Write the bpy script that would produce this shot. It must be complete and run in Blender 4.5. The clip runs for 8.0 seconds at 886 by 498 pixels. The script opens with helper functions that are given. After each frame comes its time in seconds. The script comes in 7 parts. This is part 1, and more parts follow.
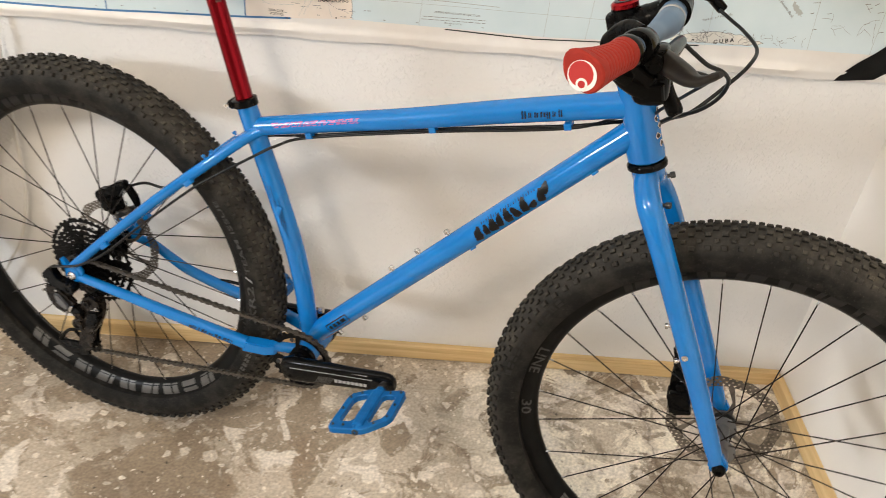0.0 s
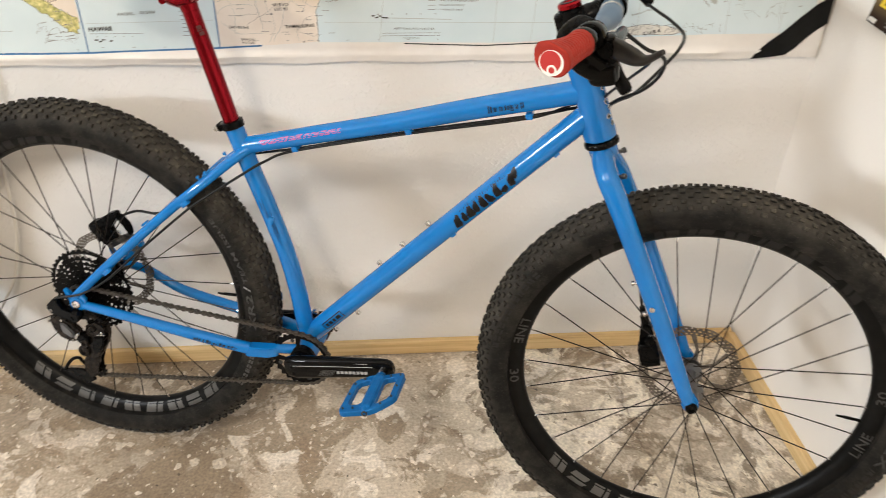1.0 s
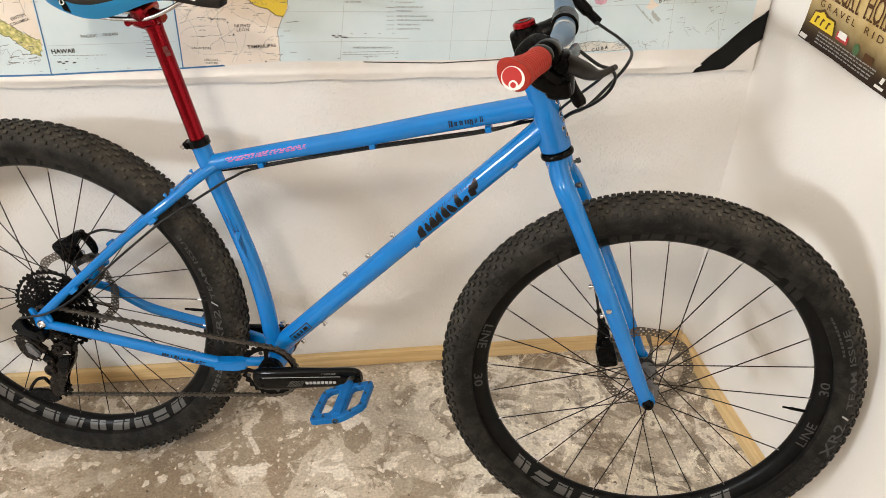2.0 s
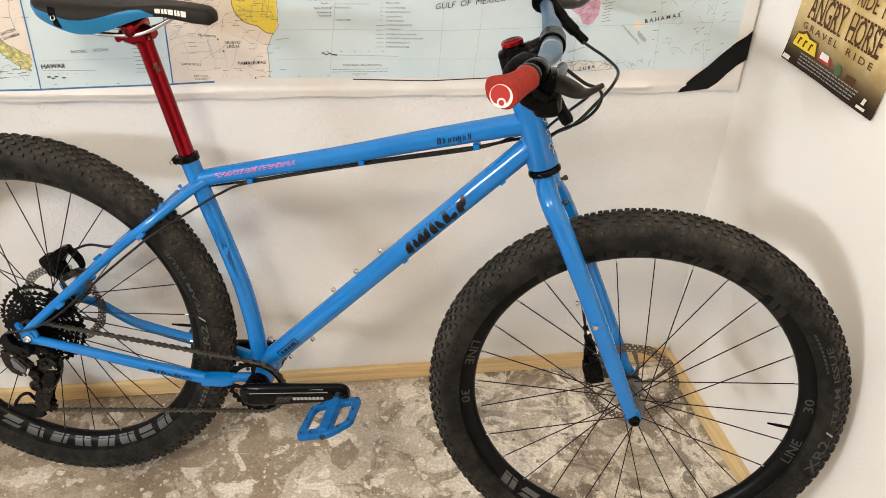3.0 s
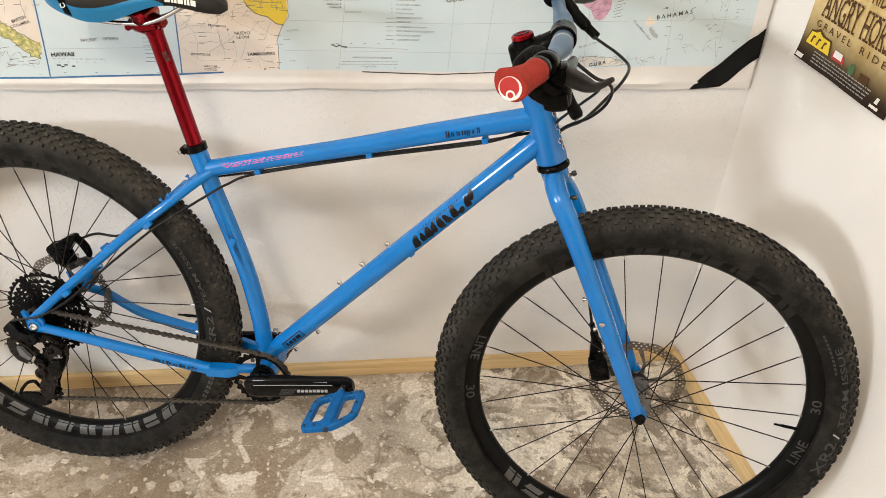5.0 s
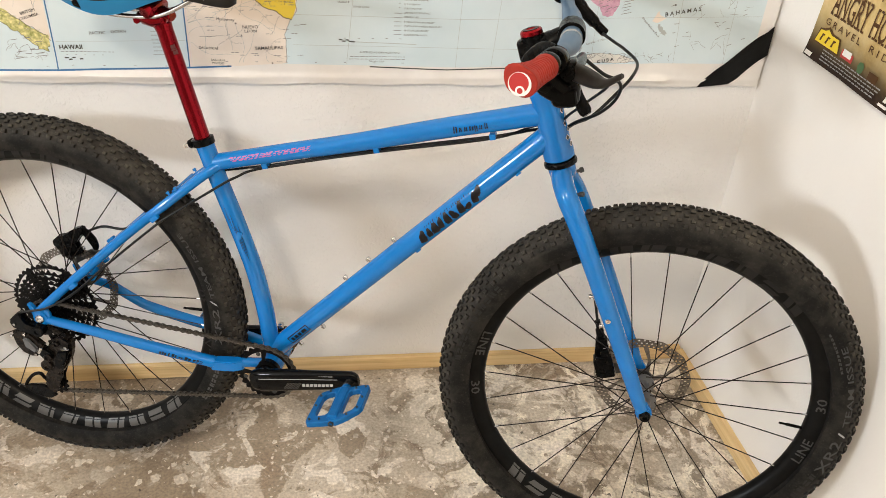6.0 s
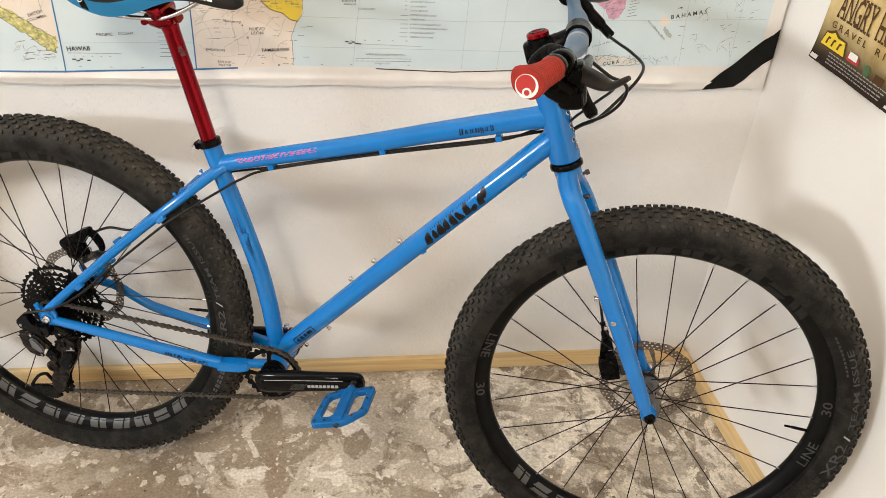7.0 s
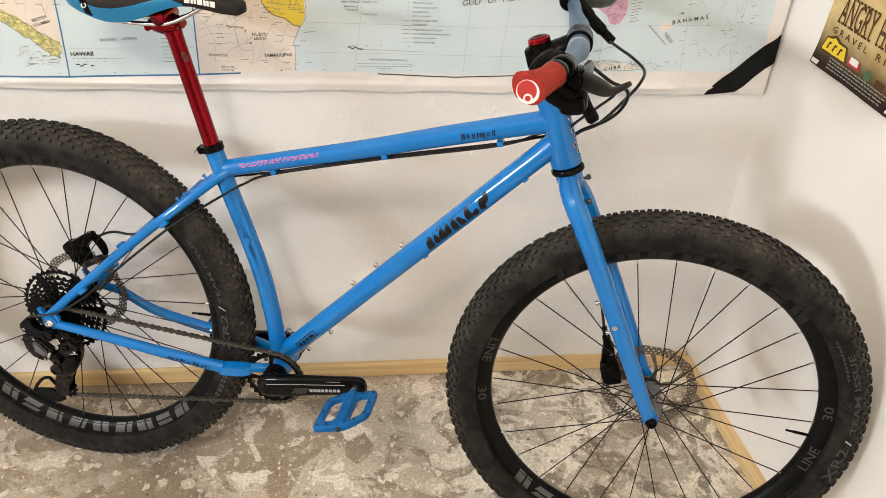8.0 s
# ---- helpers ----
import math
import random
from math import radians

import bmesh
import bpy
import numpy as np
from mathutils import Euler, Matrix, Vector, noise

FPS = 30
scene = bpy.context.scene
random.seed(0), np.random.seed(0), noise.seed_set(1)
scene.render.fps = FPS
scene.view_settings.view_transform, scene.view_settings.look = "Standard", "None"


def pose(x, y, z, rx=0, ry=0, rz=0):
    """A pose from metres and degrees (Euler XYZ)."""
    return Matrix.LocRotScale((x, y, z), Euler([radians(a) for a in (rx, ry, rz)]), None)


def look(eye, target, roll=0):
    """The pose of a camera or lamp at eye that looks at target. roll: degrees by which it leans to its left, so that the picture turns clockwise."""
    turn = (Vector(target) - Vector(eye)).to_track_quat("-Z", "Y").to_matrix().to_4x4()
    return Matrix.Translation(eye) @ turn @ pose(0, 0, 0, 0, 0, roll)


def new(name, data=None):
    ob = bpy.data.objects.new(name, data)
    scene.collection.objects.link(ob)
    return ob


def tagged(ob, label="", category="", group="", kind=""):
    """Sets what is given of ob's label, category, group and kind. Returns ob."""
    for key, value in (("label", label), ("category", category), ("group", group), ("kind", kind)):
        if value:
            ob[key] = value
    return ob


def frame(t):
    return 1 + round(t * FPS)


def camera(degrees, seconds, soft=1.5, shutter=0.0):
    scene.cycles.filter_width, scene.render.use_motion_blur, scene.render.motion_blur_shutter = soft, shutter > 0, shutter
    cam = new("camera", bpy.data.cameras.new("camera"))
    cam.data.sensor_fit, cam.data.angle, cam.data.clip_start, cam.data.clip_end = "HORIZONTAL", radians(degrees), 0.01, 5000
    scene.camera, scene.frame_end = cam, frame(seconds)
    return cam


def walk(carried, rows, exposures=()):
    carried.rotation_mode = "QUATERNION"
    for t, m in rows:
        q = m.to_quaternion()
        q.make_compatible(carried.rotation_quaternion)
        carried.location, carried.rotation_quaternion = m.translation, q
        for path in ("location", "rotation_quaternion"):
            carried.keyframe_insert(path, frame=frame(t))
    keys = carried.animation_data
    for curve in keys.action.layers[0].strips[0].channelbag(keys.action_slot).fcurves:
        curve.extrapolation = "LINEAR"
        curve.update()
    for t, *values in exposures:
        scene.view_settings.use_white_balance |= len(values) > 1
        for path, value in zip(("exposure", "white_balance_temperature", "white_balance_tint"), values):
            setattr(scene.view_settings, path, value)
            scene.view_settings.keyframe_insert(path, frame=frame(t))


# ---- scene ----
cam = camera(55.05, 8.0, soft=0.5, shutter=0.5)
PATH = [
    (0, (-0.4589, -1.3439, 1.4047), (-0.4476, 0.2099, 0.1456), 4.67),
    (0.5, (-0.4801, -1.4248, 1.4355), (-0.5006, 0.1398, 0.1899), 1.9),
    (1, (-0.5294, -1.4835, 1.4468), (-0.3827, 0.0987, 0.2323), 1.69),
    (1.5, (-0.5533, -1.5172, 1.4614), (-0.3181, 0.0685, 0.2655), 2.07),
    (3, (-0.5626, -1.5375, 1.4696), (-0.264, 0.076, 0.3262), 3.59),
    (3.5, (-0.5605, -1.5428, 1.4684), (-0.2642, 0.0769, 0.3332), 3.73),
    (4, (-0.5605, -1.5389, 1.47), (-0.2666, 0.0777, 0.3297), 3.82),
    (4.5, (-0.5586, -1.536, 1.4645), (-0.2741, 0.0791, 0.3197), 3.89),
    (6, (-0.5647, -1.5359, 1.4606), (-0.2934, 0.0724, 0.3032), 4.46),
    (6.5, (-0.5679, -1.5368, 1.4599), (-0.3004, 0.0734, 0.3041), 4.51),
    (7, (-0.5687, -1.5378, 1.4605), (-0.3053, 0.0749, 0.3073), 4.44),
    (7.5, (-0.5695, -1.5429, 1.4628), (-0.3113, 0.0739, 0.3141), 4.33),
    (8, (-0.5684, -1.541, 1.4638), (-0.3102, 0.0778, 0.318), 4.35),
]
walk(cam, [(t, look(eye, target, roll)) for t, eye, target, roll in PATH])

# ---------------------------------------------------------------- light
world = bpy.data.worlds.new("world")
scene.world = world
world.use_nodes = True
world.node_tree.nodes["Background"].inputs["Color"].default_value = (1.0, 0.93, 0.84, 1)
world.node_tree.nodes["Background"].inputs["Strength"].default_value = 0.05
scene.view_settings.exposure = 0.0


def bulb(name, place, watts, colour, radius):
    data = bpy.data.lights.new(name, "POINT")
    data.energy, data.color, data.shadow_soft_size = watts, colour, radius
    new(name, data).matrix_world = pose(*place)


def tube_light(name, place, target, watts, colour, length, width):
    data = bpy.data.lights.new(name, "AREA")
    data.shape, data.size, data.size_y = "RECTANGLE", length, width
    data.energy, data.color = watts, colour
    new(name, data).matrix_world = look(place, target)


bulb("room_bulb_light", (-1.22, -2.29, 2.69), 88, (1.0, 0.855, 0.68), 0.165)
tube_light("side_tube_light", (-5.90, -3.30, 2.45), (0.0, -0.4, 0.5), 206, (0.90, 0.955, 1.0), 1.35, 0.40)

# ---------------------------------------------------------------- materials


def mat(name, colour, rough=0.5, metal=0.0, coat=0.0, spec=0.5):
    m = bpy.data.materials.new(name)
    m.use_nodes = True
    b = m.node_tree.nodes["Principled BSDF"]
    b.inputs["Base Color"].default_value = (*colour, 1)
    b.inputs["Roughness"].default_value = rough
    b.inputs["Metallic"].default_value = metal
    b.inputs["Specular IOR Level"].default_value = spec
    b.inputs["Coat Weight"].default_value = coat
    b.inputs["Coat Roughness"].default_value = 0.035
    return m


def node(m, kind, **values):
    n = m.node_tree.nodes.new(kind)
    for key, value in values.items():
        n.inputs[key.replace("_", " ")].default_value = value
    return n


def link(m, a, out, b, into):
    m.node_tree.links.new(a.outputs[out], b.inputs[into])


def coords(m):
    return m.node_tree.nodes.new("ShaderNodeTexCoord")


def ramp(m, stops):
    n = m.node_tree.nodes.new("ShaderNodeValToRGB")
    e = n.color_ramp.elements
    while len(e) < len(stops):
        e.new(0.5)
    for k, (p, c) in zip(e, stops):
        k.position, k.color = p, (*c, 1)
    return n


def bsdf(m):
    return m.node_tree.nodes["Principled BSDF"]


def bump(m, height_node, out, strength, distance, normal=None):
    n = node(m, "ShaderNodeBump", Strength=strength, Distance=distance)
    link(m, height_node, out, n, "Height")
    if normal:
        link(m, normal, "Normal", n, "Normal")
    link(m, n, "Normal", bsdf(m), "Normal")
    return n


def speckled(m, scale, dark, light, detail=5.0, rough=None, depth=0.0):
    """Colour varied by a noise between two tones, with a second fine noise for grain."""
    c = coords(m)
    n = node(m, "ShaderNodeTexNoise", Scale=scale, Detail=detail, Roughness=0.6)
    link(m, c, "Object", n, "Vector")
    r = ramp(m, [(0.32, dark), (0.68, light)])
    link(m, n, "Fac", r, "Fac")
    link(m, r, "Color", bsdf(m), "Base Color")
    if rough:
        q = ramp(m, [(0.3, (rough[0],) * 3), (0.7, (rough[1],) * 3)])
        link(m, n, "Fac", q, "Fac")
        link(m, q, "Color", bsdf(m), "Roughness")
    if depth:
        f = node(m, "ShaderNodeTexNoise", Scale=scale * 9, Detail=4.0)
        link(m, c, "Object", f, "Vector")
        bump(m, f, "Fac", 0.5, depth)
    return m


M_BLUE = speckled(mat("blue_paint", (0.015, 0.20, 0.56), 0.3, 0.0, 0.9, 0.08), 14, (0.002, 0.152, 0.48), (0.004, 0.174, 0.54), rough=(0.15, 0.24))
M_RED = mat("red_anodised", (0.24, 0.004, 0.011), 0.2, 0.85)
M_BLACK = speckled(mat("black_paint", (0.006, 0.006, 0.006), 0.3, spec=0.10), 60, (0.0018, 0.0018, 0.0018), (0.0045, 0.0045, 0.0045), rough=(0.12, 0.22))
M_PLASTIC = speckled(mat("black_plastic", (0.01, 0.01, 0.01), 0.45, spec=0.09), 80, (0.002, 0.002, 0.002), (0.005, 0.005, 0.005), rough=(0.18, 0.34))
M_RUBBER = mat("tyre_rubber", (0.02, 0.02, 0.02), 0.7, spec=0.14)
M_RIM = speckled(mat("rim_black", (0.008, 0.008, 0.008), 0.4, spec=0.1), 40, (0.003, 0.003, 0.003), (0.007, 0.007, 0.007), rough=(0.30, 0.42))
M_STEEL = mat("steel", (0.6, 0.6, 0.6), 0.25, 1.0)
M_DARKSTEEL = speckled(mat("chain_steel", (0.14, 0.12, 0.1), 0.4, 0.8), 300, (0.035, 0.031, 0.026), (0.17, 0.155, 0.135), rough=(0.3, 0.5))
M_SPOKE = mat("spoke_black", (0.010, 0.0065, 0.0045), 0.4, spec=0.2)
M_GRIP = speckled(mat("grip_rubber", (0.42, 0.03, 0.018), 0.6, spec=0.15), 45, (0.25, 0.020, 0.012), (0.33, 0.028, 0.017), depth=0.0004)
M_WHITE = mat("white_print", (0.8, 0.78, 0.74), 0.5)
M_GREYPRINT = mat("grey_print", (0.075, 0.072, 0.068), 0.45)
# Dark print, and the shaded copy of the grey print for the upper rims.
M_DARKSHADEPRINT = mat("dark_and_shaded_print", (0.015, 0.0145, 0.014), 0.42, spec=0.2)
M_PINK = mat("pink_print", (0.40, 0.10, 0.28), 0.4)
M_INK = mat("black_print", (0.006, 0.006, 0.007), 0.35, spec=0.25)
M_BARBLUE = mat("dusty_blue_anodised", (0.09, 0.16, 0.26), 0.38, 0.3)
M_WORNPRINT = mat("worn_grey_print", (0.052, 0.050, 0.047), 0.6)
M_TYREPRINT = mat("tyre_print", (0.038, 0.037, 0.036), 0.6)
M_ROTOR = speckled(mat("disc_steel", (0.2, 0.18, 0.16), 0.34, 0.75), 120, (0.12, 0.105, 0.09), (0.24, 0.215, 0.19), rough=(0.28, 0.42))
M_DARKMETAL = mat("grey_metal", (0.075, 0.078, 0.08), 0.35, 0.8)
M_COG = mat("black_cog_steel", (0.0025, 0.0022, 0.0022), 0.42, 0.0, spec=0.10)
M_LINKGREY = mat("satin_grey_metal", (0.16, 0.165, 0.175), 0.38, 0.7)
M_GLOSSBLACK = mat("gloss_black", (0.003, 0.003, 0.003), 0.12, 0.0, 0.0, 0.15)
M_SHIFTER = mat("moulded_black", (0.0012, 0.0012, 0.0012), 0.10, spec=0.11)
M_SILVERPRINT = mat("silver_print", (0.32, 0.32, 0.32), 0.4)
M_PEDAL = speckled(mat("pedal_blue", (0.004, 0.12, 0.36), 0.34, 0.15, spec=0.22), 60, (0.003, 0.098, 0.31), (0.006, 0.135, 0.41), rough=(0.28, 0.42))
# Black metal; its bronze tint and speckle stand in for warm reflections.
M_BRONZESHEEN = speckled(mat("black_metal_bronze_sheen", (0.03, 0.024, 0.02), 0.3, 0.7, spec=0.3), 90, (0.007, 0.0055, 0.0047), (0.030, 0.024, 0.020), rough=(0.20, 0.34))
M_GOLDPRINT = mat("gold_print", (0.085, 0.018, 0.016), 0.5)
M_SADDLE = speckled(mat("saddle_black", (0.012, 0.010, 0.009), 0.55, spec=0.22), 30, (0.008, 0.007, 0.006), (0.017, 0.014, 0.012), rough=(0.45, 0.65), depth=0.0003)
M_SADDLEBLUE = mat("saddle_blue", (0.016, 0.18, 0.38), 0.35, spec=0.3)
M_REDCAP = mat("red_cap", (0.32, 0.006, 0.012), 0.22, 0.8)
M_LEVER = speckled(mat("lever_grey", (0.035, 0.03, 0.025), 0.36, 0.1, spec=0.3), 60, (0.013, 0.0112, 0.0095), (0.028, 0.024, 0.020), rough=(0.32, 0.45))
M_GRIPRED = mat("grip_print_red", (0.40, 0.015, 0.012), 0.5)
M_CABLE = mat("cable_housing", (0.007, 0.007, 0.007), 0.35, spec=0.25)


def tyre_material(m, clean, dusty, caked, scale):
    """Black rubber greyed with dry dust, in clouds and in fine flecks; the mesh's "dust" says where it gathers."""
    c = coords(m)
    n = node(m, "ShaderNodeTexNoise", Scale=scale, Detail=8.0, Roughness=0.7)
    link(m, c, "Object", n, "Vector")
    at = m.node_tree.nodes.new("ShaderNodeAttribute")
    at.attribute_name = "dust"
    add = m.node_tree.nodes.new("ShaderNodeMath")
    add.operation = "MULTIPLY_ADD"
    add.inputs[1].default_value = 0.34
    link(m, at, "Fac", add, 0)
    link(m, n, "Fac", add, 2)
    r = ramp(m, [(0.45, clean), (0.79, dusty), (1.0, caked)])
    link(m, add, "Value", r, "Fac")
    fleck = node(m, "ShaderNodeTexNoise", Scale=330.0, Detail=3.0, Roughness=0.7)
    link(m, c, "Object", fleck, "Vector")
    fr = ramp(m, [(0.60, (0.0, 0.0, 0.0)), (0.76, (0.35, 0.35, 0.35))])
    link(m, fleck, "Fac", fr, "Fac")
    mix = m.node_tree.nodes.new("ShaderNodeMixRGB")
    link(m, fr, "Color", mix, "Fac")
    link(m, r, "Color", mix, "Color1")
    mix.inputs["Color2"].default_value = (0.12, 0.108, 0.090, 1)
    link(m, mix, "Color", bsdf(m), "Base Color")
    bump(m, fleck, "Fac", 0.5, 0.0008)


tyre_material(M_RUBBER, (0.0072, 0.0068, 0.0064), (0.038, 0.0345, 0.0295), (0.085, 0.075, 0.060), 24.0)
M_BEAD = speckled(mat("dusty_rib", (0.06, 0.053, 0.044), 0.7, spec=0.1), 60, (0.018, 0.016, 0.014), (0.11, 0.098, 0.082))
# Darker rubber for the knob sides: shade put into the colour.
M_KNOBSHADE = mat("shaded_rubber", (0.010, 0.0094, 0.0088), 0.55, spec=0.2)


def wall_material(name, rough_depth, dull=(0.79, 0.785, 0.775), clean=(0.85, 0.848, 0.84)):
    m = mat(name, (0.8, 0.78, 0.75), 0.48)
    c = coords(m)
    big = node(m, "ShaderNodeTexNoise", Scale=2.3, Detail=4.0)
    link(m, c, "Object", big, "Vector")
    r = ramp(m, [(0.3, dull), (0.7, clean)])
    link(m, big, "Fac", r, "Fac")
    link(m, r, "Color", bsdf(m), "Base Color")
    warp = node(m, "ShaderNodeTexNoise", Scale=34.0, Detail=2.0)
    link(m, c, "Object", warp, "Vector")
    shift = m.node_tree.nodes.new("ShaderNodeVectorMath")
    shift.operation = "MULTIPLY_ADD"
    shift.inputs[1].default_value = (0.007, 0.007, 0.007)
    link(m, warp, "Color", shift, 0)
    link(m, c, "Object", shift, 2)
    a = node(m, "ShaderNodeTexNoise", Scale=150.0, Detail=1.5, Roughness=0.45)
    link(m, shift, "Vector", a, "Vector")
    k = ramp(m, [(0.46, (0, 0, 0)), (0.72, (1, 1, 1))])
    k.color_ramp.interpolation = "EASE"
    link(m, a, "Fac", k, "Fac")
    fine = node(m, "ShaderNodeTexNoise", Scale=150.0, Detail=3.0)
    link(m, c, "Object", fine, "Vector")
    b1 = node(m, "ShaderNodeBump", Strength=0.4, Distance=0.0010)
    link(m, fine, "Fac", b1, "Height")
    patch = node(m, "ShaderNodeTexNoise", Scale=6.5, Detail=3.0)
    link(m, c, "Object", patch, "Vector")
    pr = ramp(m, [(0.36, (0.40, 0.40, 0.40)), (0.64, (1, 1, 1))])
    link(m, patch, "Fac", pr, "Fac")
    ridge = m.node_tree.nodes.new("ShaderNodeMath")
    ridge.operation = "MULTIPLY"
    link(m, k, "Color", ridge, 0)
    link(m, pr, "Color", ridge, 1)
    bump(m, ridge, "Value", 0.6, 0.0014 * rough_depth, b1)
    return m


M_WALL = wall_material("rough_plaster", 1.0)
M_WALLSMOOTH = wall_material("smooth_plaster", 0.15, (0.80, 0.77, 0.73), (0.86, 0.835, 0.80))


def floor_material():
    """Grey-brown concrete under smears of plaster, drops of paint in many sizes, dark specks and cracks."""
    m = mat("stained_concrete", (0.3, 0.25, 0.2), 0.55)
    c = coords(m)

    def math_node(kind, a, b=None, value=None):
        n = m.node_tree.nodes.new("ShaderNodeMath")
        n.operation = kind
        m.node_tree.links.new(a, n.inputs[0])
        if b is not None:
            m.node_tree.links.new(b, n.inputs[1])
        elif value is not None:
            n.inputs[1].default_value = value
        return n.outputs["Value"]

    def noise(scale, detail=4.0, rough=0.55, distortion=0.0):
        n = node(m, "ShaderNodeTexNoise", Scale=scale, Detail=detail, Roughness=rough, Distortion=distortion)
        link(m, c, "Object", n, "Vector")
        return n

    def stepped(out, lo, hi):
        n = node(m, "ShaderNodeMapRange", From_Min=lo, From_Max=hi)
        m.node_tree.links.new(out, n.inputs["Value"])
        return n.outputs["Result"]

    def layer(under, fac, colour):
        n = m.node_tree.nodes.new("ShaderNodeMixRGB")
        m.node_tree.links.new(fac, n.inputs["Fac"])
        m.node_tree.links.new(under, n.inputs["Color1"])
        n.inputs["Color2"].default_value = (*colour, 1)
        return n.outputs["Color"]

    base = ramp(m, [(0.28, (0.150, 0.110, 0.076)), (0.5, (0.290, 0.230, 0.165)), (0.72, (0.43, 0.355, 0.27))])
    link(m, noise(3.4, 6.0, 0.6, 0.3), "Fac", base, "Fac")
    col = base.outputs["Color"]
    # rust-brown and grey clouds
    col = layer(col, math_node("MULTIPLY", stepped(noise(5.3, 4.0).outputs["Fac"], 0.58, 0.72), value=0.45), (0.24, 0.14, 0.08))
    # thin smears of plaster
    place = m.node_tree.nodes.new("ShaderNodeSeparateXYZ")
    link(m, c, "Object", place, "Vector")
    corner = math_node("MULTIPLY", stepped(place.outputs["X"], 0.70, 1.15), value=0.8)
    zone = math_node("MAXIMUM", stepped(noise(2.1, 2.0).outputs["Fac"], 0.36, 0.60), corner)
    spread = node(m, "ShaderNodeMapRange", From_Min=-0.2, From_Max=0.75, To_Min=0.85, To_Max=1.0)
    link(m, place, "X", spread, "Value")
    zone = math_node("MULTIPLY", zone, spread.outputs["Result"])
    wash = math_node("MULTIPLY", stepped(noise(6.0, 5.0, 0.6, 0.5).outputs["Fac"], 0.38, 0.56), corner)
    col = layer(col, math_node("MULTIPLY", wash, value=0.6), (0.27, 0.238, 0.190))
    splash = math_node("MULTIPLY", stepped(noise(6.2, 8.0, 0.68, 0.9).outputs["Fac"], 0.515, 0.54), stepped(place.outputs["X"], 0.86, 1.12))
    col = layer(col, math_node("MULTIPLY", splash, value=0.95), (0.84, 0.78, 0.66))
    smear = math_node("MULTIPLY", stepped(noise(7.5, 8.0, 0.70, 0.9).outputs["Fac"], 0.49, 0.53), zone)
    col = layer(col, math_node("MULTIPLY", smear, value=0.62), (0.68, 0.61, 0.51))
    thick = math_node("MULTIPLY", stepped(noise(13.0, 6.0, 0.6, 0.6).outputs["Fac"], 0.55, 0.585), zone)
    col = layer(col, math_node("MULTIPLY", thick, value=0.9), (0.78, 0.72, 0.64))
    # long scrapes where plaster was dragged along
    drag = node(m, "ShaderNodeMapping", Rotation=(0.0, 0.0, 0.9), Scale=(2.2, 15.0, 1.0))
    link(m, c, "Object", drag, "Vector")
    streak = node(m, "ShaderNodeTexNoise", Scale=1.6, Detail=7.0, Roughness=0.62, Distortion=0.3)
    link(m, drag, "Vector", streak, "Vector")
    scrape = math_node("MULTIPLY", stepped(streak.outputs["Fac"], 0.63, 0.66), stepped(noise(4.1, 3.0).outputs["Fac"], 0.46, 0.56))
    col = layer(col, math_node("MULTIPLY", scrape, value=0.85), (0.74, 0.68, 0.59))
    # drops: each cell has a radius of its own
    wob = noise(55.0, 2.0)
    shift = m.node_tree.nodes.new("ShaderNodeVectorMath")
    shift.operation = "MULTIPLY_ADD"
    shift.inputs[1].default_value = (0.022, 0.022, 0.0)
    link(m, wob, "Color", shift, 0)
    link(m, c, "Object", shift, 2)
    total = None
    for scale, most, share in ((9.0, 0.30, 0.40), (19.0, 0.36, 0.42), (44.0, 0.38, 0.32), (100.0, 0.34, 0.24)):
        v = node(m, "ShaderNodeTexVoronoi", Scale=scale, Randomness=1.0)
        v.voronoi_dimensions = "2D"
        link(m, shift, "Vector", v, "Vector")
        sep = m.node_tree.nodes.new("ShaderNodeSeparateColor")
        link(m, v, "Color", sep, "Color")
        radius = stepped(sep.outputs["Red"], 1.0 - share, 1.0)
        radius = math_node("MULTIPLY", radius, value=most)
        inside = stepped(math_node("SUBTRACT", radius, v.outputs["Distance"]), 0.0, 0.035)
        inside = math_node("MULTIPLY", inside, stepped(sep.outputs["Green"], -0.35, 0.9))
        total = inside if total is None else math_node("MAXIMUM", total, inside)
    total = math_node("MULTIPLY", total, spread.outputs["Result"])
    col = layer(col, math_node("MULTIPLY", total, value=0.92), (0.78, 0.72, 0.63))
    # dark specks and cracks
    v = node(m, "ShaderNodeTexVoronoi", Scale=38.0, Randomness=1.0)
    v.voronoi_dimensions = "2D"
    link(m, shift, "Vector", v, "Vector")
    sep = m.node_tree.nodes.new("ShaderNodeSeparateColor")
    link(m, v, "Color", sep, "Color")
    speck = stepped(math_node("SUBTRACT", math_node("MULTIPLY", stepped(sep.outputs["Blue"], 0.84, 1.0), value=0.12), v.outputs["Distance"]), 0.0, 0.02)
    col = layer(col, math_node("MULTIPLY", speck, value=0.8), (0.05, 0.04, 0.03))
    crack = node(m, "ShaderNodeTexVoronoi", Scale=1.3, Randomness=1.0)
    crack.feature = "DISTANCE_TO_EDGE"
    wide = noise(7.0, 5.0)
    cv = m.node_tree.nodes.new("ShaderNodeVectorMath")
    cv.operation = "MULTIPLY_ADD"
    cv.inputs[1].default_value = (0.22, 0.22, 0.0)
    link(m, wide, "Color", cv, 0)
    link(m, c, "Object", cv, 2)
    link(m, cv, "Vector", crack, "Vector")
    line = math_node("SUBTRACT", stepped(crack.outputs["Distance"], 0.010, 0.0), value=0.0)
    line = math_node("MULTIPLY", line, stepped(noise(3.7, 3.0).outputs["Fac"], 0.42, 0.55))
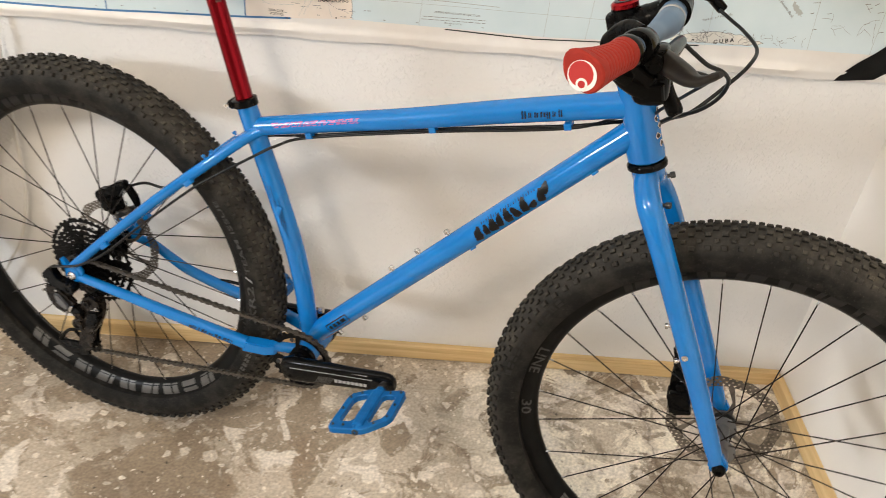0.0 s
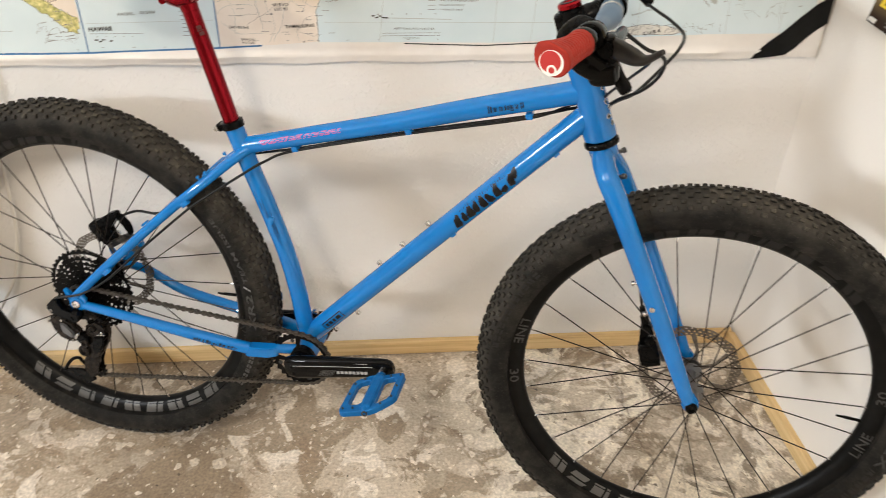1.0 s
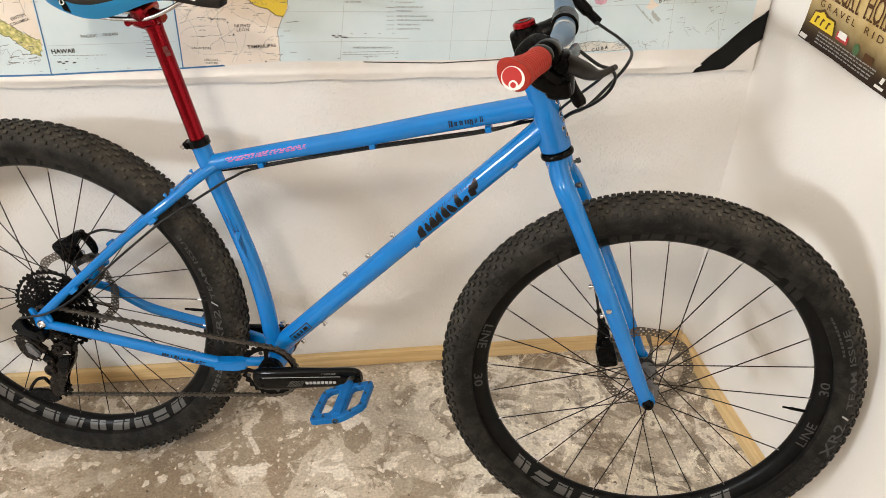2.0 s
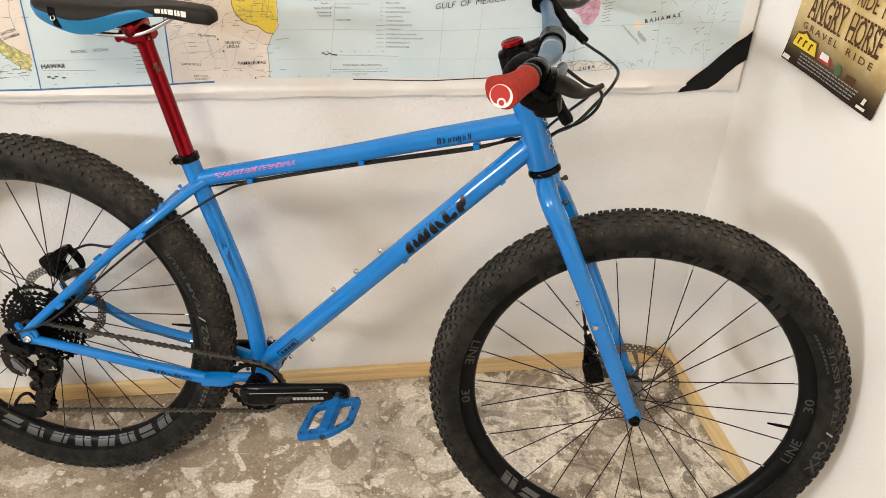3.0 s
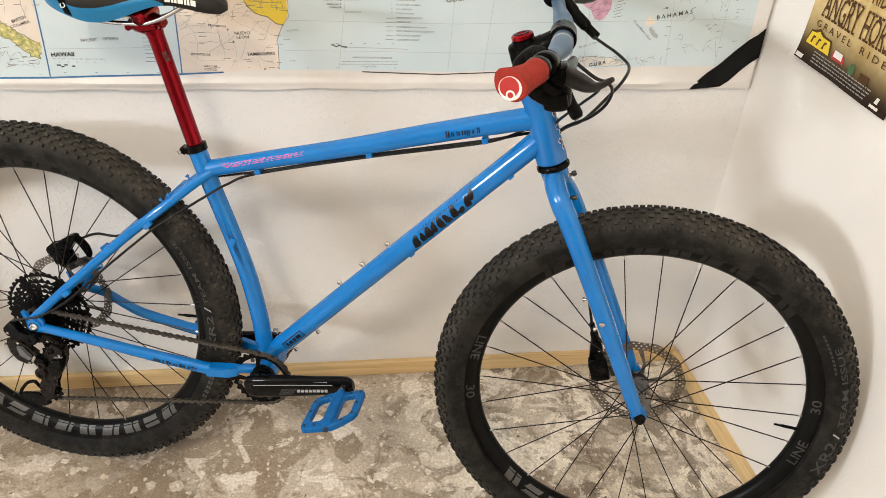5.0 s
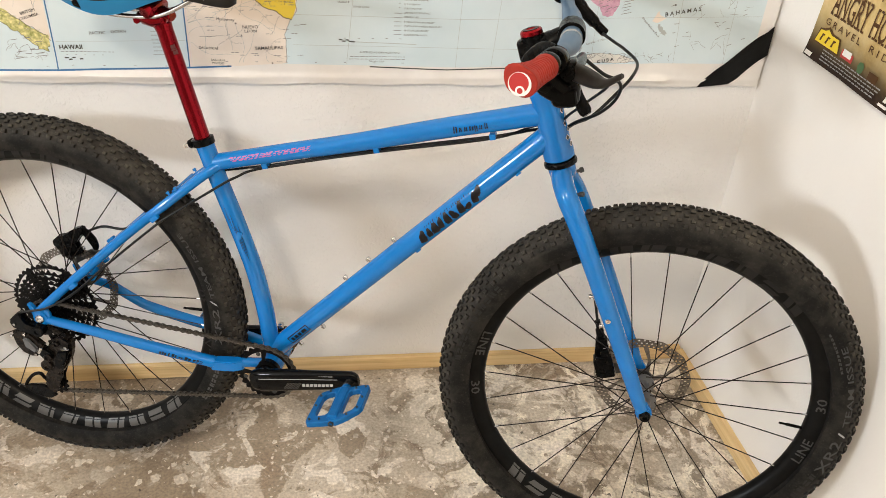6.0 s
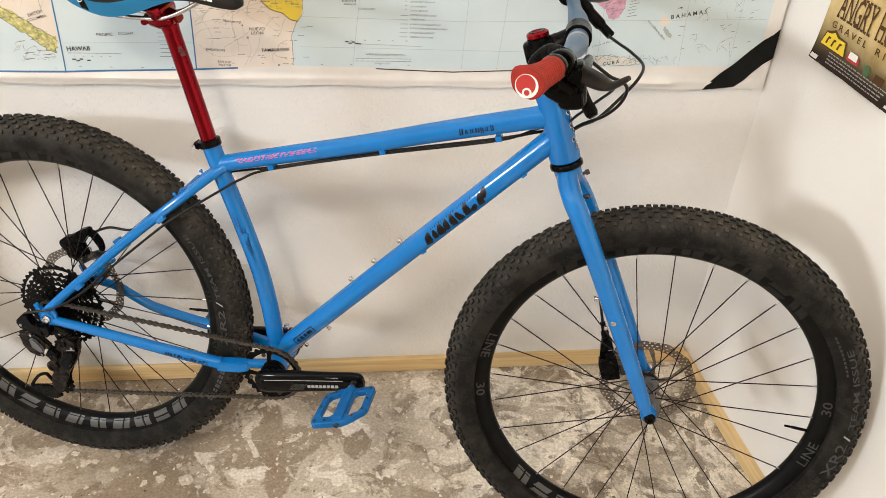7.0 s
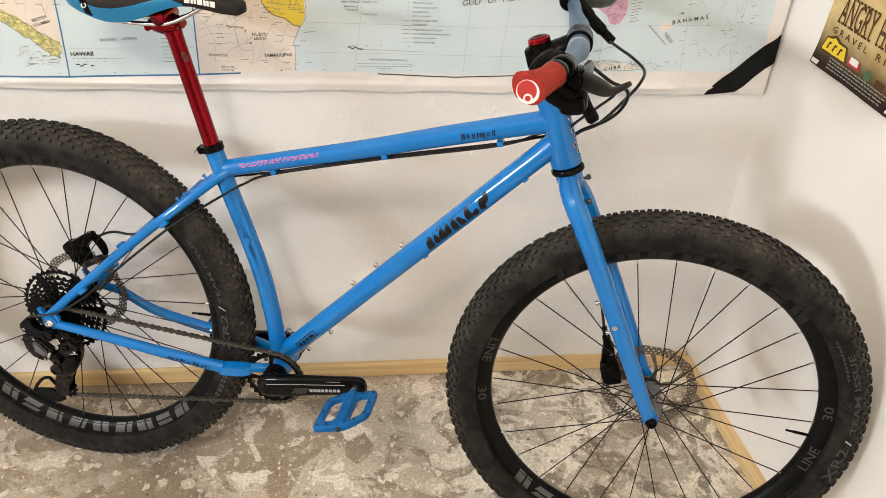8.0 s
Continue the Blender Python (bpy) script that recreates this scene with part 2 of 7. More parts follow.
    col = layer(col, math_node("MULTIPLY", line, value=0.22), (0.09, 0.07, 0.05))
    # the joint between two pours: a ragged dark line in a rusty stain
    slope = math_node("MULTIPLY_ADD", place.outputs["Y"], value=0.119)
    slope.node.inputs[2].default_value = -1.539
    off = math_node("ADD", place.outputs["X"], slope)
    wobble = math_node("MULTIPLY_ADD", noise(16.0, 5.0, 0.65).outputs["Fac"], value=0.07)
    wobble.node.inputs[2].default_value = -0.035
    gap = math_node("ABSOLUTE", math_node("ADD", off, wobble))
    rust = math_node("MULTIPLY", stepped(gap, 0.030, 0.004), stepped(noise(30.0, 4.0).outputs["Fac"], 0.42, 0.56))
    col = layer(col, math_node("MULTIPLY", rust, value=0.35), (0.17, 0.095, 0.055))
    seam = math_node("MULTIPLY", stepped(gap, 0.0035, 0.0012), stepped(noise(21.0, 3.0).outputs["Fac"], 0.38, 0.50))
    col = layer(col, math_node("MULTIPLY", seam, value=0.45), (0.06, 0.045, 0.035))
    tone = ramp(m, [(0.3, (0.72, 0.72, 0.72)), (0.7, (1.22, 1.22, 1.22))])
    fine = noise(170.0, 5.0)
    link(m, fine, "Fac", tone, "Fac")
    grain = m.node_tree.nodes.new("ShaderNodeMixRGB")
    grain.blend_type = "MULTIPLY"
    grain.inputs["Fac"].default_value = 1.0
    m.node_tree.links.new(col, grain.inputs["Color1"])
    link(m, tone, "Color", grain, "Color2")
    link(m, grain, "Color", bsdf(m), "Base Color")
    white = math_node("MAXIMUM", total, thick)
    rr = ramp(m, [(0.0, (0.40, 0.40, 0.40)), (1.0, (0.75, 0.75, 0.75))])
    m.node_tree.links.new(white, rr.inputs["Fac"])
    link(m, rr, "Color", bsdf(m), "Roughness")
    b1 = node(m, "ShaderNodeBump", Strength=0.4, Distance=0.0015)
    m.node_tree.links.new(math_node("SUBTRACT", white, line), b1.inputs["Height"])
    bump(m, fine, "Fac", 0.25, 0.0012, b1)
    return m


# Colour of the unseen walls, set dark so they bounce little light.
M_UNSEENDARK = speckled(mat("unseen_wall_dark", (0.26, 0.21, 0.16), 0.6), 3, (0.22, 0.175, 0.13), (0.30, 0.245, 0.19))
M_FLOOR = floor_material()


def pine_material():
    m = mat("raw_pine", (0.62, 0.42, 0.2), 0.6)
    c = coords(m)
    mp = node(m, "ShaderNodeMapping", Scale=(2.0, 60.0, 60.0))
    link(m, c, "Object", mp, "Vector")
    n = node(m, "ShaderNodeTexNoise", Scale=1.6, Detail=6.0, Roughness=0.6, Distortion=0.4)
    link(m, mp, "Vector", n, "Vector")
    r = ramp(m, [(0.3, (0.55, 0.37, 0.165)), (0.6, (0.73, 0.535, 0.275)), (0.8, (0.80, 0.63, 0.37))])
    link(m, n, "Fac", r, "Fac")
    knot = node(m, "ShaderNodeTexVoronoi", Scale=1.0, Randomness=0.9)
    km = node(m, "ShaderNodeMapping", Scale=(4.2, 9.0, 9.0), Location=(0.35, 0.2, 0.1))
    link(m, c, "Object", km, "Vector")
    link(m, km, "Vector", knot, "Vector")
    kr = ramp(m, [(0.020, (0.22, 0.12, 0.05)), (0.035, (0.45, 0.28, 0.12)), (0.06, (1, 1, 1))])
    link(m, knot, "Distance", kr, "Fac")
    mul = m.node_tree.nodes.new("ShaderNodeMixRGB")
    mul.blend_type = "MULTIPLY"
    mul.inputs["Fac"].default_value = 1.0
    link(m, r, "Color", mul, "Color1")
    link(m, kr, "Color", mul, "Color2")
    link(m, mul, "Color", bsdf(m), "Base Color")
    bump(m, n, "Fac", 0.2, 0.0008)
    return m


M_PINE = pine_material()

# ---------------------------------------------------------------- mesh tools


def finish(name, bm, material, parent=None, smooth=True, label=""):
    bmesh.ops.recalc_face_normals(bm, faces=bm.faces)
    me = bpy.data.meshes.new(name)
    for f in bm.faces:
        f.smooth = smooth
    bm.to_mesh(me)
    bm.free()
    mats = material if isinstance(material, (list, tuple)) else [material]
    for m in mats:
        me.materials.append(m)
    ob = new(name, me)
    if parent:
        ob.parent = parent
    if smooth:
        me.set_sharp_from_angle(angle=radians(38))
    if label:
        tagged(ob, label)
    return ob


def part(name, bm, material, parent, label="", smooth=True):
    return finish(name, bm, material, parent, smooth, label)


def sweep(bm, pts, radii, seg=16, caps=True, flat=1.0, side=None):
    """A tube along pts; radii one number or one per point; flat squeezes the section along the side direction."""
    pts = [Vector(p) for p in pts]
    if not isinstance(radii, (list, tuple)):
        radii = [radii] * len(pts)
    if len(radii) != len(pts):
        radii = [float(r) for r in np.interp(np.linspace(0, 1, len(pts)), np.linspace(0, 1, len(radii)), radii)]
    radii = [float(r) for r in radii]
    up = None
    rings = []
    for i, p in enumerate(pts):
        t = (pts[min(i + 1, len(pts) - 1)] - pts[max(i - 1, 0)]).normalized()
        if up is None:
            ref = Vector(side) if side else (Vector((0, 1, 0)) if abs(t.y) < 0.9 else Vector((1, 0, 0)))
            up = (ref - t * ref.dot(t)).normalized()
        else:
            up = (up - t * up.dot(t)).normalized()
        b = t.cross(up)
        rings.append([bm.verts.new(p + radii[i] * (math.cos(a) * up * flat + math.sin(a) * b))
                      for a in (2 * math.pi * k / seg for k in range(seg))])
    for r0, r1 in zip(rings, rings[1:]):
        for k in range(seg):
            bm.faces.new((r0[k], r0[(k + 1) % seg], r1[(k + 1) % seg], r1[k]))
    if caps:
        bm.faces.new(rings[0][::-1])
        bm.faces.new(rings[-1])
    return bm


def smooth_path(pts, n=8):
    """Catmull-Rom through pts (tuples of any length)."""
    out = []
    p = [np.array(q, float) for q in pts]
    p = [2 * p[0] - p[1]] + p + [2 * p[-1] - p[-2]]
    for i in range(1, len(p) - 2):
        for k in range(n):
            t = k / n
            out.append(0.5 * (2 * p[i] + (p[i + 1] - p[i - 1]) * t + (2 * p[i - 1] - 5 * p[i] + 4 * p[i + 1] - p[i + 2]) * t * t
                              + (3 * p[i] - p[i - 1] - 3 * p[i + 1] + p[i + 2]) * t ** 3))
    out.append(p[-2])
    return [tuple(q) for q in out]


def revolve(bm, profile, centre, axis, seg=32, closed=False):
    """Turns a profile of (radius, along) about an axis through centre."""
    axis = Vector(axis).normalized()
    ref = Vector((0, 0, 1)) if abs(axis.z) < 0.9 else Vector((1, 0, 0))
    e1 = (ref - axis * ref.dot(axis)).normalized()
    e2 = axis.cross(e1)
    rings = []
    for r, s in profile:
        c = Vector(centre) + axis * s
        rings.append([bm.verts.new(c + r * (math.cos(a) * e1 + math.sin(a) * e2)) for a in (2 * math.pi * k / seg for k in range(seg))])
    pairs = list(zip(rings, rings[1:]))
    if closed:
        pairs.append((rings[-1], rings[0]))
    for r0, r1 in pairs:
        for k in range(seg):
            bm.faces.new((r0[k], r0[(k + 1) % seg], r1[(k + 1) % seg], r1[k]))
    if not closed:
        if profile[0][0] > 1e-6:
            bm.faces.new(rings[0][::-1])
        if profile[-1][0] > 1e-6:
            bm.faces.new(rings[-1])
    bmesh.ops.remove_doubles(bm, verts=bm.verts, dist=1e-7)
    return bm


def block(bm, m, sx, sy, sz, bevel=0.0):
    """A box of full sizes sx, sy, sz at matrix m, its edges bevelled."""
    made = bmesh.ops.create_cube(bm, size=1, matrix=m @ Matrix.Diagonal((sx, sy, sz, 1)))
    if bevel:
        edges = list({e for v in made["verts"] for e in v.link_edges})
        bmesh.ops.bevel(bm, geom=edges, offset=bevel, segments=2, affect="EDGES", profile=0.5)
    return bm


def slab(bm, outline, t0, t1, place):
    """A plate: a flat outline of (a, b) pairs between depths t0 and t1; place(a, b, t) gives the point."""
    lo = [bm.verts.new(place(a, b, t0)) for a, b in outline]
    hi = [bm.verts.new(place(a, b, t1)) for a, b in outline]
    bm.faces.new(lo[::-1])
    bm.faces.new(hi)
    for i in range(len(lo)):
        j = (i + 1) % len(lo)
        bm.faces.new((lo[i], lo[j], hi[j], hi[i]))
    return bm


def lettering(text, place, width, material, parent, bold=0.0, shear=0.0, height=None):
    """Writing in the built-in font; place(a, b) gives the point a along and b above its baseline's start."""
    cv = bpy.data.curves.new("lettering", "FONT")
    cv.body, cv.size, cv.resolution_u, cv.shear, cv.offset = text, 1.0, 2, shear, bold
    ob = bpy.data.objects.new("lettering", cv)
    scene.collection.objects.link(ob)
    bpy.context.view_layer.update()
    me = bpy.data.meshes.new_from_object(ob.evaluated_get(bpy.context.evaluated_depsgraph_get()))
    bpy.data.objects.remove(ob)
    bpy.data.curves.remove(cv)
    xs = [v.co.x for v in me.vertices]
    ys = [v.co.y for v in me.vertices]
    k = width / (max(xs) - min(xs))
    kh = height / (max(ys) - min(min(ys), 0.0)) if height else k
    x0 = min(xs)
    for v in me.vertices:
        v.co = place((v.co.x - x0) * k, v.co.y * kh)
    me.materials.append(material)
    ob = new("lettering", me)
    ob.parent = parent
    return ob


# ---------------------------------------------------------------- the room
RX, LX, BY, CZ = 0.33, -6.6, -4.2, 3.0   # right wall, left wall, wall behind, ceiling


def wall(name, sx, sy, sz, m, material, label, category, shift=(0, 0, 0)):
    bm = bmesh.new()
    block(bm, pose(*shift), sx, sy, sz)
    ob = tagged(finish(name, bm, material, None, False), label, category, kind="structure")
    ob.matrix_world = m
    return ob


SKEW = 4.0        # degrees by which the side wall is out of square
EAST = pose(RX, 0, 0, 0, 0, SKEW)
wall("floor", RX - LX + 0.9, 0.24 - BY, 0.12, pose(-1.335, -1.8, -0.06), M_FLOOR, "bare concrete floor splashed with plaster and paint", "floor",
     ((LX + RX) / 2 + 1.535, BY / 2 + 1.8, 0))
wall("wall_north", RX - LX, 0.12, CZ, pose((LX + RX) / 2, 0.065, CZ / 2), M_WALL, "white painted wall with rough plaster texture", "wall")
wall("wall_east", 0.12, 0.15 - BY, CZ, EAST @ pose(0.06, (BY + 0.05) / 2, CZ / 2), M_WALLSMOOTH, "smooth white painted side wall", "wall")
# Two walls out of view, added to close the room and hold back fill.
wall("wall_west", 0.12, 0.24 - BY, CZ, pose(LX - 0.06, BY / 2, CZ / 2), M_UNSEENDARK, "unseen wall closing the room, kept dark to cut bounced light", "wall")
wall("wall_south", RX - LX + 0.5, 0.12, CZ, pose((LX + RX) / 2 + 0.2, BY - 0.06, CZ / 2), M_UNSEENDARK, "unseen wall closing the room, kept dark to cut bounced light", "wall")
wall("ceiling", RX - LX + 0.8, 0.24 - BY, 0.1, pose((LX + RX) / 2 + 0.2, BY / 2, CZ + 0.05), M_WALLSMOOTH, "plain white painted ceiling", "ceiling")


def baseboard(name, length, m, label):
    bm = bmesh.new()
    block(bm, pose(length / 2, 0.008, 0.0205), length, 0.016, 0.036, 0.0012)
    ob = tagged(finish(name, bm, M_PINE, None, False), label, "baseboard", kind="structure")
    ob.matrix_world = m
    return ob


baseboard("baseboard_north", RX - LX - 0.004, pose(LX, -0.0115, 0), "raw pine board along the foot of the wall")
baseboard("baseboard_east", 3.0, EAST @ pose(-0.0165, -0.0130, 0, 0, 0, -90), "raw pine board along the foot of the side wall")

# ---------------------------------------------------------------- the bicycle
# Own axes: x forward, y to its left, z up; B() takes metres ahead of the rear axle, above it, and to the chain side.
HUB = 0.3711
bicycle = tagged(new("bicycle"), "blue steel mountain bike with red seatpost leaning against the wall", "bicycle")
bicycle.matrix_world = pose(-1.0873, -0.1932, 0.0) @ pose(0, 0, 0, 0, 0, -17.3) @ pose(0, 0, 0, 0, -0.39, 0) @ pose(0, 0, 0, -6.6, 0, 0)
bpy.context.view_layer.update()


def B(u, h, v=0.0):
    return Vector((u, -v, h + HUB))


# steering: the fork, front wheel and bar are turned a little about the head tube's axis
HEAD = B(0.900, 0.472)
AXIS = Vector((-0.342, 0, 0.94)).normalized()
STEER = Matrix.Translation(HEAD) @ Matrix.Rotation(radians(1.0), 4, AXIS) @ Matrix.Translation(-HEAD)
AXIS_F = (STEER.to_3x3() @ AXIS).normalized()


def S(u, h, v=0.0):
    return STEER @ B(u, h, v)


def on_axis(h):
    return (0.900 - (h - 0.472) * 0.342 / 0.94, h)


SIDE = Vector((0, -1, 0))            # towards the chain side
SIDE_F = (STEER.to_3x3() @ SIDE).normalized()
FWD = Vector((1, 0, 0))
FWD_F = (STEER.to_3x3() @ FWD).normalized()
rng = random.Random(7)


def bolt(p, axis, r, length, parent, material=None, name="bolt"):
    """A socket-head bolt standing at p along axis."""
    bm = bmesh.new()
    revolve(bm, [(r * 0.6, -0.001), (r * 0.6, length * 0.35), (r, length * 0.36), (r, length * 0.92), (r * 0.9, length), (r * 0.45, length), (r * 0.4, length * 0.7)], p, axis, 12)
    return part(name, bm, material or M_STEEL, parent)


# --- frame tubes
BBU, BBH = 0.431, -0.063
bm = bmesh.new()
ST = smooth_path([B(0.3085, 0.376), B(0.335, 0.30), B(0.366, 0.215), B(0.394, 0.13), B(0.412, 0.05), B(0.421, -0.01), B(0.426, -0.035)])
sweep(bm, ST, 0.0162, 24)
seat_tube = part("seat_tube", bm, M_BLUE, bicycle)
bm = bmesh.new()
tt = smooth_path([B(0.330, 0.335), B(0.45, 0.3705), B(0.58, 0.408), B(0.72, 0.452), B(0.888, 0.502)])
sweep(bm, tt, [0.0150 + 0.0035 * (i / (len(tt) - 1)) ** 2 for i in range(len(tt))], 24)
top_tube = part("top_tube", bm, M_BLUE, bicycle)
DT0, DT1 = B(0.437, -0.034), B(0.893, 0.465)
bm = bmesh.new()
sweep(bm, [DT0.lerp(DT1, k / 6) for k in range(7)], 0.0186, 24)
down_tube = part("down_tube", bm, M_BLUE, bicycle)
bm = bmesh.new()
a0, a1 = B(*on_axis(0.432)), B(*on_axis(0.545))
revolve(bm, [(0.0232, -0.002), (0.0252, 0.0), (0.0255, 0.012), (0.0238, 0.02), (0.0232, 0.06), (0.0238, 0.1), (0.025, 0.106), (0.025, 0.118), (0.023, 0.12)],
        a0, a1 - a0, 32)
head_tube = part("head_tube", bm, M_BLUE, bicycle)
bm = bmesh.new()
revolve(bm, [(0.019, -0.0365), (0.0225, -0.0355), (0.0225, 0.0355), (0.019, 0.0365)], B(BBU, BBH), SIDE, 32)
part("bottom_bracket_shell", bm, M_BLUE, bicycle)
for sg in (1, -1):
    bm = bmesh.new()
    sweep(bm, smooth_path([B(-0.004, 0.012, 0.076 * sg), B(0.06, 0.078, 0.070 * sg), B(0.178, 0.194, 0.056 * sg), B(0.255, 0.264, 0.043 * sg), B(0.315, 0.316, 0.022 * sg), B(0.340, 0.334, 0.006 * sg)]), 0.0088, 16)
    part("seat_stay", bm, M_BLUE, bicycle)
    bm = bmesh.new()
    if sg > 0:
        cs = smooth_path([B(0.008, -0.004, 0.077), B(0.11, -0.016, 0.075), B(0.22, -0.033, 0.069), B(0.335, -0.050, 0.061)])
    else:
        cs = smooth_path([B(0.008, -0.004, -0.077), B(0.055, -0.011, -0.077), B(0.089, -0.027, -0.076), B(0.124, -0.042, -0.075), B(0.16, -0.050, -0.074), B(0.202, -0.057, -0.073), B(0.25, -0.062, -0.070), B(0.335, -0.064, -0.058), B(0.418, -0.062, -0.033)])
    sweep(bm, cs, [0.0085 + 0.0036 * i / len(cs) for i in range(len(cs))], 16)
    part("chain_stay", bm, M_BLUE, bicycle)
    if sg > 0:
        bm = bmesh.new()
        slab(bm, [(0.330, 0.0722), (0.372, 0.0690), (0.389, 0.0600), (0.389, 0.0440), (0.330, 0.0510)], -0.0625, -0.0415,
             lambda a, b, t: B(a, t + 0.06 * max(0.0, min(a, 0.39) - 0.33), b * sg))
        bmesh.ops.bevel(bm, geom=list(bm.edges), offset=0.002, segments=2, affect="EDGES")
        part("yoke", bm, M_BLUE, bicycle)
        bm = bmesh.new()
        sweep(bm, [B(0.383, -0.046, 0.052), B(0.405, -0.050, 0.042), B(0.430, -0.056, 0.026)], 0.0095, 14)
        part("yoke_tube", bm, M_BLUE, bicycle)
    bm = bmesh.new()
    slab(bm, [(-0.026, 0.025), (-0.022, 0.029), (-0.016, 0.026), (-0.010, 0.014), (0.002, 0.016), (0.012, 0.021), (0.019, 0.011), (0.019, -0.004), (0.010, -0.013), (-0.002, -0.024), (-0.011, -0.018), (-0.012, -0.003), (-0.019, 0.012)],
         0.0735, 0.0815, lambda a, b, t: B(a, b, t * sg))
    bmesh.ops.bevel(bm, geom=list(bm.edges), offset=0.0012, segments=1, affect="EDGES")
    part("dropout", bm, M_BLUE, bicycle)
bm = bmesh.new()
sweep(bm, [B(0.268, 0.283, 0.036), B(0.272, 0.287, 0.0), B(0.268, 0.283, -0.036)], 0.006, 12)
part("seat_stay_bridge", bm, M_BLUE, bicycle)
bm = bmesh.new()
revolve(bm, [(0.0088, 0.0795), (0.0142, 0.0800), (0.0142, 0.0838), (0.0108, 0.0850), (0.0088, 0.0846)], B(0, 0), SIDE, 24, closed=True)
part("axle_boss", bm, M_BLUE, bicycle)
bm = bmesh.new()
revolve(bm, [(0.0045, 0.0), (0.0085, 0.001), (0.0085, 0.006), (0.0065, 0.0085), (0.004, 0.0085), (0.004, 0.005)], B(0, 0, 0.081), SIDE, 20)
part("rear_axle_bolt", bm, M_STEEL, bicycle, "bright steel rear axle bolt")

# cable guides, bosses and bolts
dt_dir = (DT1 - DT0).normalized()
dt_up = Vector((-dt_dir.z, 0, dt_dir.x))


def clip(p, along, down):
    """A small brazed-on guide that holds two hoses."""
    bm = bmesh.new()
    side = along.cross(down).normalized()
    m = Matrix((along, side, down)).transposed().to_4x4()
    m.translation = p
    block(bm, m, 0.010, 0.022, 0.003, 0.0008)
    for s in (-0.0085, 0.0, 0.0085):
        k = m.copy()
        k.translation = p + side * s + down * 0.004
        block(bm, k, 0.010, 0.004, 0.008, 0.0008)
    return part("cable_guide", bm, M_BLUE, bicycle)


tt_dir = (B(0.888, 0.502) - B(0.33, 0.335)).normalized()
tt_down = Vector((tt_dir.z, 0, -tt_dir.x))
for u, h in ((0.421, 0.3475), (0.615, 0.405), (0.804, 0.4555)):
    clip(B(u, h), tt_dir, tt_down)
for u, h in ((0.849, 0.400), (0.694, 0.2305)):
    clip(B(u, h), dt_dir, -dt_up)
for u, h in ((0.571, 0.140), (0.612, 0.185), (0.655, 0.234)):
    q = DT0 + dt_dir * ((B(u, h) - DT0).dot(dt_dir)) + dt_up * 0.0185
    bolt(q, dt_up, 0.0045, 0.009, bicycle)
for u, h in ((0.532, 0.024), (0.490, -0.025)):
    q = DT0 + dt_dir * ((B(u, h) - DT0).dot(dt_dir)) - dt_up * 0.0185
    bolt(q, -dt_up, 0.0042, 0.009, bicycle)
ss_n = Vector((-0.70, 0, 0.714))
for u, h, v in ((0.262, 0.283, 0.046), (0.274, 0.292, 0.042), (0.298, 0.318, 0.012)):
    bolt(B(u, h, v), ss_n, 0.0032, 0.006, bicycle, M_BLUE)
for u, h, v in ((0.235, 0.236, 0.054), (0.075, 0.083, 0.079)):
    bm = bmesh.new()
    block(bm, Matrix.Translation(B(u, h, v)) @ Matrix.Rotation(radians(-44), 4, "Y"), 0.018, 0.008, 0.009, 0.0015)
    part("cable_guide", bm, M_BLUE, bicycle)
bm = bmesh.new()
block(bm, Matrix.Translation(B(0.078, 0.108, -0.060)) @ Matrix.Rotation(radians(-40), 4, "Y"), 0.018, 0.010, 0.010, 0.002)
part("rack_boss", bm, M_BLUE, bicycle)
bm = bmesh.new()
block(bm, Matrix.Translation(B(0.374, 0.205, 0.0165)) @ Matrix.Rotation(radians(16), 4, "Y"), 0.010, 0.005, 0.016, 0.0015)
part("pump_peg", bm, M_BLUE, bicycle)
bm = bmesh.new()
revolve(bm, [(0.002, -0.001), (0.006, -0.001), (0.006, 0.006), (0.0045, 0.0065), (0.002, 0.0065)], B(0.437, 0.006, -0.012), Vector((0.98, 0, 0.2)), 10)
part("frame_boss", bm, M_STEEL, bicycle)

# seat clamp
bm = bmesh.new()
sdir = (B(0.2535, 0.568) - B(0.3085, 0.376)).normalized()
revolve(bm, [(0.0165, -0.002), (0.0195, -0.0015), (0.0195, 0.0095), (0.0165, 0.011), (0.0145, 0.011)], B(0.3105, 0.3675), sdir, 32)
block(bm, Matrix.Translation(B(0.2885, 0.3645)) @ Matrix.Rotation(radians(18), 4, "Y"), 0.012, 0.020, 0.010, 0.0015)
seat_clamp = part("seat_clamp", bm, M_BLACK, bicycle, "black seatpost clamp collar")
bolt(B(0.2845, 0.3635, 0.0085), SIDE, 0.0042, 0.006, seat_clamp)

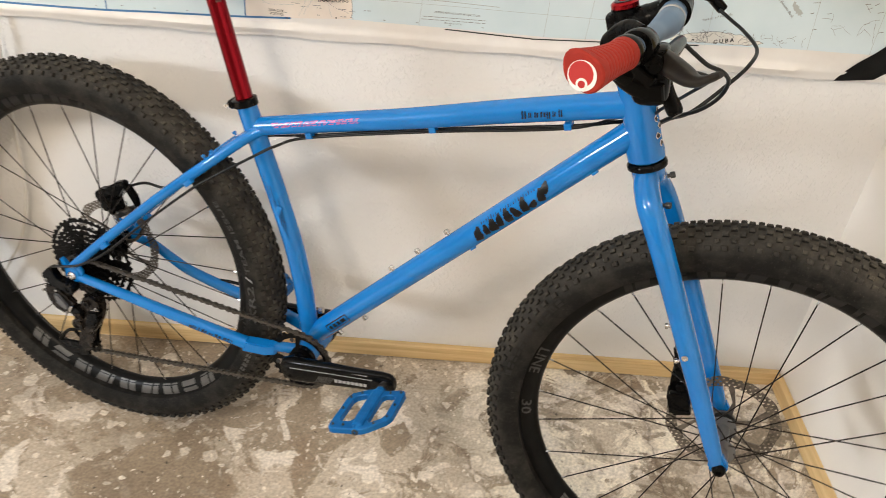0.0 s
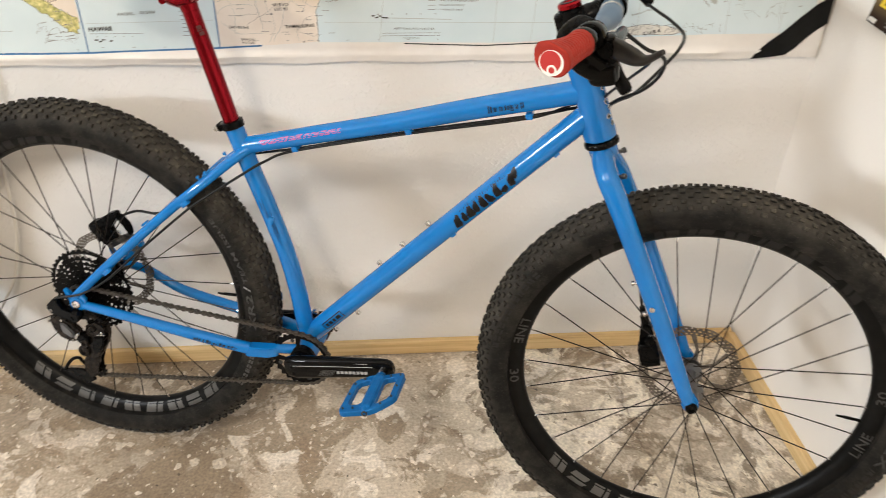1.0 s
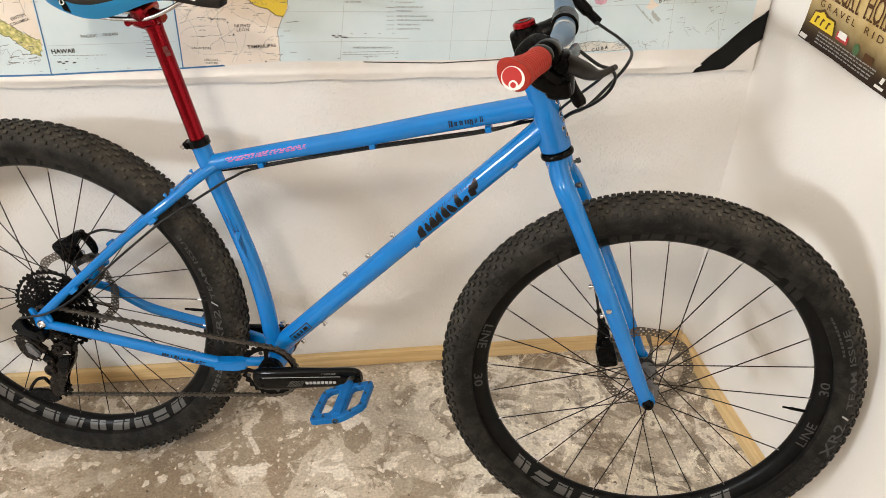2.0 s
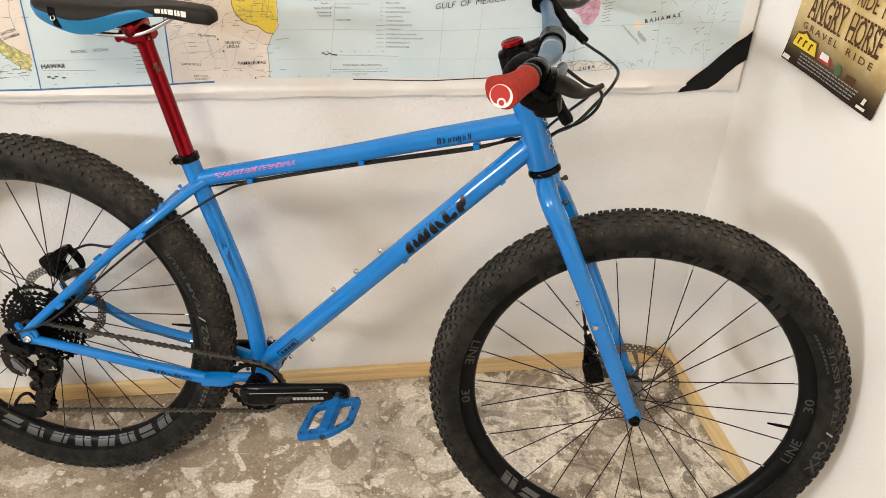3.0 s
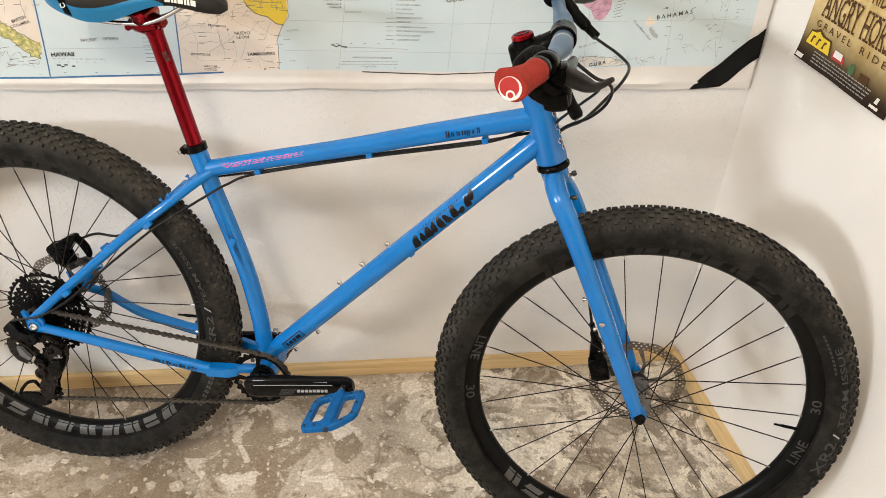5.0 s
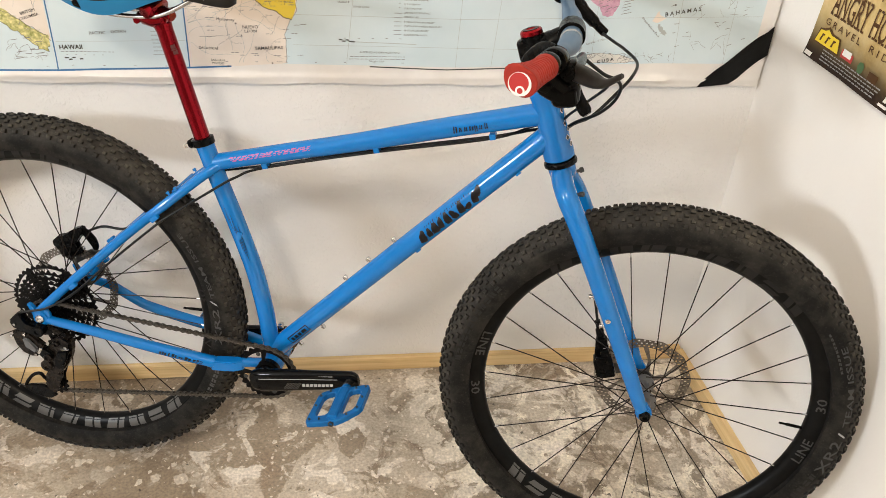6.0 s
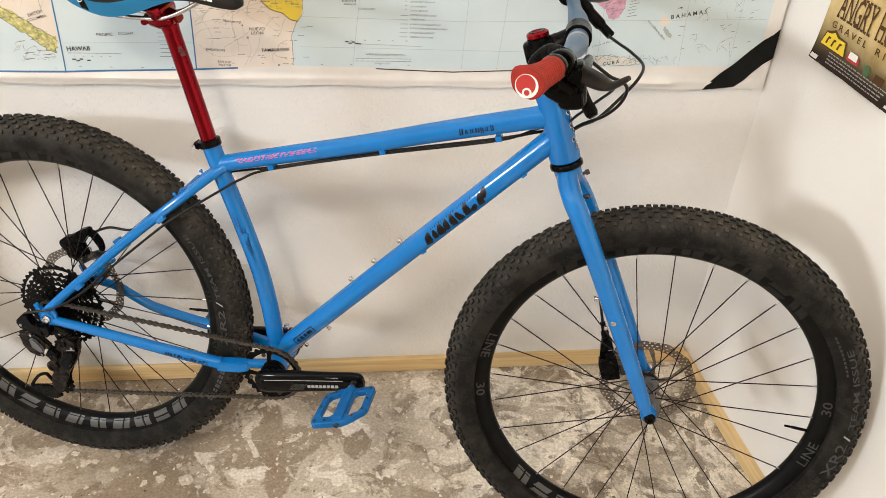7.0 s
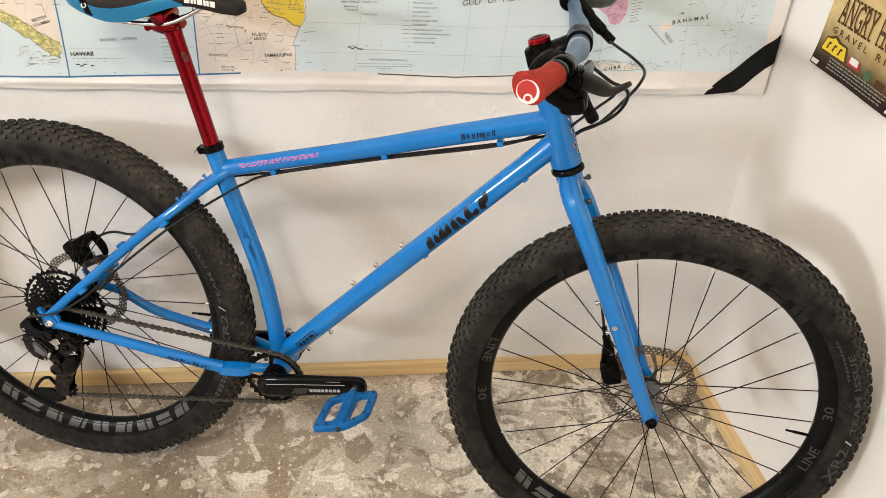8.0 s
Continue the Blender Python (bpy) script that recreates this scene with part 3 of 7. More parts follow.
# --- fork
bm = bmesh.new()
revolve(bm, [(0.021, 0.0), (0.0268, 0.002), (0.0272, 0.005), (0.0268, 0.008), (0.0245, 0.0105)], S(*on_axis(0.4185)), AXIS_F, 32)
part("headset_ring", bm, M_BLACK, bicycle, "black lower headset bearing ring")
bm = bmesh.new()
revolve(bm, [(0.016, -0.022), (0.0215, -0.016), (0.0225, -0.006), (0.0225, 0.0015)], S(*on_axis(0.418)), AXIS_F, 32)
fork = part("fork", bm, M_BLUE, bicycle)
for sg in (1, -1):
    bm = bmesh.new()
    fp = smooth_path([S(0.921, 0.412, 0.008 * sg), S(0.925, 0.400, 0.026 * sg), S(0.938, 0.378, 0.046 * sg), S(0.966, 0.330, 0.058 * sg), S(1.044, 0.171, 0.062 * sg), S(1.106, 0.040, 0.063 * sg), S(1.122, 0.006, 0.063 * sg)])
    k = len(fp) - 1
    sweep(bm, fp, [0.0168 + 0.0012 * math.sin(3 * i / k) - 0.0065 * (i / k) ** 2 for i in range(k + 1)], 20)
    part("fork_leg", bm, M_BLUE, fork)
    bm = bmesh.new()
    slab(bm, [(1.106, 0.03), (1.126, 0.026), (1.141, 0.006), (1.138, -0.010), (1.124, -0.014), (1.112, -0.004)], 0.056, 0.0705, lambda a, b, t: S(a, b, t * sg))
    bmesh.ops.bevel(bm, geom=list(bm.edges), offset=0.0035, segments=2, affect="EDGES")
    part("fork_tip", bm, M_BLUE, fork)
    bolt(S(0.952, 0.386, 0.036 * sg) if sg > 0 else S(0.948, 0.402, -0.022), Vector((0.9, -0.3 * sg, 0.35)), 0.0045, 0.010, fork, M_DARKMETAL)
    if sg > 0:
        for u, h in ((1.0325, 0.187),):
            bolt(S(u, h, 0.0775), SIDE_F, 0.0045, 0.004, fork)
        for u, h in ((1.000, 0.217), (1.026, 0.163)):
            bolt(S(u + 0.002, h, 0.057), Vector((-0.95, -0.1, -0.2)), 0.0042, 0.006, fork)
bm = bmesh.new()
revolve(bm, [(0.004, -0.002), (0.0105, 0.0), (0.0105, 0.004), (0.008, 0.008), (0.004, 0.008), (0.0035, 0.005)], S(1.128, 0.0, 0.069), SIDE_F, 20)
part("front_axle_end", bm, M_BLACK, fork)

# --- wheels
SPOKES = 28


def ring_mesh(bm, prof, at, seg):
    rings = [[bm.verts.new(at(r, 2 * math.pi * k / seg, s)) for k in range(seg)] for r, s in prof]
    for i in range(len(rings)):
        r0, r1 = rings[i], rings[(i + 1) % len(rings)]
        for k in range(seg):
            bm.faces.new((r0[k], r0[(k + 1) % seg], r1[(k + 1) % seg], r1[k]))


def ground(bm):
    """The tyre is pressed flat where it stands on the floor."""
    m = bicycle.matrix_world
    inv = m.inverted()
    for v in bm.verts:
        p = m @ v.co
        if p.z < 0.0006:
            p.z = 0.0006
            v.co = inv @ p


TR, TH, TW = 0.3400, 0.0310, 0.0355     # tyre section: centre circle, half height, half width


def knob(bm, at, a, s, wd, ln, tall):
    """One worn tread knob, s metres round the section from the middle, its top edges rounded off."""
    phi = s / 0.0345
    rings = []
    for rr, g in ((-0.002, 1.0), (tall * 0.72, 0.93), (tall, 0.70)):
        ring = []
        for da, ds in ((-1, -1), (1, -1), (1, 1), (-1, 1)):
            p = phi + ds * g * wd / 2 / 0.0345
            ring.append(bm.verts.new(at(TR + (TH + rr) * math.cos(p), a + da * g * ln / 2 / 0.376, (TW + rr) * math.sin(p))))
        rings.append(ring)
    # The upright sides get the darker rubber, painting in their shade.
    for k, (r0, r1) in enumerate(zip(rings, rings[1:])):
        for i in range(4):
            bm.faces.new((r0[i], r0[(i + 1) % 4], r1[(i + 1) % 4], r1[i])).material_index = 1 - k
    bm.faces.new(rings[-1])


def dust_on(ob, hub, side, amount=1.0):
    """Dust lies on the crown of a tyre and thins out down its side wall."""
    values = []
    for v in ob.data.vertices:
        q = v.co - hub
        r = (q - side * q.dot(side)).length
        values.append(amount * min(1.0, max(0.0, (r - 0.340) / 0.022)))
    ob.data.attributes.new("dust", "FLOAT", "POINT").data.foreach_set("value", values)
    return ob


RIM = [(0.2885, 0.0), (0.2905, 0.007), (0.297, 0.0138), (0.307, 0.0176), (0.3165, 0.0180)]


def rim_side(r):
    for (r0, s0), (r1, s1) in zip(RIM, RIM[1:]):
        if r <= r1:
            return s0 + (s1 - s0) * (r - r0) / (r1 - r0)
    return 0.018


def tyre_side(r):
    c = max(-1.0, min(1.0, (r - TR) / TH))
    return TW * math.sqrt(1 - c * c) if r > TR else TW * (1 - 0.30 * ((TR - r) / TH) ** 2)


def printed(bm, at, a0, a1, r0, r1, surf, lift=0.0006, lean=0.0, sign=1):
    """A printed patch on a rim or tyre side between two angles (degrees) and two radii."""
    na, nr = max(2, int(abs(a1 - a0) / 1.2)), 4
    grid = [[bm.verts.new(at(r0 + (r1 - r0) * j / nr, radians(a0 + (a1 - a0) * i / na + lean * (j / nr - 0.5)), sign * (surf(r0 + (r1 - r0) * j / nr) + lift)))
             for j in range(nr + 1)] for i in range(na + 1)]
    for i in range(na):
        for j in range(nr):
            bm.faces.new((grid[i][j], grid[i + 1][j], grid[i + 1][j + 1], grid[i][j + 1]))


def wheel(name, hub, side, fwd, label, phase, flanges, marks):
    up = side.cross(fwd)
    if up.z < 0:
        up = -up

    def at(r, a, s):
        return hub + r * (math.cos(a) * fwd + math.sin(a) * up) + s * side

    bm = bmesh.new()
    outer = [(0.3165, -0.0160), (0.309, -0.0145), (0.306, 0.0), (0.309, 0.0145), (0.3165, 0.0160)]
    ring_mesh(bm, outer + RIM[::-1] + [(r, -s) for r, s in RIM[1:]], at, 112)
    w = part(name, bm, M_RIM, bicycle, label)
    bm = bmesh.new()
    prof = []
    for k in range(26):
        a = radians(-142 + 284 * k / 25)
        r = TR + TH * math.cos(a)
        prof.append((r, math.copysign(TW * abs(math.sin(a)) if r > TR else tyre_side(r), a)))
    prof += [(0.3155, 0.0165), (0.3125, 0.012), (0.3125, -0.012), (0.3155, -0.0165)]
    ring_mesh(bm, prof, at, 128)
    ground(bm)
    dust_on(part("tyre", bm, M_RUBBER, w, "dusty black knobbly rubber tyre"), hub, side, 0.80)
    # the bead rib beside the rim, where dust stays
    bm = bmesh.new()
    ring_mesh(bm, [(0.3172 + 0.0007 * math.cos(q), tyre_side(0.3172) * 0.5 + 0.0087 + 0.0007 * math.sin(q)) for q in (2 * math.pi * k / 6 for k in range(6))], at, 112)
    part("bead_rib", bm, M_BEAD, w, "thin dusty rib along the rim")
    bm = bmesh.new()
    rows = 208
    step = 2 * math.pi / rows
    r7 = random.Random(3)
    for i in range(rows):
        if i % 2 == 0:
            knobs = [(0.0, 0.0, 0.0066, 0.0096), (0.0190, 0.0, 0.0062, 0.0086), (0.0385, 0.1, 0.0078, 0.0096)]
        else:
            knobs = [(0.0095, 0.1, 0.0062, 0.0090), (0.0285, 0.0, 0.0060, 0.0080)]
        knobs += [(-s, da, wd, ln) for s, da, wd, ln in knobs if s > 0]
        for s, da, wd, ln in knobs:
            knob(bm, at, (i + da + r7.uniform(-0.05, 0.05)) * step, s, wd * r7.uniform(0.93, 1.05), ln * r7.uniform(0.93, 1.05), 0.0040 * r7.uniform(0.88, 1.05))
    ground(bm)
    tagged(dust_on(part("tread", bm, [M_RUBBER, M_KNOBSHADE], w, "rows of small dusty rubber tread knobs"), hub, side), kind="stuff")
    # hub
    s0, s1, fr, half = flanges
    bm = bmesh.new()
    revolve(bm, [(0.009, -half), (0.012, -half + 0.004), (0.0125, s1 - 0.004), (fr + 0.003, s1 - 0.0015), (fr + 0.003, s1 + 0.0015), (0.0125, s1 + 0.004), (0.0115, 0.0), (0.0125, s0 - 0.004),
                 (fr + 0.003, s0 - 0.0015), (fr + 0.003, s0 + 0.0015), (0.0125, s0 + 0.004), (0.012, half - 0.004), (0.009, half)], hub, side, 32)
    part("hub", bm, M_BLACK if name == "rear_wheel" else M_LINKGREY, w, "black wheel hub" if name == "rear_wheel" else "dark grey metal wheel hub")
    # spokes and nipples
    for i in range(SPOKES):
        a = radians(phase + i * 360 / SPOKES)
        s = s0 if i % 2 == 0 else s1
        twist = radians(64) * (1 if (i // 2) % 2 == 0 else -1)
        p0 = at(fr, a + twist, s + (0.0025 if (i // 2) % 2 == 0 else -0.0025))
        p1 = at(0.2865, a, math.copysign(0.0025, s))
        bm = bmesh.new()
        sweep(bm, [p0, p1], 0.00105, 6)
        part("spoke", bm, M_SPOKE, w)
        bm = bmesh.new()
        e = (p1 - p0).normalized()
        sweep(bm, [p1 - e * 0.005, p1 + e * 0.004], [0.0014, 0.0019], 6)
        part("spoke_nipple", bm, M_STEEL, w, "bright spoke nipple")
    # valve, printed marks
    if marks["valve"] is not None:
        bm = bmesh.new()
        a = radians(marks["valve"])
        sweep(bm, [at(0.290, a, 0), at(0.262, a, 0), at(0.2615, a, 0), at(0.249, a, 0)], [0.0029, 0.0029, 0.0022, 0.0020], 10)
        part("valve", bm, M_PLASTIC, w, "black tyre valve")
    for centre, span, n, m in marks["rim"]:
        bm = bmesh.new()
        cell = span / n
        rr = random.Random(n * 7)
        for i in range(n):
            b0 = centre - span / 2 + i * cell
            glyph(bm, at, b0 + cell * 0.10, b0 + cell * 0.90, 0.2935, 0.3140, rr, rim_side)
        tagged(part("rim_mark", bm, m, w, "printed blocks on the rim side"), kind="stuff")
    for centre, span, n, r0, r1, m in marks["tyre"]:
        bm = bmesh.new()
        cell = span / n
        rr = random.Random(n * 5 + int(abs(centre)))
        for i in range(n):
            b0 = centre - span / 2 + i * cell
            glyph(bm, at, b0 + cell * 0.06, b0 + cell * 0.84, r0, r1, rr, tyre_side)
        tagged(part("tyre_mark", bm, m, w, "printed blocks on the tyre side"), kind="stuff")
    for text, surf, a0, span, r, h, m in marks["words"]:
        def place(a, b, surf=surf, a0=a0, r=r):
            return at(r - b, radians(a0) + a / r, surf(r - b) + 0.0013)
        lettering(text, place, radians(span) * r, m, w, 0.01, 0.0, h)
    return w, at


def glyph(bm, at, a0, a1, r0, r1, rr, surf):
    """Plain printed bars, standing for one mark."""
    w, h = a1 - a0, r1 - r0
    lean = rr.choice((-0.16, 0.0, 0.0, 0.16)) * w
    end = a0 + w * rr.uniform(0.82, 0.94)
    if rr.random() < 0.55:
        k = rr.uniform(0.36, 0.46)
        printed(bm, at, a0, end, r0, r0 + h * k, surf, 0.0006, lean)
        printed(bm, at, a0, end, r0 + h * (k + 0.15), r1, surf, 0.0006, lean)
    else:
        k = rr.uniform(0.40, 0.58)
        printed(bm, at, a0, a0 + w * k, r0, r1, surf, 0.0006, lean)
        printed(bm, at, a0 + w * (k + 0.10), end, r0, r1, surf, 0.0006, lean)


rear_wheel, at_rear = wheel("rear_wheel", B(0, 0), SIDE, FWD, "black spoked rear wheel with knobbly tyre", 9.5, (0.020, -0.034, 0.025, 0.070),
                            {"valve": 4.2,
                             # The upper blocks repeat the lower print, darkened to paint its dimmer look.
                             "rim": [(-84, 90, 9, M_GREYPRINT), (96, 90, 9, M_DARKSHADEPRINT), ],
                             "words": [("LINE", rim_side, 168, 12, 0.3120, 0.0170, M_DARKSHADEPRINT), ("30", rim_side, -167, 6, 0.3120, 0.0170, M_DARKSHADEPRINT), ("LINE", rim_side, -14, 12, 0.3120, 0.0170, M_DARKSHADEPRINT), ("30", rim_side, 9, 6, 0.3120, 0.0170, M_DARKSHADEPRINT),
                                       ("XR2", tyre_side, -4.5, 13.5, 0.3390, 0.0140, M_WORNPRINT), ("/", tyre_side, 10.2, 2.0, 0.3390, 0.0130, M_SILVERPRINT), ("TEAM ISSUE", tyre_side, 13, 24, 0.3390, 0.0090, M_TYREPRINT)],
                             "tyre": [(-21, 17, 8, 0.333, 0.342, M_WORNPRINT)]})
front_wheel, at_front = wheel("front_wheel", S(1.128, 0), SIDE_F, FWD_F, "black spoked front wheel with knobbly tyre", 1.6, (0.030, -0.023, 0.0195, 0.055),
                              {"valve": -4.7,
                               # Same print above and below; the upper copy has shade in its colour.
                               "rim": [(-92, 88, 9, M_GREYPRINT), (88, 88, 9, M_DARKSHADEPRINT), ],
                               "words": [("LINE", rim_side, 163, 10, 0.3120, 0.0160, M_TYREPRINT), ("30", rim_side, -176, 5.5, 0.3120, 0.0160, M_TYREPRINT), ("LINE", rim_side, -17, 10, 0.3120, 0.0160, M_TYREPRINT), ("30", rim_side, 5, 5.5, 0.3120, 0.0160, M_TYREPRINT),
                                         ("TEAM ISSUE", tyre_side, 3, 28, 0.3490, 0.0105, M_TYREPRINT), ("XR2", tyre_side, -15.5, 13, 0.3490, 0.0180, M_TYREPRINT), ("/", tyre_side, -1.2, 2.0, 0.3490, 0.0130, M_SILVERPRINT)],
                               "tyre": [(-29, 26, 9, 0.332, 0.342, M_DARKSHADEPRINT), (29.5, 15, 10, 0.330, 0.3335, M_TYREPRINT),
                                        (160, 30, 12, 0.336, 0.346, M_DARKSHADEPRINT)]})


# --- brake discs and calipers
def disc(at, s, radius, parent):
    """A drilled brake disc: two staggered rings of holes, a wavy edge and six bent arms."""
    bm = bmesh.new()
    n, rows_r = 54, (radius - 0.0172, radius - 0.0117, radius - 0.0062, radius - 0.0006)
    for sd in (0, 1):
        z = s + (0.0009 if sd else -0.0009)
        for band in (0, 1, 2):
            r0, r1 = rows_r[band], rows_r[band + 1]
            rm = (r0 + r1) / 2
            for i in range(n):
                off = 0.5 * (band % 2)
                a0, a1 = 2 * math.pi * (i + off) / n, 2 * math.pi * (i + off + 1) / n
                am = (a0 + a1) / 2
                outer = []
                for a, r in ((a0, r0), (am, r0), (a1, r0), (a1, rm), (a1, r1), (am, r1), (a0, r1), (a0, rm)):
                    if band == 2 and r == r1:
                        r += 0.0016 * math.sin(11 * a)
                    outer.append((a, r))
                inner = []
                for k in range(8):
                    q = radians(225 + 45 * k)
                    hr = 0.0022
                    inner.append((am + hr * math.cos(q) / rm, rm + hr * math.sin(q)))
                vo = [bm.verts.new(at(r, a, z)) for a, r in outer]
                vi = [bm.verts.new(at(r, a, z)) for a, r in inner]
                for k in range(8):
                    bm.faces.new((vo[k], vo[(k + 1) % 8], vi[(k + 1) % 8], vi[k]))
    d = part("brake_disc", bm, M_ROTOR, parent, "drilled steel brake disc", smooth=False)
    bm = bmesh.new()
    star = []
    for k in range(6):
        a = 2 * math.pi * k / 6
        star += [(0.021, a - 0.02), (0.040, a + 0.26), (radius - 0.0165, a + 0.52), (radius - 0.0165, a + 0.66), (0.042, a + 0.40), (0.023, a + 0.42)]
    slab(bm, star, s - 0.0010, s + 0.0010, lambda r, a, t: at(r, a, t))
    part("disc_spider", bm, M_ROTOR, parent, smooth=False)
    bm = bmesh.new()
    ring_mesh(bm, [(0.0125, s - 0.003), (0.0205, s - 0.003), (0.0205, s + 0.003), (0.0125, s + 0.003)], at, 32)
    part("lockring", bm, M_DARKMETAL, parent, "grey disc lockring")
    return d


disc(at_rear, -0.045, 0.088, rear_wheel)
disc(at_front, -0.040, 0.088, front_wheel)


def caliper(place, ax, ay, az, label, size=1.0):
    """Brake caliper body: two halves round the disc, a mount arm, a hose union and two bolts."""
    m = Matrix((ax, ay, az)).transposed().to_4x4()
    m = m @ Matrix.Scale(size, 4)
    m.translation = place
    bm = bmesh.new()
    block(bm, m @ pose(0, 0.012, 0), 0.046, 0.012, 0.030, 0.004)
    block(bm, m @ pose(0, -0.010, 0), 0.040, 0.012, 0.028, 0.004)
    block(bm, m @ pose(-0.002, 0.001, 0.014), 0.036, 0.030, 0.012, 0.003)
    block(bm, m @ pose(0.026, 0.008, -0.004), 0.016, 0.014, 0.016, 0.003)
    c = part("brake_caliper", bm, M_BLACK, bicycle, label)
    bm = bmesh.new()
    block(bm, m @ pose(0.004, -0.002, -0.020), 0.060, 0.010, 0.012, 0.003)
    part("caliper_mount", bm, M_DARKMETAL, c)
    bolt(m @ Vector((-0.026, -0.002, -0.012)), m.to_3x3() @ Vector((0, 0, 1)), 0.0045, 0.010, c)
    bolt(m @ Vector((0.030, -0.002, -0.012)), m.to_3x3() @ Vector((0, 0, 1)), 0.0045, 0.010, c)
    return c


def unit(u, h):
    return Vector((u, 0, h)).normalized()


ax = unit(0.96, 0.28)
rear_caliper = caliper(B(-0.002, 0.082, -0.047), ax, SIDE, unit(-0.28, 0.96), "black rear disc brake caliper", 0.8)
for name, outline, v0, v1, paint in (("caliper_housing", [(-0.038, 0.096), (-0.025, 0.108), (-0.011, 0.110), (0.010, 0.129), (0.027, 0.136), (0.033, 0.131), (0.021, 0.112), (0.010, 0.098), (0.001, 0.081), (0.003, 0.066), (-0.003, 0.055), (-0.014, 0.063), (-0.018, 0.075), (-0.029, 0.081), (-0.037, 0.087)], -0.055, -0.040, M_PLASTIC),
                                     ("caliper_arm", [(0.027, 0.1355), (0.042, 0.129), (0.054, 0.114), (0.058, 0.097), (0.054, 0.0875), (0.046, 0.089), (0.0455, 0.100), (0.037, 0.113), (0.025, 0.122)], -0.050, -0.042, M_BLACK),
                                     ("caliper_bracket", [(-0.003, 0.055), (0.014, 0.071), (0.037, 0.082), (0.051, 0.080), (0.048, 0.072), (0.028, 0.066), (0.012, 0.053), (-0.002, 0.043)], -0.062, -0.052, M_DARKMETAL)):
    bm = bmesh.new()
    slab(bm, outline, v0, v1, lambda a, b, t: B(a, b, t))
    bmesh.ops.bevel(bm, geom=list(bm.edges), offset=0.002, segments=2, affect="EDGES")
    part(name, bm, paint, rear_caliper)
bm = bmesh.new()
sweep(bm, smooth_path([B(0.03, 0.02, -0.062), B(0.045, 0.05, -0.06), B(0.06, 0.062, -0.065)]), 0.008, 10)
part("brake_mount", bm, M_BLUE, bicycle)
front_caliper = caliper(S(1.058, 0.018, -0.047), STEER.to_3x3() @ unit(-0.35, 0.94), SIDE_F, STEER.to_3x3() @ unit(-0.94, -0.35), "black front disc brake caliper")
bm = bmesh.new()
sweep(bm, smooth_path([S(1.046, 0.048, -0.056), S(1.040, 0.072, -0.058), S(1.030, 0.10, -0.060)]), [0.0095] * 6 + [0.0075] * 6 + [0.005] * 5, 12)
part("hose_union", bm, M_PLASTIC, front_caliper)
bm = bmesh.new()
slab(bm, [(1.038, 0.014), (1.034, 0.048), (1.034, 0.066), (1.041, 0.073), (1.052, 0.069), (1.060, 0.046), (1.068, 0.014)], -0.068, -0.046, lambda a, b, t: S(a, b, t))
bmesh.ops.bevel(bm, geom=list(bm.edges), offset=0.003, segments=2, affect="EDGES")
part("caliper_housing", bm, M_BLACK, front_caliper)

# --- cassette
bm = bmesh.new()
revolve(bm, [(0.018, 0.030), (0.018, 0.066), (0.012, 0.068)], B(0, 0), SIDE, 24)
cassette = part("cassette", bm, M_BLACK, bicycle, "black eleven-speed cassette")
TEETH = (42, 36, 32, 28, 24, 21, 19, 17, 15, 13, 11)


def cog_mesh(bm, at, teeth, s, pitch=0.0127, holes=0, share=0.42, rim=0.010):
    rad = pitch / 2 / math.sin(math.pi / teeth)
    n = teeth * 6
    prof = (-0.0020, -0.0020, 0.0004, 0.0024, 0.0024, 0.0004)
    inner = max(0.016, rad - rim)
    for z in (s - 0.0009, s + 0.0009):
        out = [bm.verts.new(at(rad + prof[k % 6], 2 * math.pi * k / n, z)) for k in range(n)]
        inn = [bm.verts.new(at(inner, 2 * math.pi * k / n, z)) for k in range(n)]
        hub = [bm.verts.new(at(0.0155, 2 * math.pi * k / n + 0.25, z)) for k in range(n)] if holes and inner > 0.02 else None
        mid = [bm.verts.new(at(0.0225, 2 * math.pi * k / n + 0.18, z)) for k in range(n)] if hub else None
        for k in range(n):
            j = (k + 1) % n
            bm.faces.new((out[k], out[j], inn[j], inn[k]))
            if hub:
                bm.faces.new((mid[k], mid[j], hub[j], hub[k]))
                if (k * holes / n) % 1 < share:
                    bm.faces.new((inn[k], inn[j], mid[j], mid[k]))
        if z < s:
            lo = (out, inn)
    for k in range(n):
        j = (k + 1) % n
        bm.faces.new((lo[0][k], lo[0][j], out[j], out[k]))
        bm.faces.new((lo[1][k], lo[1][j], inn[j], inn[k]))
    return rad


for i, tn in enumerate(TEETH):
    bm = bmesh.new()
    cog_mesh(bm, lambda r, a, s: at_rear(r, a + 0.3 * i, s), tn, 0.0305 + 0.0036 * i, holes=6 if i in (0, 2, 4) else 0, share=0.2, rim=0.0062 if i < 6 else 0.008)
    part("cog", bm, M_COG, cassette, smooth=False)

# --- chainring, cranks, pedals
BBC = B(BBU, BBH)


def at_bb(r, a, s):
    return BBC + r * (math.cos(a) * FWD + math.sin(a) * Vector((0, 0, 1))) + s * SIDE


bm = bmesh.new()
ring_r = cog_mesh(bm, at_bb, 28, 0.0485, holes=4, share=0.12, rim=0.0105)
chainring = part("chainring", bm, M_COG, bicycle, "black narrow-wide chainring", smooth=False)
for k in range(4):
    a = 0.35 + k * math.pi / 2
    bolt(at_bb(ring_r - 0.013, a, 0.050), SIDE, 0.0042, 0.002, chainring, M_DARKMETAL)


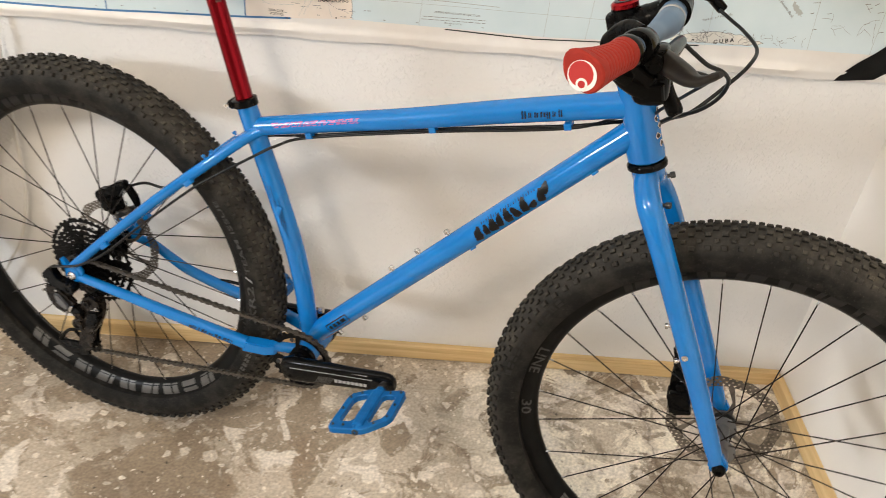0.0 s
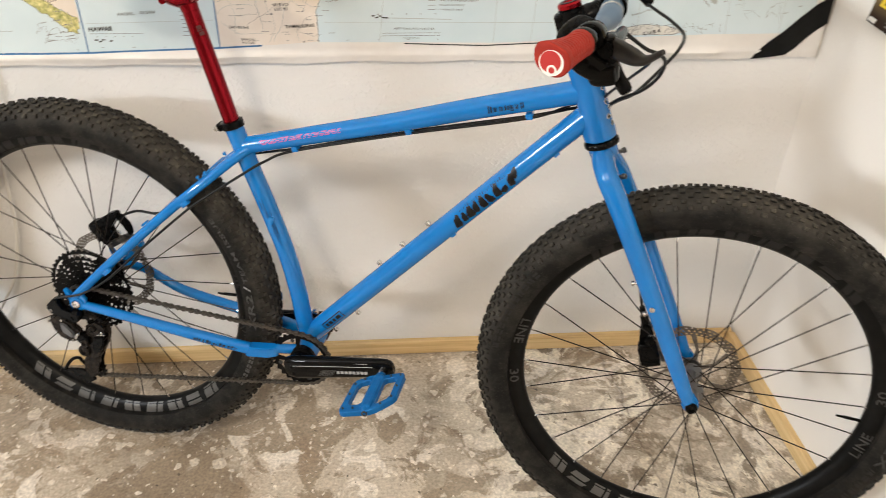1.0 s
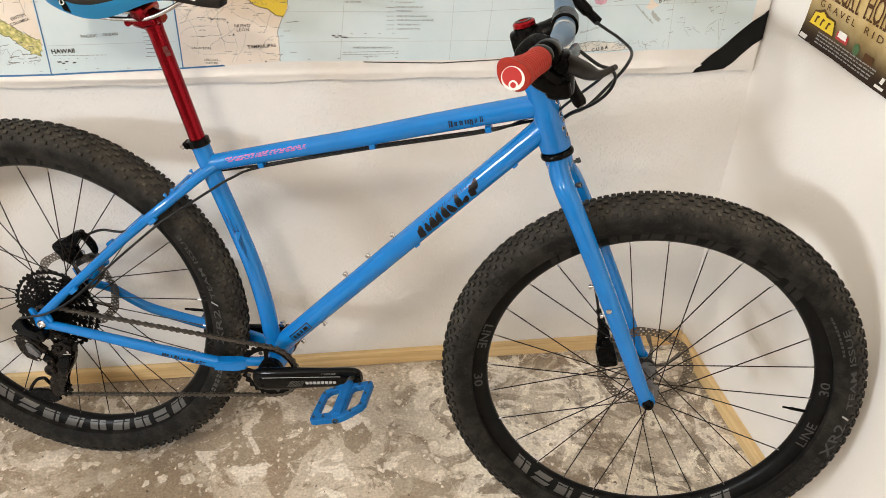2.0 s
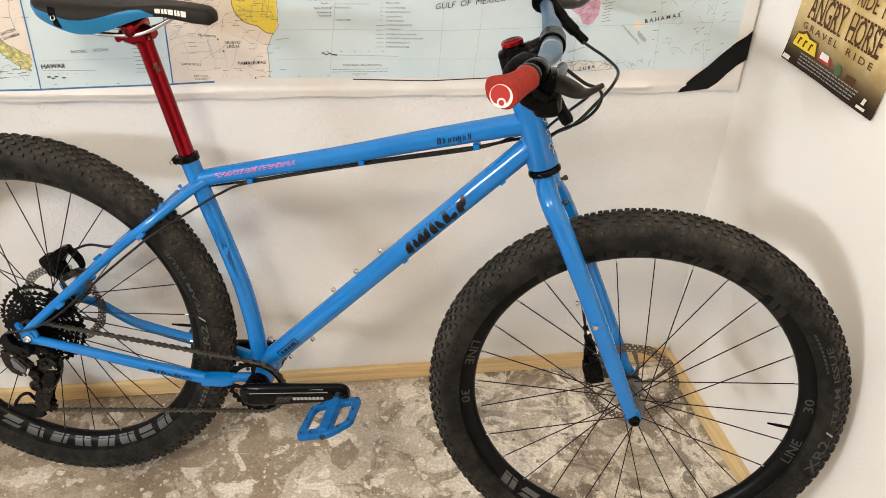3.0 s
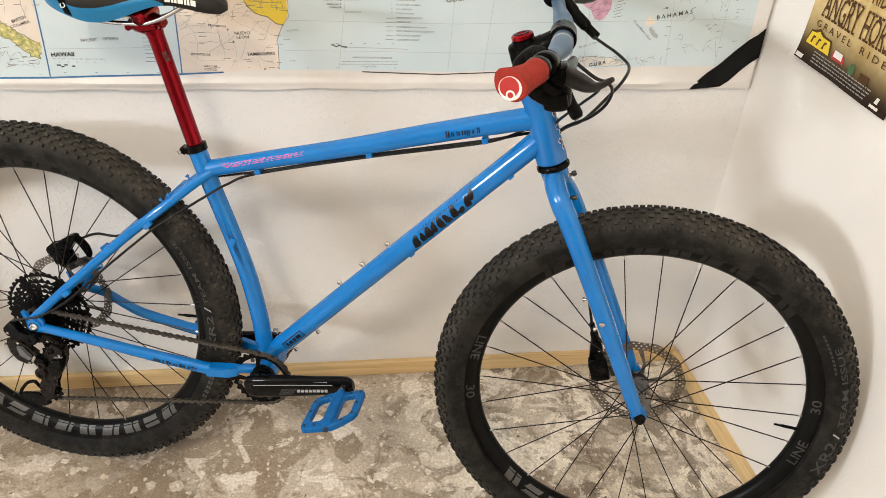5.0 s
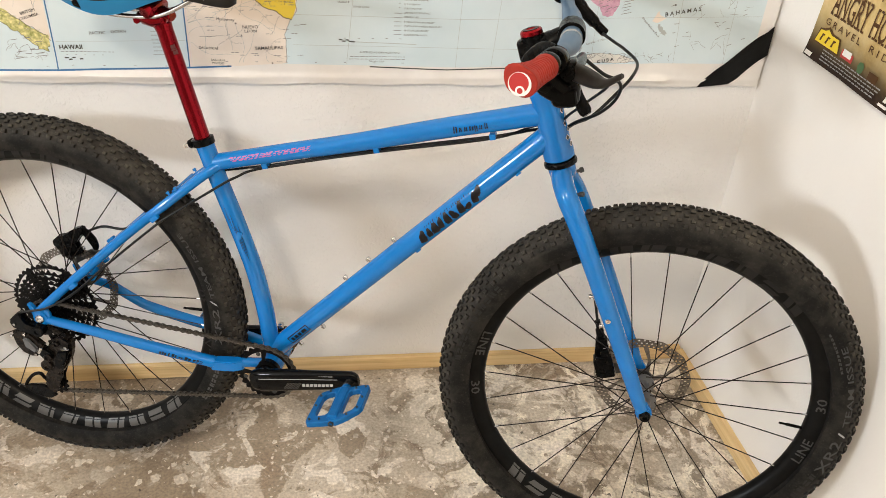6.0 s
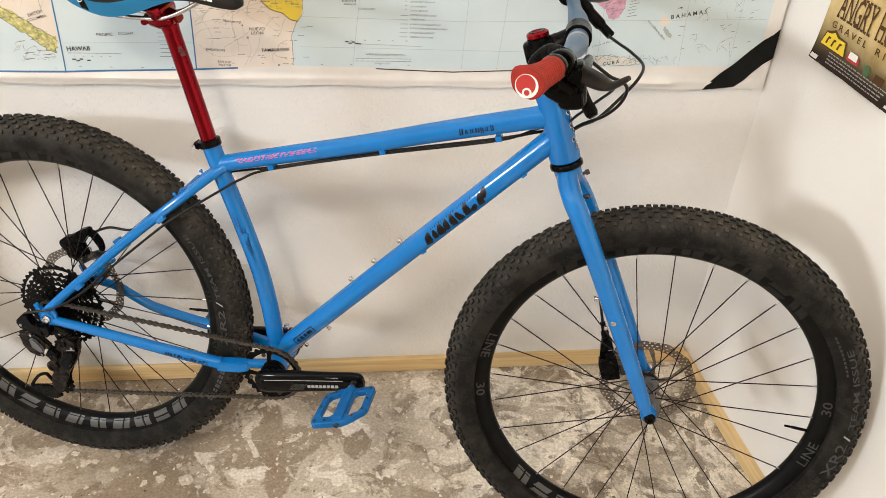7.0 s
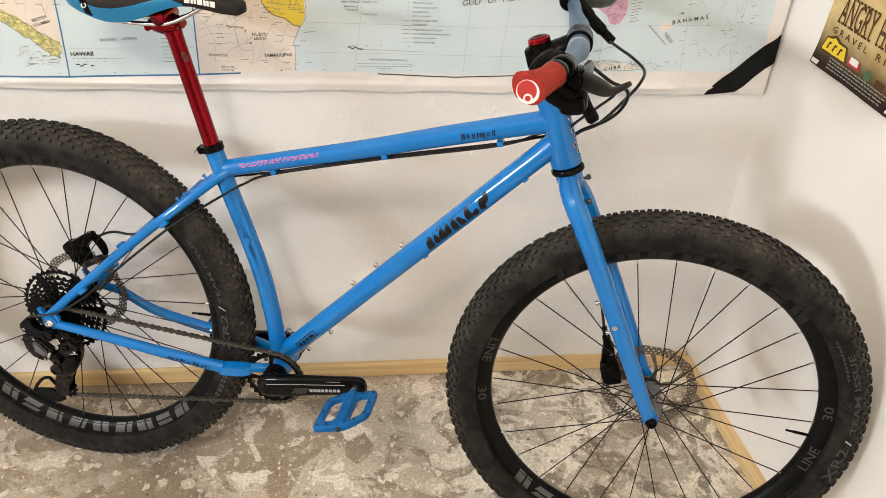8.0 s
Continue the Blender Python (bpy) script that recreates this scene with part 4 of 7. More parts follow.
def crank(sg, tip, label):
    """A forged crank arm with a shouldered, tapering body."""
    p0, p1 = B(BBU, BBH, 0.072 * sg), Vector(tip)
    e = (p1 - p0)
    length = e.length
    e.normalize()
    outw = SIDE * sg
    n = e.cross(outw).normalized()
    if n.z < 0:
        n = -n
    bm = bmesh.new()
    secs = [(-0.022, 0.012, 0.008), (-0.017, 0.0195, 0.0105), (0.0, 0.0235, 0.012), (0.03, 0.0228, 0.0115), (0.075, 0.0212, 0.0095), (0.12, 0.0198, 0.0085), (length - 0.006, 0.0192, 0.0078),
            (length + 0.006, 0.0180, 0.0075), (length + 0.0125, 0.0150, 0.0070), (length + 0.0165, 0.0095, 0.0060)]
    rings = []
    for x, hw, ht in secs:
        c = p0 + e * x
        ring = []
        for k in range(16):
            a = 2 * math.pi * k / 16
            ca, sa = math.cos(a), math.sin(a)
            ring.append(bm.verts.new(c + n * hw * math.copysign(abs(ca) ** 0.55, ca) + outw * ht * math.copysign(abs(sa) ** 0.7, sa)))
        rings.append(ring)
    for r0, r1 in zip(rings, rings[1:]):
        for k in range(16):
            bm.faces.new((r0[k], r0[(k + 1) % 16], r1[(k + 1) % 16], r1[k]))
    bm.faces.new(rings[0][::-1])
    bm.faces.new(rings[-1])
    arm = part("crank_arm", bm, M_GLOSSBLACK, bicycle, label)
    return arm, p0, e, n, outw, length


arm, p0, ce, cn, co, _ = crank(1, B(0.602, -0.022, 0.081), "glossy black crank arm with printed marks")
bm = bmesh.new()
for i in range(8):
    x = 0.083 + i * 0.0078
    for q0, q1, z0, z1 in ((0.0, 0.0060, -0.0030, 0.0030),):
        slab(bm, [(x + q0, z0), (x + q1, z0), (x + q1 + 0.0008, z1), (x + q0 + 0.0008, z1)], 0.0, 0.0004, lambda a, b, t: p0 + ce * a + cn * (b - 0.005) + co * (0.0097 + t))
for i in range(6):
    x = 0.118 + i * 0.0048
    slab(bm, [(x, -0.0018), (x + 0.0036, -0.0018), (x + 0.0044, 0.0018), (x + 0.0008, 0.0018)], 0.0, 0.0003, lambda a, b, t: p0 + ce * a + cn * (b + 0.0115) + co * (0.0074 + t))
tagged(part("crank_mark", bm, M_SILVERPRINT, arm, "silver printed blocks", smooth=False), kind="stuff")
bm = bmesh.new()
for i in range(10):
    x = 0.045 + i * 0.003
    slab(bm, [(x, -0.010), (x + 0.0010, -0.010), (x + 0.012, 0.003), (x + 0.011, 0.003)], 0.0, 0.0003, lambda a, b, t: p0 + ce * a + cn * (b - 0.002) + co * (0.0112 - 0.02 * (a - 0.045) + t))
tagged(part("crank_mark", bm, M_GREYPRINT, arm, "dark grey printed slanting lines", smooth=False), kind="stuff")
bm = bmesh.new()
sweep(bm, [p0 + ce * 0.0 + cn * 0.010 + co * 0.0125, p0 + ce * 0.075 + cn * 0.0085 + co * 0.0104, p0 + ce * 0.155 + cn * 0.0065 + co * 0.0086], 0.0006, 6)
part("crank_ridge", bm, M_SILVERPRINT, arm)
for s in (-0.0085, 0.006):
    bolt(p0 + ce * -0.004 + cn * s + co * 0.008, co, 0.0032, 0.004, arm, M_BLACK)
crank(-1, B(0.262, -0.088, -0.081), "glossy black crank arm on the far side")
bm = bmesh.new()
revolve(bm, [(0.012, -0.074), (0.021, -0.073), (0.021, -0.050), (0.024, -0.048), (0.024, -0.037), (0.012, -0.036)], BBC, SIDE, 24)
part("bottom_bracket_cup", bm, M_BLACK, bicycle)
bm = bmesh.new()
revolve(bm, [(0.012, 0.036), (0.024, 0.037), (0.024, 0.046), (0.018, 0.048), (0.018, 0.068), (0.012, 0.069)], BBC, SIDE, 24)
part("bottom_bracket_cup", bm, M_BLACK, bicycle)


def pedal(centre, out, fore, label):
    """A flat platform pedal: an open cage with an axle barrel and screwed-in pins."""
    up = out.cross(fore)
    if up.z < 0:
        up = -up

    def pt(a, b, t):
        return centre + fore * a + out * b + up * t

    bm = bmesh.new()
    revolve(bm, [(0.004, -0.052), (0.0085, -0.050), (0.0095, -0.02), (0.0085, 0.044), (0.0065, 0.050), (0.004, 0.0505)], centre, out, 16)
    pd = part("pedal", bm, M_PEDAL, bicycle, label)
    outer = [(-0.044, -0.020), (-0.040, -0.030), (-0.016, -0.044), (-0.006, -0.046), (0.006, -0.044), (0.036, -0.051), (0.043, -0.050), (0.046, -0.044), (0.046, 0.012), (0.042, 0.022), (0.018, 0.045), (0.008, 0.051),
             (-0.038, 0.055), (-0.044, 0.053), (-0.046, 0.046)]
    hole_l = [(-0.033, -0.016), (-0.029, -0.024), (-0.016, -0.031), (-0.0115, -0.027), (-0.0115, 0.028), (-0.016, 0.034), (-0.030, 0.036), (-0.034, 0.030)]
    hole_r = [(0.0115, -0.028), (0.016, -0.034), (0.030, -0.037), (0.034, -0.032), (0.034, 0.010), (0.030, 0.020), (0.016, 0.032), (0.0115, 0.027)]
    bm = bmesh.new()
    faces = []
    for t in (0.0056, -0.0056):
        rims = []
        for loop in (outer, hole_l, hole_r):
            vs = [bm.verts.new(pt(a, b, t)) for a, b in loop]
            rims.append((vs, [bm.edges.new((vs[i], vs[(i + 1) % len(vs)])) for i in range(len(vs))]))
        bmesh.ops.triangle_fill(bm, use_beauty=True, edges=[e for _, es in rims for e in es])
        faces.append(rims)
    for (top, _), (low, _) in zip(*faces):
        for i in range(len(top)):
            j = (i + 1) % len(top)
            bm.faces.new((top[i], top[j], low[j], low[i]))
    bmesh.ops.recalc_face_normals(bm, faces=bm.faces)
    sharp = [e for e in bm.edges if len(e.link_faces) == 2 and e.calc_face_angle(0) > 0.9]
    bmesh.ops.bevel(bm, geom=sharp, offset=0.0012, segments=1, affect="EDGES")
    part("cage", bm, M_PEDAL, pd, smooth=False)
    bm = bmesh.new()
    block(bm, Matrix((fore, out, up)).transposed().to_4x4(), 0.020, 0.090, 0.019, 0.005)
    for v in bm.verts:
        v.co += centre
    part("axle_housing", bm, M_PEDAL, pd, smooth=False)
    for a, b in ((-0.038, -0.020), (-0.039, 0.008), (-0.039, 0.046), (-0.022, 0.045), (-0.024, -0.033), (0.039, -0.044), (0.040, -0.014), (0.038, 0.014), (0.024, 0.033), (0.022, -0.041)):
        for sgn in (1, -1):
            bm = bmesh.new()
            revolve(bm, [(0.0023, 0.0), (0.0023, 0.0008), (0.0014, 0.0010), (0.0014, 0.0034), (0.0007, 0.0037)], pt(a, b, 0.0053 * sgn), up * sgn, 8)
            part("pin", bm, M_DARKMETAL, pd)
    bm = bmesh.new()
    revolve(bm, [(0.002, 0.0500), (0.0052, 0.0505), (0.0052, 0.0535), (0.0032, 0.0540), (0.0028, 0.0515)], centre, out, 12)
    part("end_cap", bm, M_DARKMETAL, pd, "dark metal end cap")
    bm = bmesh.new()
    revolve(bm, [(0.0075, -0.064), (0.0085, -0.062), (0.0085, -0.052), (0.006, -0.051)], centre, out, 12)
    part("spindle", bm, M_STEEL, pd, "bright steel pedal spindle")
    return pd


pedal(B(0.6005, -0.0265, 0.148), SIDE, unit(0.972, 0.235), "blue anodised flat pedal with pins")
pedal(B(0.262, -0.088, -0.148), -SIDE, unit(0.99, 0.1), "blue anodised flat pedal on the far side")

# --- chain
COGR, RINGR = 0.0265, ring_r
JU, JL, JR = (0.016, -0.075), (-0.006, -0.169), 0.0225


def tangent(c0, r0, s0, c1, r1, s1):
    """Ends of the straight run between two circles passed with turning sense s0 and s1 (+1: over the top going forward)."""
    c0, c1 = np.array(c0), np.array(c1)
    d = c1 - c0
    L = np.hypot(*d)
    e = d / L
    nrm = np.array([-e[1], e[0]])
    k = (s0 * r0 - s1 * r1) / L
    c = math.sqrt(max(0.0, 1 - k * k))
    dirn = nrm * c + e * k
    return c0 + s0 * r0 * dirn, c1 + s1 * r1 * dirn


def chain_path():
    """The closed line of the chain as points (u, h, v)."""
    cog, ring = (0.0, 0.0), (BBU, BBH)
    pts = []

    def arc(c, r, p, q, sense, v):
        a0 = math.atan2(p[1] - c[1], p[0] - c[0])
        a1 = math.atan2(q[1] - c[1], q[0] - c[0])
        if sense < 0 and a1 > a0:
            a1 -= 2 * math.pi
        if sense > 0 and a1 < a0:
            a1 += 2 * math.pi
        n = max(3, int(abs(a1 - a0) / 0.15))
        for k in range(n + 1):
            a = a0 + (a1 - a0) * k / n
            pts.append((c[0] + r * math.cos(a), c[1] + r * math.sin(a), v))

    t1a, t1b = tangent(cog, COGR, 1, ring, RINGR, 1)                 # top run
    t2a, t2b = tangent(JL, JR, -1, ring, RINGR, -1)                  # bottom run
    t3a, t3b = tangent(JU, JR, 1, JL, JR, -1)                        # between the pulleys
    t4a, t4b = tangent(cog, COGR, -1, JU, JR, 1)                     # cassette to upper pulley
    arc(ring, RINGR, t1b, t2b, -1, 0.0485)
    arc(JL, JR, t2a, t3b, -1, 0.056)
    arc(JU, JR, t3a, t4b, 1, 0.0595)
    arc(cog, COGR, t4a, t1a, -1, 0.0625)
    return pts + [pts[0]]


cp = [np.array(q) for q in chain_path()]
acc = np.concatenate([[0], np.cumsum([np.linalg.norm(b - a) for a, b in zip(cp, cp[1:])])])
total = acc[-1]
links = int(round(total / 0.0127 / 2)) * 2


def chain_at(s):
    s %= total
    k = min(int(np.searchsorted(acc, s, side="right")) - 1, len(cp) - 2)
    f = (s - acc[k]) / max(1e-9, acc[k + 1] - acc[k])
    q = cp[k] * (1 - f) + cp[k + 1] * f
    return B(*q)


def link_mesh(width, thick):
    bm = bmesh.new()
    outline = [(-0.0098, 0.0)] + [(-0.0080, 0.0036), (-0.0045, 0.0040), (0.0, 0.0019), (0.0045, 0.0038), (0.0080, 0.0036), (0.0098, 0.0), (0.0080, -0.0036), (0.0045, -0.0040), (0.0, -0.0019), (-0.0045, -0.0038), (-0.0080, -0.0036)]
    for sgn in (1, -1):
        slab(bm, outline, sgn * width, sgn * (width + thick), lambda a, b, t: Vector((a, t, b)))
    bmesh.ops.recalc_face_normals(bm, faces=bm.faces)
    me = bpy.data.meshes.new("chain_link")
    bm.to_mesh(me)
    bm.free()
    me.materials.append(M_DARKSTEEL)
    return me


bm = bmesh.new()
for i in range(links):
    revolve(bm, [(0.0030, -0.0022), (0.0036, -0.0022), (0.0036, 0.0022), (0.0030, 0.0022)], chain_at(i * total / links), SIDE, 6)
chain = part("chain", bm, M_DARKSTEEL, bicycle, "oily steel chain")
wide, narrow = link_mesh(0.0024, 0.0009), link_mesh(0.0014, 0.0009)
for i in range(links):
    a, b = chain_at(i * total / links), chain_at((i + 1) * total / links)
    x = (b - a).normalized()
    y = (SIDE - x * SIDE.dot(x)).normalized()
    m = Matrix((x, y, x.cross(y))).transposed().to_4x4()
    m.translation = (a + b) / 2
    ob = new("chain_link", wide if i % 2 else narrow)
    ob.parent = chain
    ob.matrix_local = m

# --- rear derailleur
def plate_part(name, outline, v0, v1, material, parent, label="", bev=0.0018):
    bm = bmesh.new()
    slab(bm, outline, v0, v1, lambda a, b, t: B(a, b, t))
    bmesh.ops.bevel(bm, geom=list(bm.edges), offset=bev, segments=2, affect="EDGES")
    return part(name, bm, material, parent, label)


derailleur = plate_part("rear_derailleur", [(-0.058, -0.008), (-0.040, 0.012), (-0.027, 0.016), (-0.034, 0.004), (-0.025, -0.010), (-0.006, -0.008), (0.008, -0.012), (0.010, -0.022), (-0.001, -0.032), (-0.022, -0.030), (-0.050, -0.022)],
                        0.083, 0.099, M_BLACK, bicycle, "black rear derailleur with grey link plate", 0.003)
bm = bmesh.new()
revolve(bm, [(0.003, 0.080), (0.0105, 0.081), (0.0115, 0.084), (0.0115, 0.0985), (0.0095, 0.101), (0.005, 0.101), (0.0045, 0.098), (0.001, 0.098)], B(0.000, -0.021), SIDE, 20)
part("mount_barrel", bm, M_BLACK, derailleur)
plate_part("linkage_arm", [(-0.059, -0.038), (-0.051, -0.027), (-0.031, -0.031), (-0.016, -0.031), (0.010, -0.052), (0.001, -0.070), (-0.010, -0.083), (-0.022, -0.085), (-0.038, -0.075), (-0.053, -0.062)], 0.086, 0.097, M_BRONZESHEEN, derailleur, "", 0.004)
plate_part("link_plate", [(-0.034, -0.040), (-0.022, -0.038), (-0.003, -0.059), (-0.0105, -0.071), (-0.030, -0.060)], 0.096, 0.1025, M_LINKGREY, derailleur, "grey metal link plate", 0.0028)
plate_part("link_bracket", [(-0.002, -0.060), (0.008, -0.058), (0.022, -0.066), (0.020, -0.084), (0.004, -0.086), (-0.006, -0.076)], 0.084, 0.099, M_BLACK, derailleur, "", 0.0025)
bm = bmesh.new()
block(bm, Matrix.Translation(B(0.0005, -0.062, 0.1005)) @ pose(0, 0, 0, 0, -62, 0), 0.016, 0.006, 0.0055, 0.001)
part("cable_clamp", bm, M_STEEL, derailleur, "bright steel cable clamp")
plate_part("cage_knuckle", [(0.013, -0.048), (0.023, -0.036), (0.037, -0.036), (0.054, -0.031), (0.060, -0.042), (0.058, -0.064), (0.049, -0.087), (0.036, -0.107), (0.024, -0.126), (0.016, -0.124), (0.001, -0.117), (-0.005, -0.108), (-0.003, -0.096), (0.007, -0.085), (0.004, -0.070)],
           0.071, 0.092, M_BRONZESHEEN, derailleur, "", 0.0055)
plate_part("knuckle_cover", [(0.030, -0.064), (0.052, -0.058), (0.051, -0.074), (0.040, -0.094), (0.028, -0.106), (0.021, -0.096)], 0.091, 0.0965, M_PLASTIC, derailleur, "", 0.002)
# Thin steel strip added in place of a highlight line on the knuckle.
bm = bmesh.new()
block(bm, Matrix.Translation(B(0.046, -0.0565, 0.0925)) @ pose(0, 0, 0, 0, -10, 0), 0.017, 0.004, 0.0022, 0.0007)
part("highlight_strip", bm, M_STEEL, derailleur, "thin bright strip standing in for a highlight")
for u, h, r, v1 in ((0.0125, -0.078, 0.0085, 0.1025), (0.004, -0.102, 0.0125, 0.0975), (0.030, -0.047, 0.0070, 0.0960)):
    bm = bmesh.new()
    revolve(bm, [(r * 0.3, 0.086), (r * 0.95, 0.087), (r, v1 - 0.002), (r * 0.82, v1), (r * 0.5, v1), (r * 0.45, v1 - 0.002), (r * 0.15, v1 - 0.002)], B(u, h), SIDE, 20)
    part("pivot_barrel", bm, M_BRONZESHEEN, derailleur)
plate_part("cage_arm", [(-0.002, -0.116), (0.024, -0.122), (0.018, -0.140), (0.012, -0.152), (0.010, -0.172), (-0.008, -0.186), (-0.020, -0.170), (-0.018, -0.150)], 0.0690, 0.0760, M_BRONZESHEEN, derailleur, "", 0.002)
plate_part("cage_foot", [(-0.088, -0.199), (-0.070, -0.189), (-0.040, -0.184), (-0.022, -0.192), (-0.012, -0.206), (-0.030, -0.218), (-0.060, -0.214)], 0.0525, 0.0580, M_PLASTIC, derailleur, "", 0.002)
for u, h, v in ((-0.056, -0.040, 0.0975), (-0.045, -0.012, 0.0985), (-0.012, -0.076, 0.0970), (0.048, -0.052, 0.0915), (-0.030, -0.034, 0.0965)):
    bolt(B(u, h, v), SIDE, 0.0028, 0.0025, derailleur, M_STEEL)
for v0 in (0.0515, 0.0665):
    bm = bmesh.new()
    outline = []
    for k in range(9):
        a = radians(-25 + 180 * k / 8)
        outline.append((JU[0] + 0.0185 * math.cos(a), JU[1] + 0.0185 * math.sin(a)))
    outline += [(-0.008, -0.112), (-0.021, -0.152)]
    for k in range(7):
        a = radians(175 + 165 * k / 6)
        outline.append((JL[0] + 0.0165 * math.cos(a), JL[1] + 0.0165 * math.sin(a)))
    outline += [(0.011, -0.150), (0.028, -0.105)]
    slab(bm, outline, v0, v0 + 0.0022, lambda a, b, t: B(a, b, t))
    part("cage_plate", bm, M_BLACK, derailleur, smooth=False)
for c in (JU, JL):
    bm = bmesh.new()
    ctr = B(c[0], c[1])
    cog_mesh(bm, lambda r, a, s: ctr + r * (math.cos(a) * FWD + math.sin(a) * Vector((0, 0, 1))) + s * SIDE, 12, 0.060, pitch=0.0122, holes=6)
    revolve(bm, [(0.003, 0.055), (0.013, 0.0555), (0.013, 0.0635), (0.003, 0.064)], ctr, SIDE, 16)
    part("pulley", bm, M_PLASTIC, derailleur, smooth=False)
    bolt(B(c[0], c[1], 0.068), SIDE, 0.0045, 0.003, derailleur, M_STEEL)
bm = bmesh.new()
sweep(bm, smooth_path([B(-0.022, -0.172, 0.060), B(-0.032, -0.162, 0.060), B(-0.040, -0.154, 0.060), B(-0.057, -0.162, 0.058), B(-0.072, -0.180, 0.056), B(-0.080, -0.194, 0.055)]), 0.0034, 10)
part("cage_guard", bm, M_BLACK, derailleur)

# --- seatpost and saddle
bm = bmesh.new()
sweep(bm, [B(0.3115, 0.366), B(0.2555, 0.556)], 0.0137, 24)
sweep(bm, [B(0.2555, 0.556), B(0.2525, 0.565), B(0.2485, 0.574)], [0.0137, 0.0150, 0.0135], 20)
seatpost = part("seatpost", bm, M_RED, bicycle, "red anodised seatpost")
bm = bmesh.new()
sweep(bm, [B(0.213, 0.574), B(0.222, 0.575), B(0.240, 0.577), B(0.258, 0.580), B(0.270, 0.582)], [0.008, 0.0135, 0.0185, 0.0150, 0.009], 18, flat=1.25, side=(0, 1, 0))
sweep(bm, [B(0.262, 0.577, -0.018), B(0.262, 0.577, 0.018)], 0.0065, 14)
sweep(bm, [B(0.216, 0.571, -0.016), B(0.216, 0.571, 0.016)], 0.0058, 14)
part("saddle_cradle", bm, M_RED, seatpost)
bm = bmesh.new()
sweep(bm, [B(0.238, 0.588, -0.030), B(0.239, 0.590, -0.026), B(0.240, 0.592, 0.0), B(0.239, 0.590, 0.026), B(0.238, 0.588, 0.030)], [0.009, 0.0125, 0.013, 0.0125, 0.009], 20)
part("rail_clamp", bm, M_RED, seatpost)
bolt(B(0.262, 0.577, 0.018), SIDE, 0.004, 0.003, seatpost, M_RED)
bm = bmesh.new()
pd_ = (B(0.2555, 0.556) - B(0.3115, 0.366)).normalized()
q0 = B(0.2690, 0.5190) + pd_.cross(SIDE) * 0.0075
for x0, x1, y0, y1 in ((0.0, 0.006, -0.002, 0.004), (0.007, 0.009, -0.004, 0.004), (0.010, 0.016, -0.003, 0.003)):
    slab(bm, [(x0, y0), (x1, y0), (x1, y1), (x0, y1)], 0.0136, 0.0140, lambda a, b, t: q0 + pd_ * a + SIDE * math.sqrt(t * t - (b + 0.0075) ** 2) + pd_.cross(SIDE) * b)
part("post_mark", bm, M_GOLDPRINT, seatpost, "faded gold printed mark", smooth=False)

# saddle shell: (along, half width, crown height, skirt drop)
SADDLE = [(0.092, 0.030, 0.630, 0.010), (0.098, 0.055, 0.633, 0.020), (0.112, 0.068, 0.634, 0.030), (0.140, 0.0715, 0.633, 0.040), (0.170, 0.068, 0.631, 0.046), (0.195, 0.059, 0.629, 0.044), (0.220, 0.049, 0.628, 0.036),
          (0.245, 0.040, 0.629, 0.026), (0.270, 0.033, 0.631, 0.019), (0.295, 0.028, 0.633, 0.018), (0.320, 0.0245, 0.6335, 0.0215), (0.345, 0.0225, 0.6325, 0.0235), (0.362, 0.020, 0.631, 0.023), (0.372, 0.016, 0.626, 0.018), (0.377, 0.007, 0.620, 0.009)]


def saddle_point(u, w, top, drop, s):
    """s from -1 to 1 round the section, from skirt to skirt."""
    b = abs(s)
    v = w * (math.sin(min(1.0, b * 1.25) * math.pi / 2)) * (1.0 if b < 0.8 else 1.0 - 0.12 * (b - 0.8) / 0.2)
    h = top - drop * (0.22 * b ** 2 + 0.78 * max(0.0, (b - 0.42) / 0.58) ** 1.7)
    return B(u, h, math.copysign(v, s))


def saddle_rows():
    return smooth_path(SADDLE, 5)


bm = bmesh.new()
NS = 28
rows_ = saddle_rows()
EDGE_U, EDGE_S = (0.09, 0.113, 0.139, 0.160, 0.188, 0.213, 0.236, 0.251, 0.266, 0.288), (0.55, 0.76, 0.77, 0.80, 0.78, 0.73, 0.66, 0.62, 0.66, 0.97)


def saddle_s(u):
    """Stations round the section, with one on the edge of the blue flank."""
    e = float(np.interp(u, EDGE_U, EDGE_S))
    return [-1 + (1 - e) * k / 5 for k in range(5)] + [-e + 2 * e * k / 18 for k in range(19)] + [e + (1 - e) * k / 5 for k in range(1, 6)]


rings = [[bm.verts.new(saddle_point(*r, s)) for s in saddle_s(r[0])] for r in rows_]
for i in range(len(rings) - 1):
    for k in range(NS):
        f = bm.faces.new((rings[i][k], rings[i][k + 1], rings[i + 1][k + 1], rings[i + 1][k]))
        f.material_index = 1 if (k < 5 or k >= 23) and rows_[i + 1][0] < 0.290 else 0
for i in range(len(rings) - 1):
    bm.faces.new((rings[i][0], rings[i + 1][0], rings[i + 1][NS], rings[i][NS]))
bm.faces.new(rings[0])
bm.faces.new(rings[-1])
saddle = part("saddle", bm, [M_SADDLE, M_SADDLEBLUE], bicycle, "black and blue mountain bike saddle")
